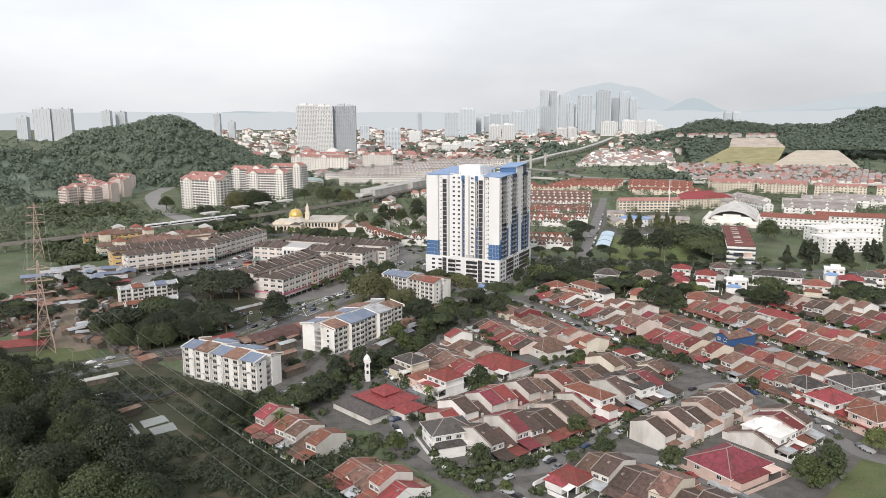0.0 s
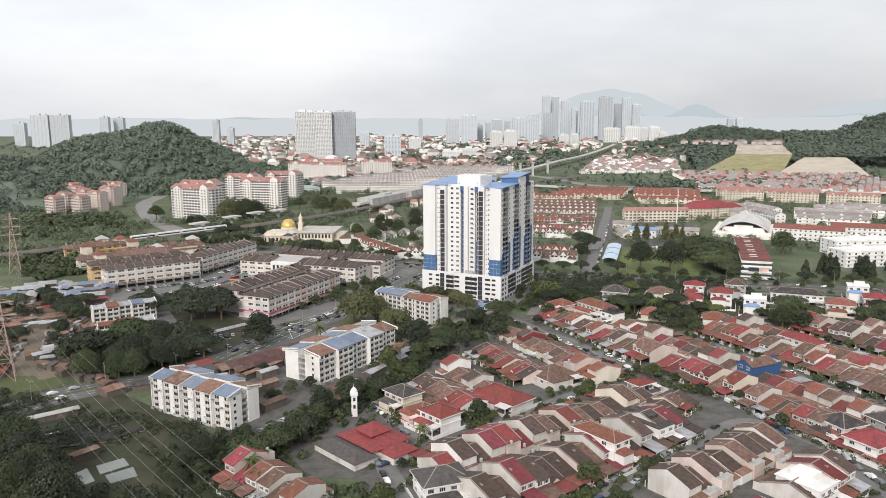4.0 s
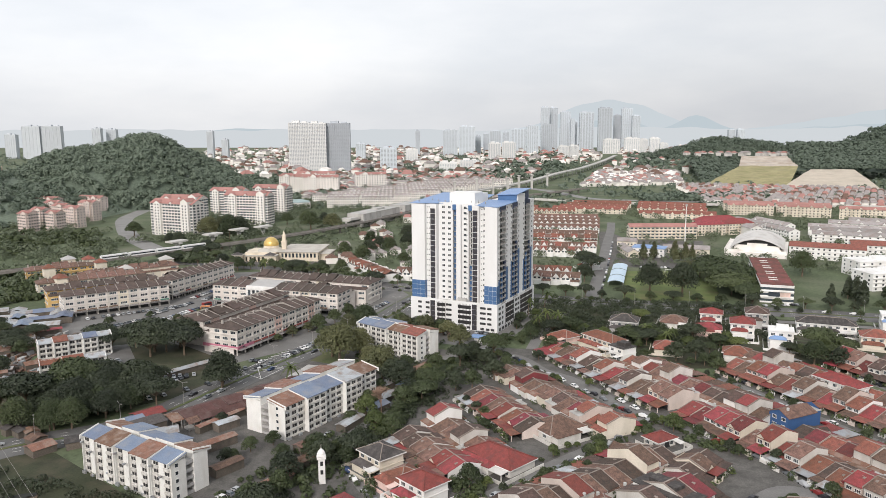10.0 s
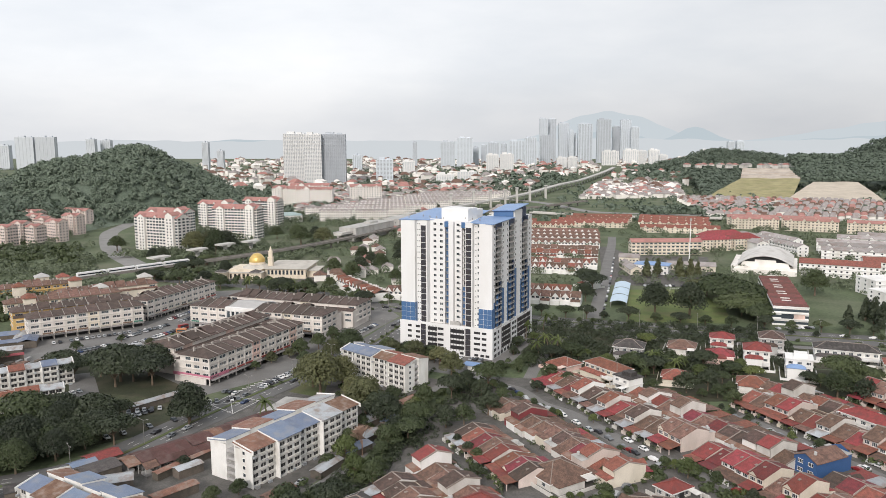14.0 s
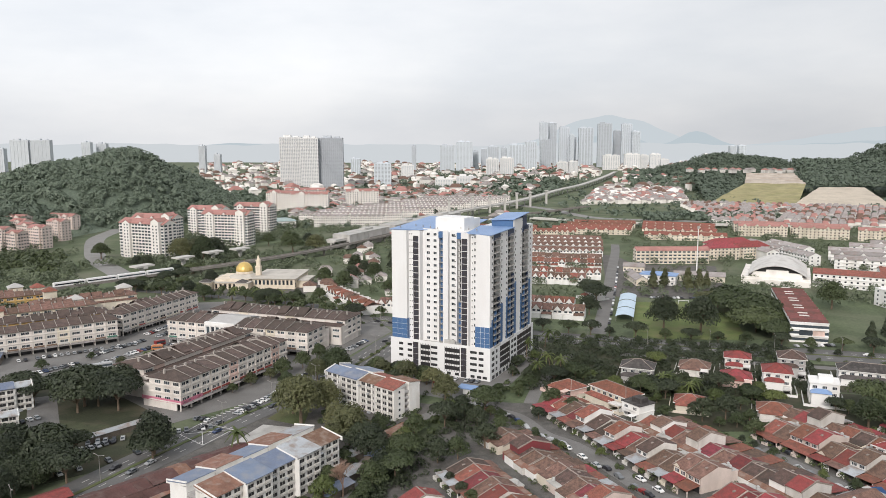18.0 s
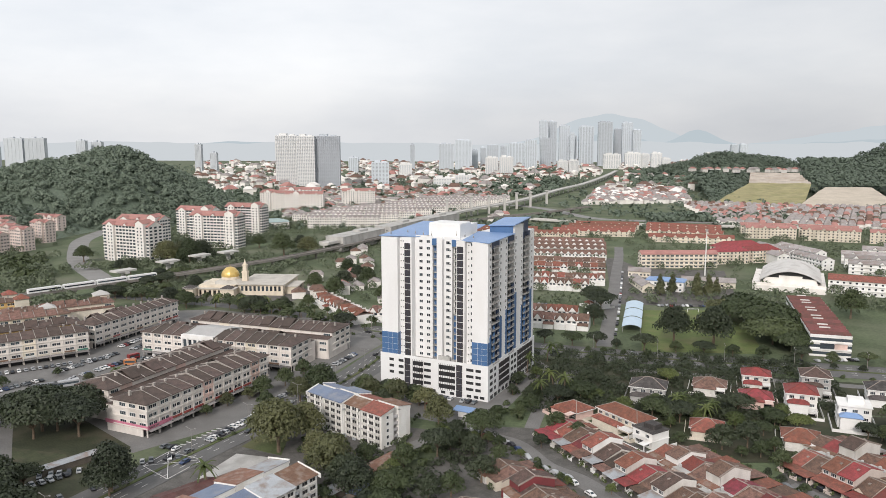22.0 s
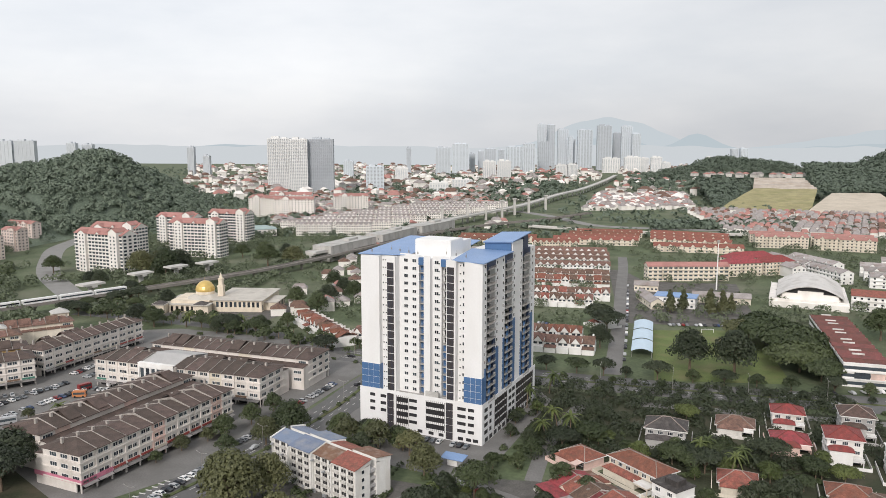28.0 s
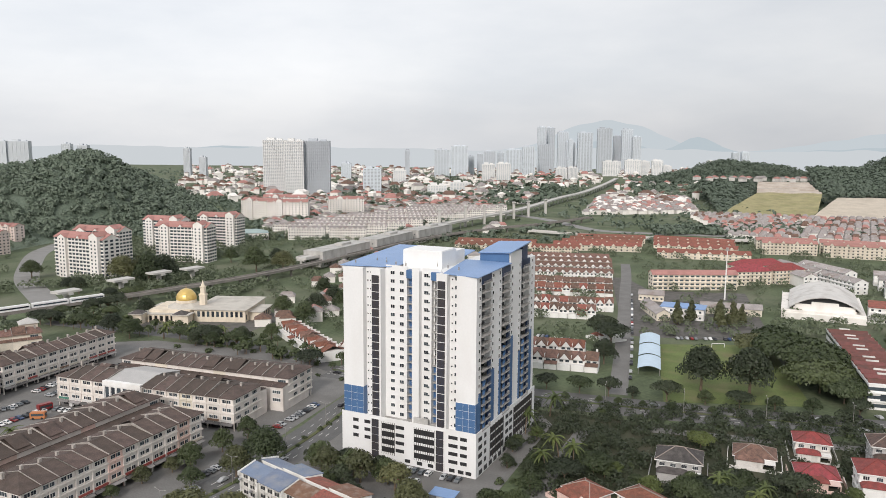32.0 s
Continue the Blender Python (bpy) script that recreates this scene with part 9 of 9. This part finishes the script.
for x, y, w, d, r in ((-176, 326, 10, 8, GREY_TILE), (-186, 318, 9, 8, RUST), (-262, 330, 30, 14, RED_TILE), (-161, 258, 12, 4, RUST), (-74, 372, 14, 6, BLUE_ZINC), (-72, 386, 10, 6, ZINC), (-92, 302, 16, 5, RUST), (-88, 318, 20, 5, RUST), (-66, 420, 26, 7, RUST), (-76, 400, 16, 6, ZINC)):
    shed(x, y, srng.choice((25, 40, 60)) if x < -150 else 62, w, d, 2.8, r)

NET = mat("dark_shade_net", (0.03, 0.032, 0.028), 0.9, 0.3, 2, 0.3, rnd=0.4)
for i in range(11):
    h, a = Geo(), 9 + (i * 5) % 6
    for k in range(4):
        h.box(-a + k * a / 2, -a + k * a / 2 + a / 2 - 0.2, -1.1, 1.1, 0.9 + 0.1 * (k % 2), 0.98 + 0.1 * (k % 2))
    h.box(-a, a, -0.9, 0.9, 0, 0.35, 1)
    for k in range(5):
        h.box(-a + k * a / 2 - 0.05, -a + k * a / 2 + 0.05, -1.0, -0.9, 0, 0.95, 1)
    tagged(part("plant_bed", h, [NET, EARTH], None, at=pose(-186 + i * 2.4, 266 + (i % 6) * 3.4, 0, 0, 0, 22)), "raised plant bed under dark shade netting", "plant bed", "plant beds")
h = Geo()
h.box(-5, 5, -0.5, 0.5, 0.4, 1.2)
tagged(part("white_trough", h, WHITE, None, at=pose(-185.5, 273, 0, 0, 0, 42)), "long narrow white trough between the plant beds", "trough")

# ---- street lamps ----
LAMP = None
for key, side, step in (("road_main", 0.0, 30), ("road_highway", 0.0, 34)):
    pts = road[key]
    rest = 5.0
    for (a0, a1), (b0, b1) in strips(pts, 2.0):
        p, q = (a0 + a1) / 2, (b0 + b1) / 2
        d = q - p
        while rest < d.length:
            w = p + d.normalized() * rest
            m = pose(w.x, w.y, 0.3, 0, 0, math.degrees(math.atan2(d.y, d.x)))
            if LAMP:
                copy_thing(LAMP, m)
            else:
                LAMP = thing("street_lamp", m, "tall grey street lamp with two arms", "street lamp", "street lamps")
                h = Geo()
                h.cone(0, 0, 0, 9.5, 0.12, 0.07, 6)
                part("pole", h, STEEL, LAMP)
                for s in (-1, 1):
                    h = Geo()
                    h.beam((0, 0, 9.4), (0, s * 2.2, 9.9), 0.1)
                    h.box(-0.15, 0.15, s * 2.2 - 0.4, s * 2.2 + 0.4, 9.85, 10.0)
                    part("arm", h, STEEL, LAMP)
            rest += step
        rest -= d.length
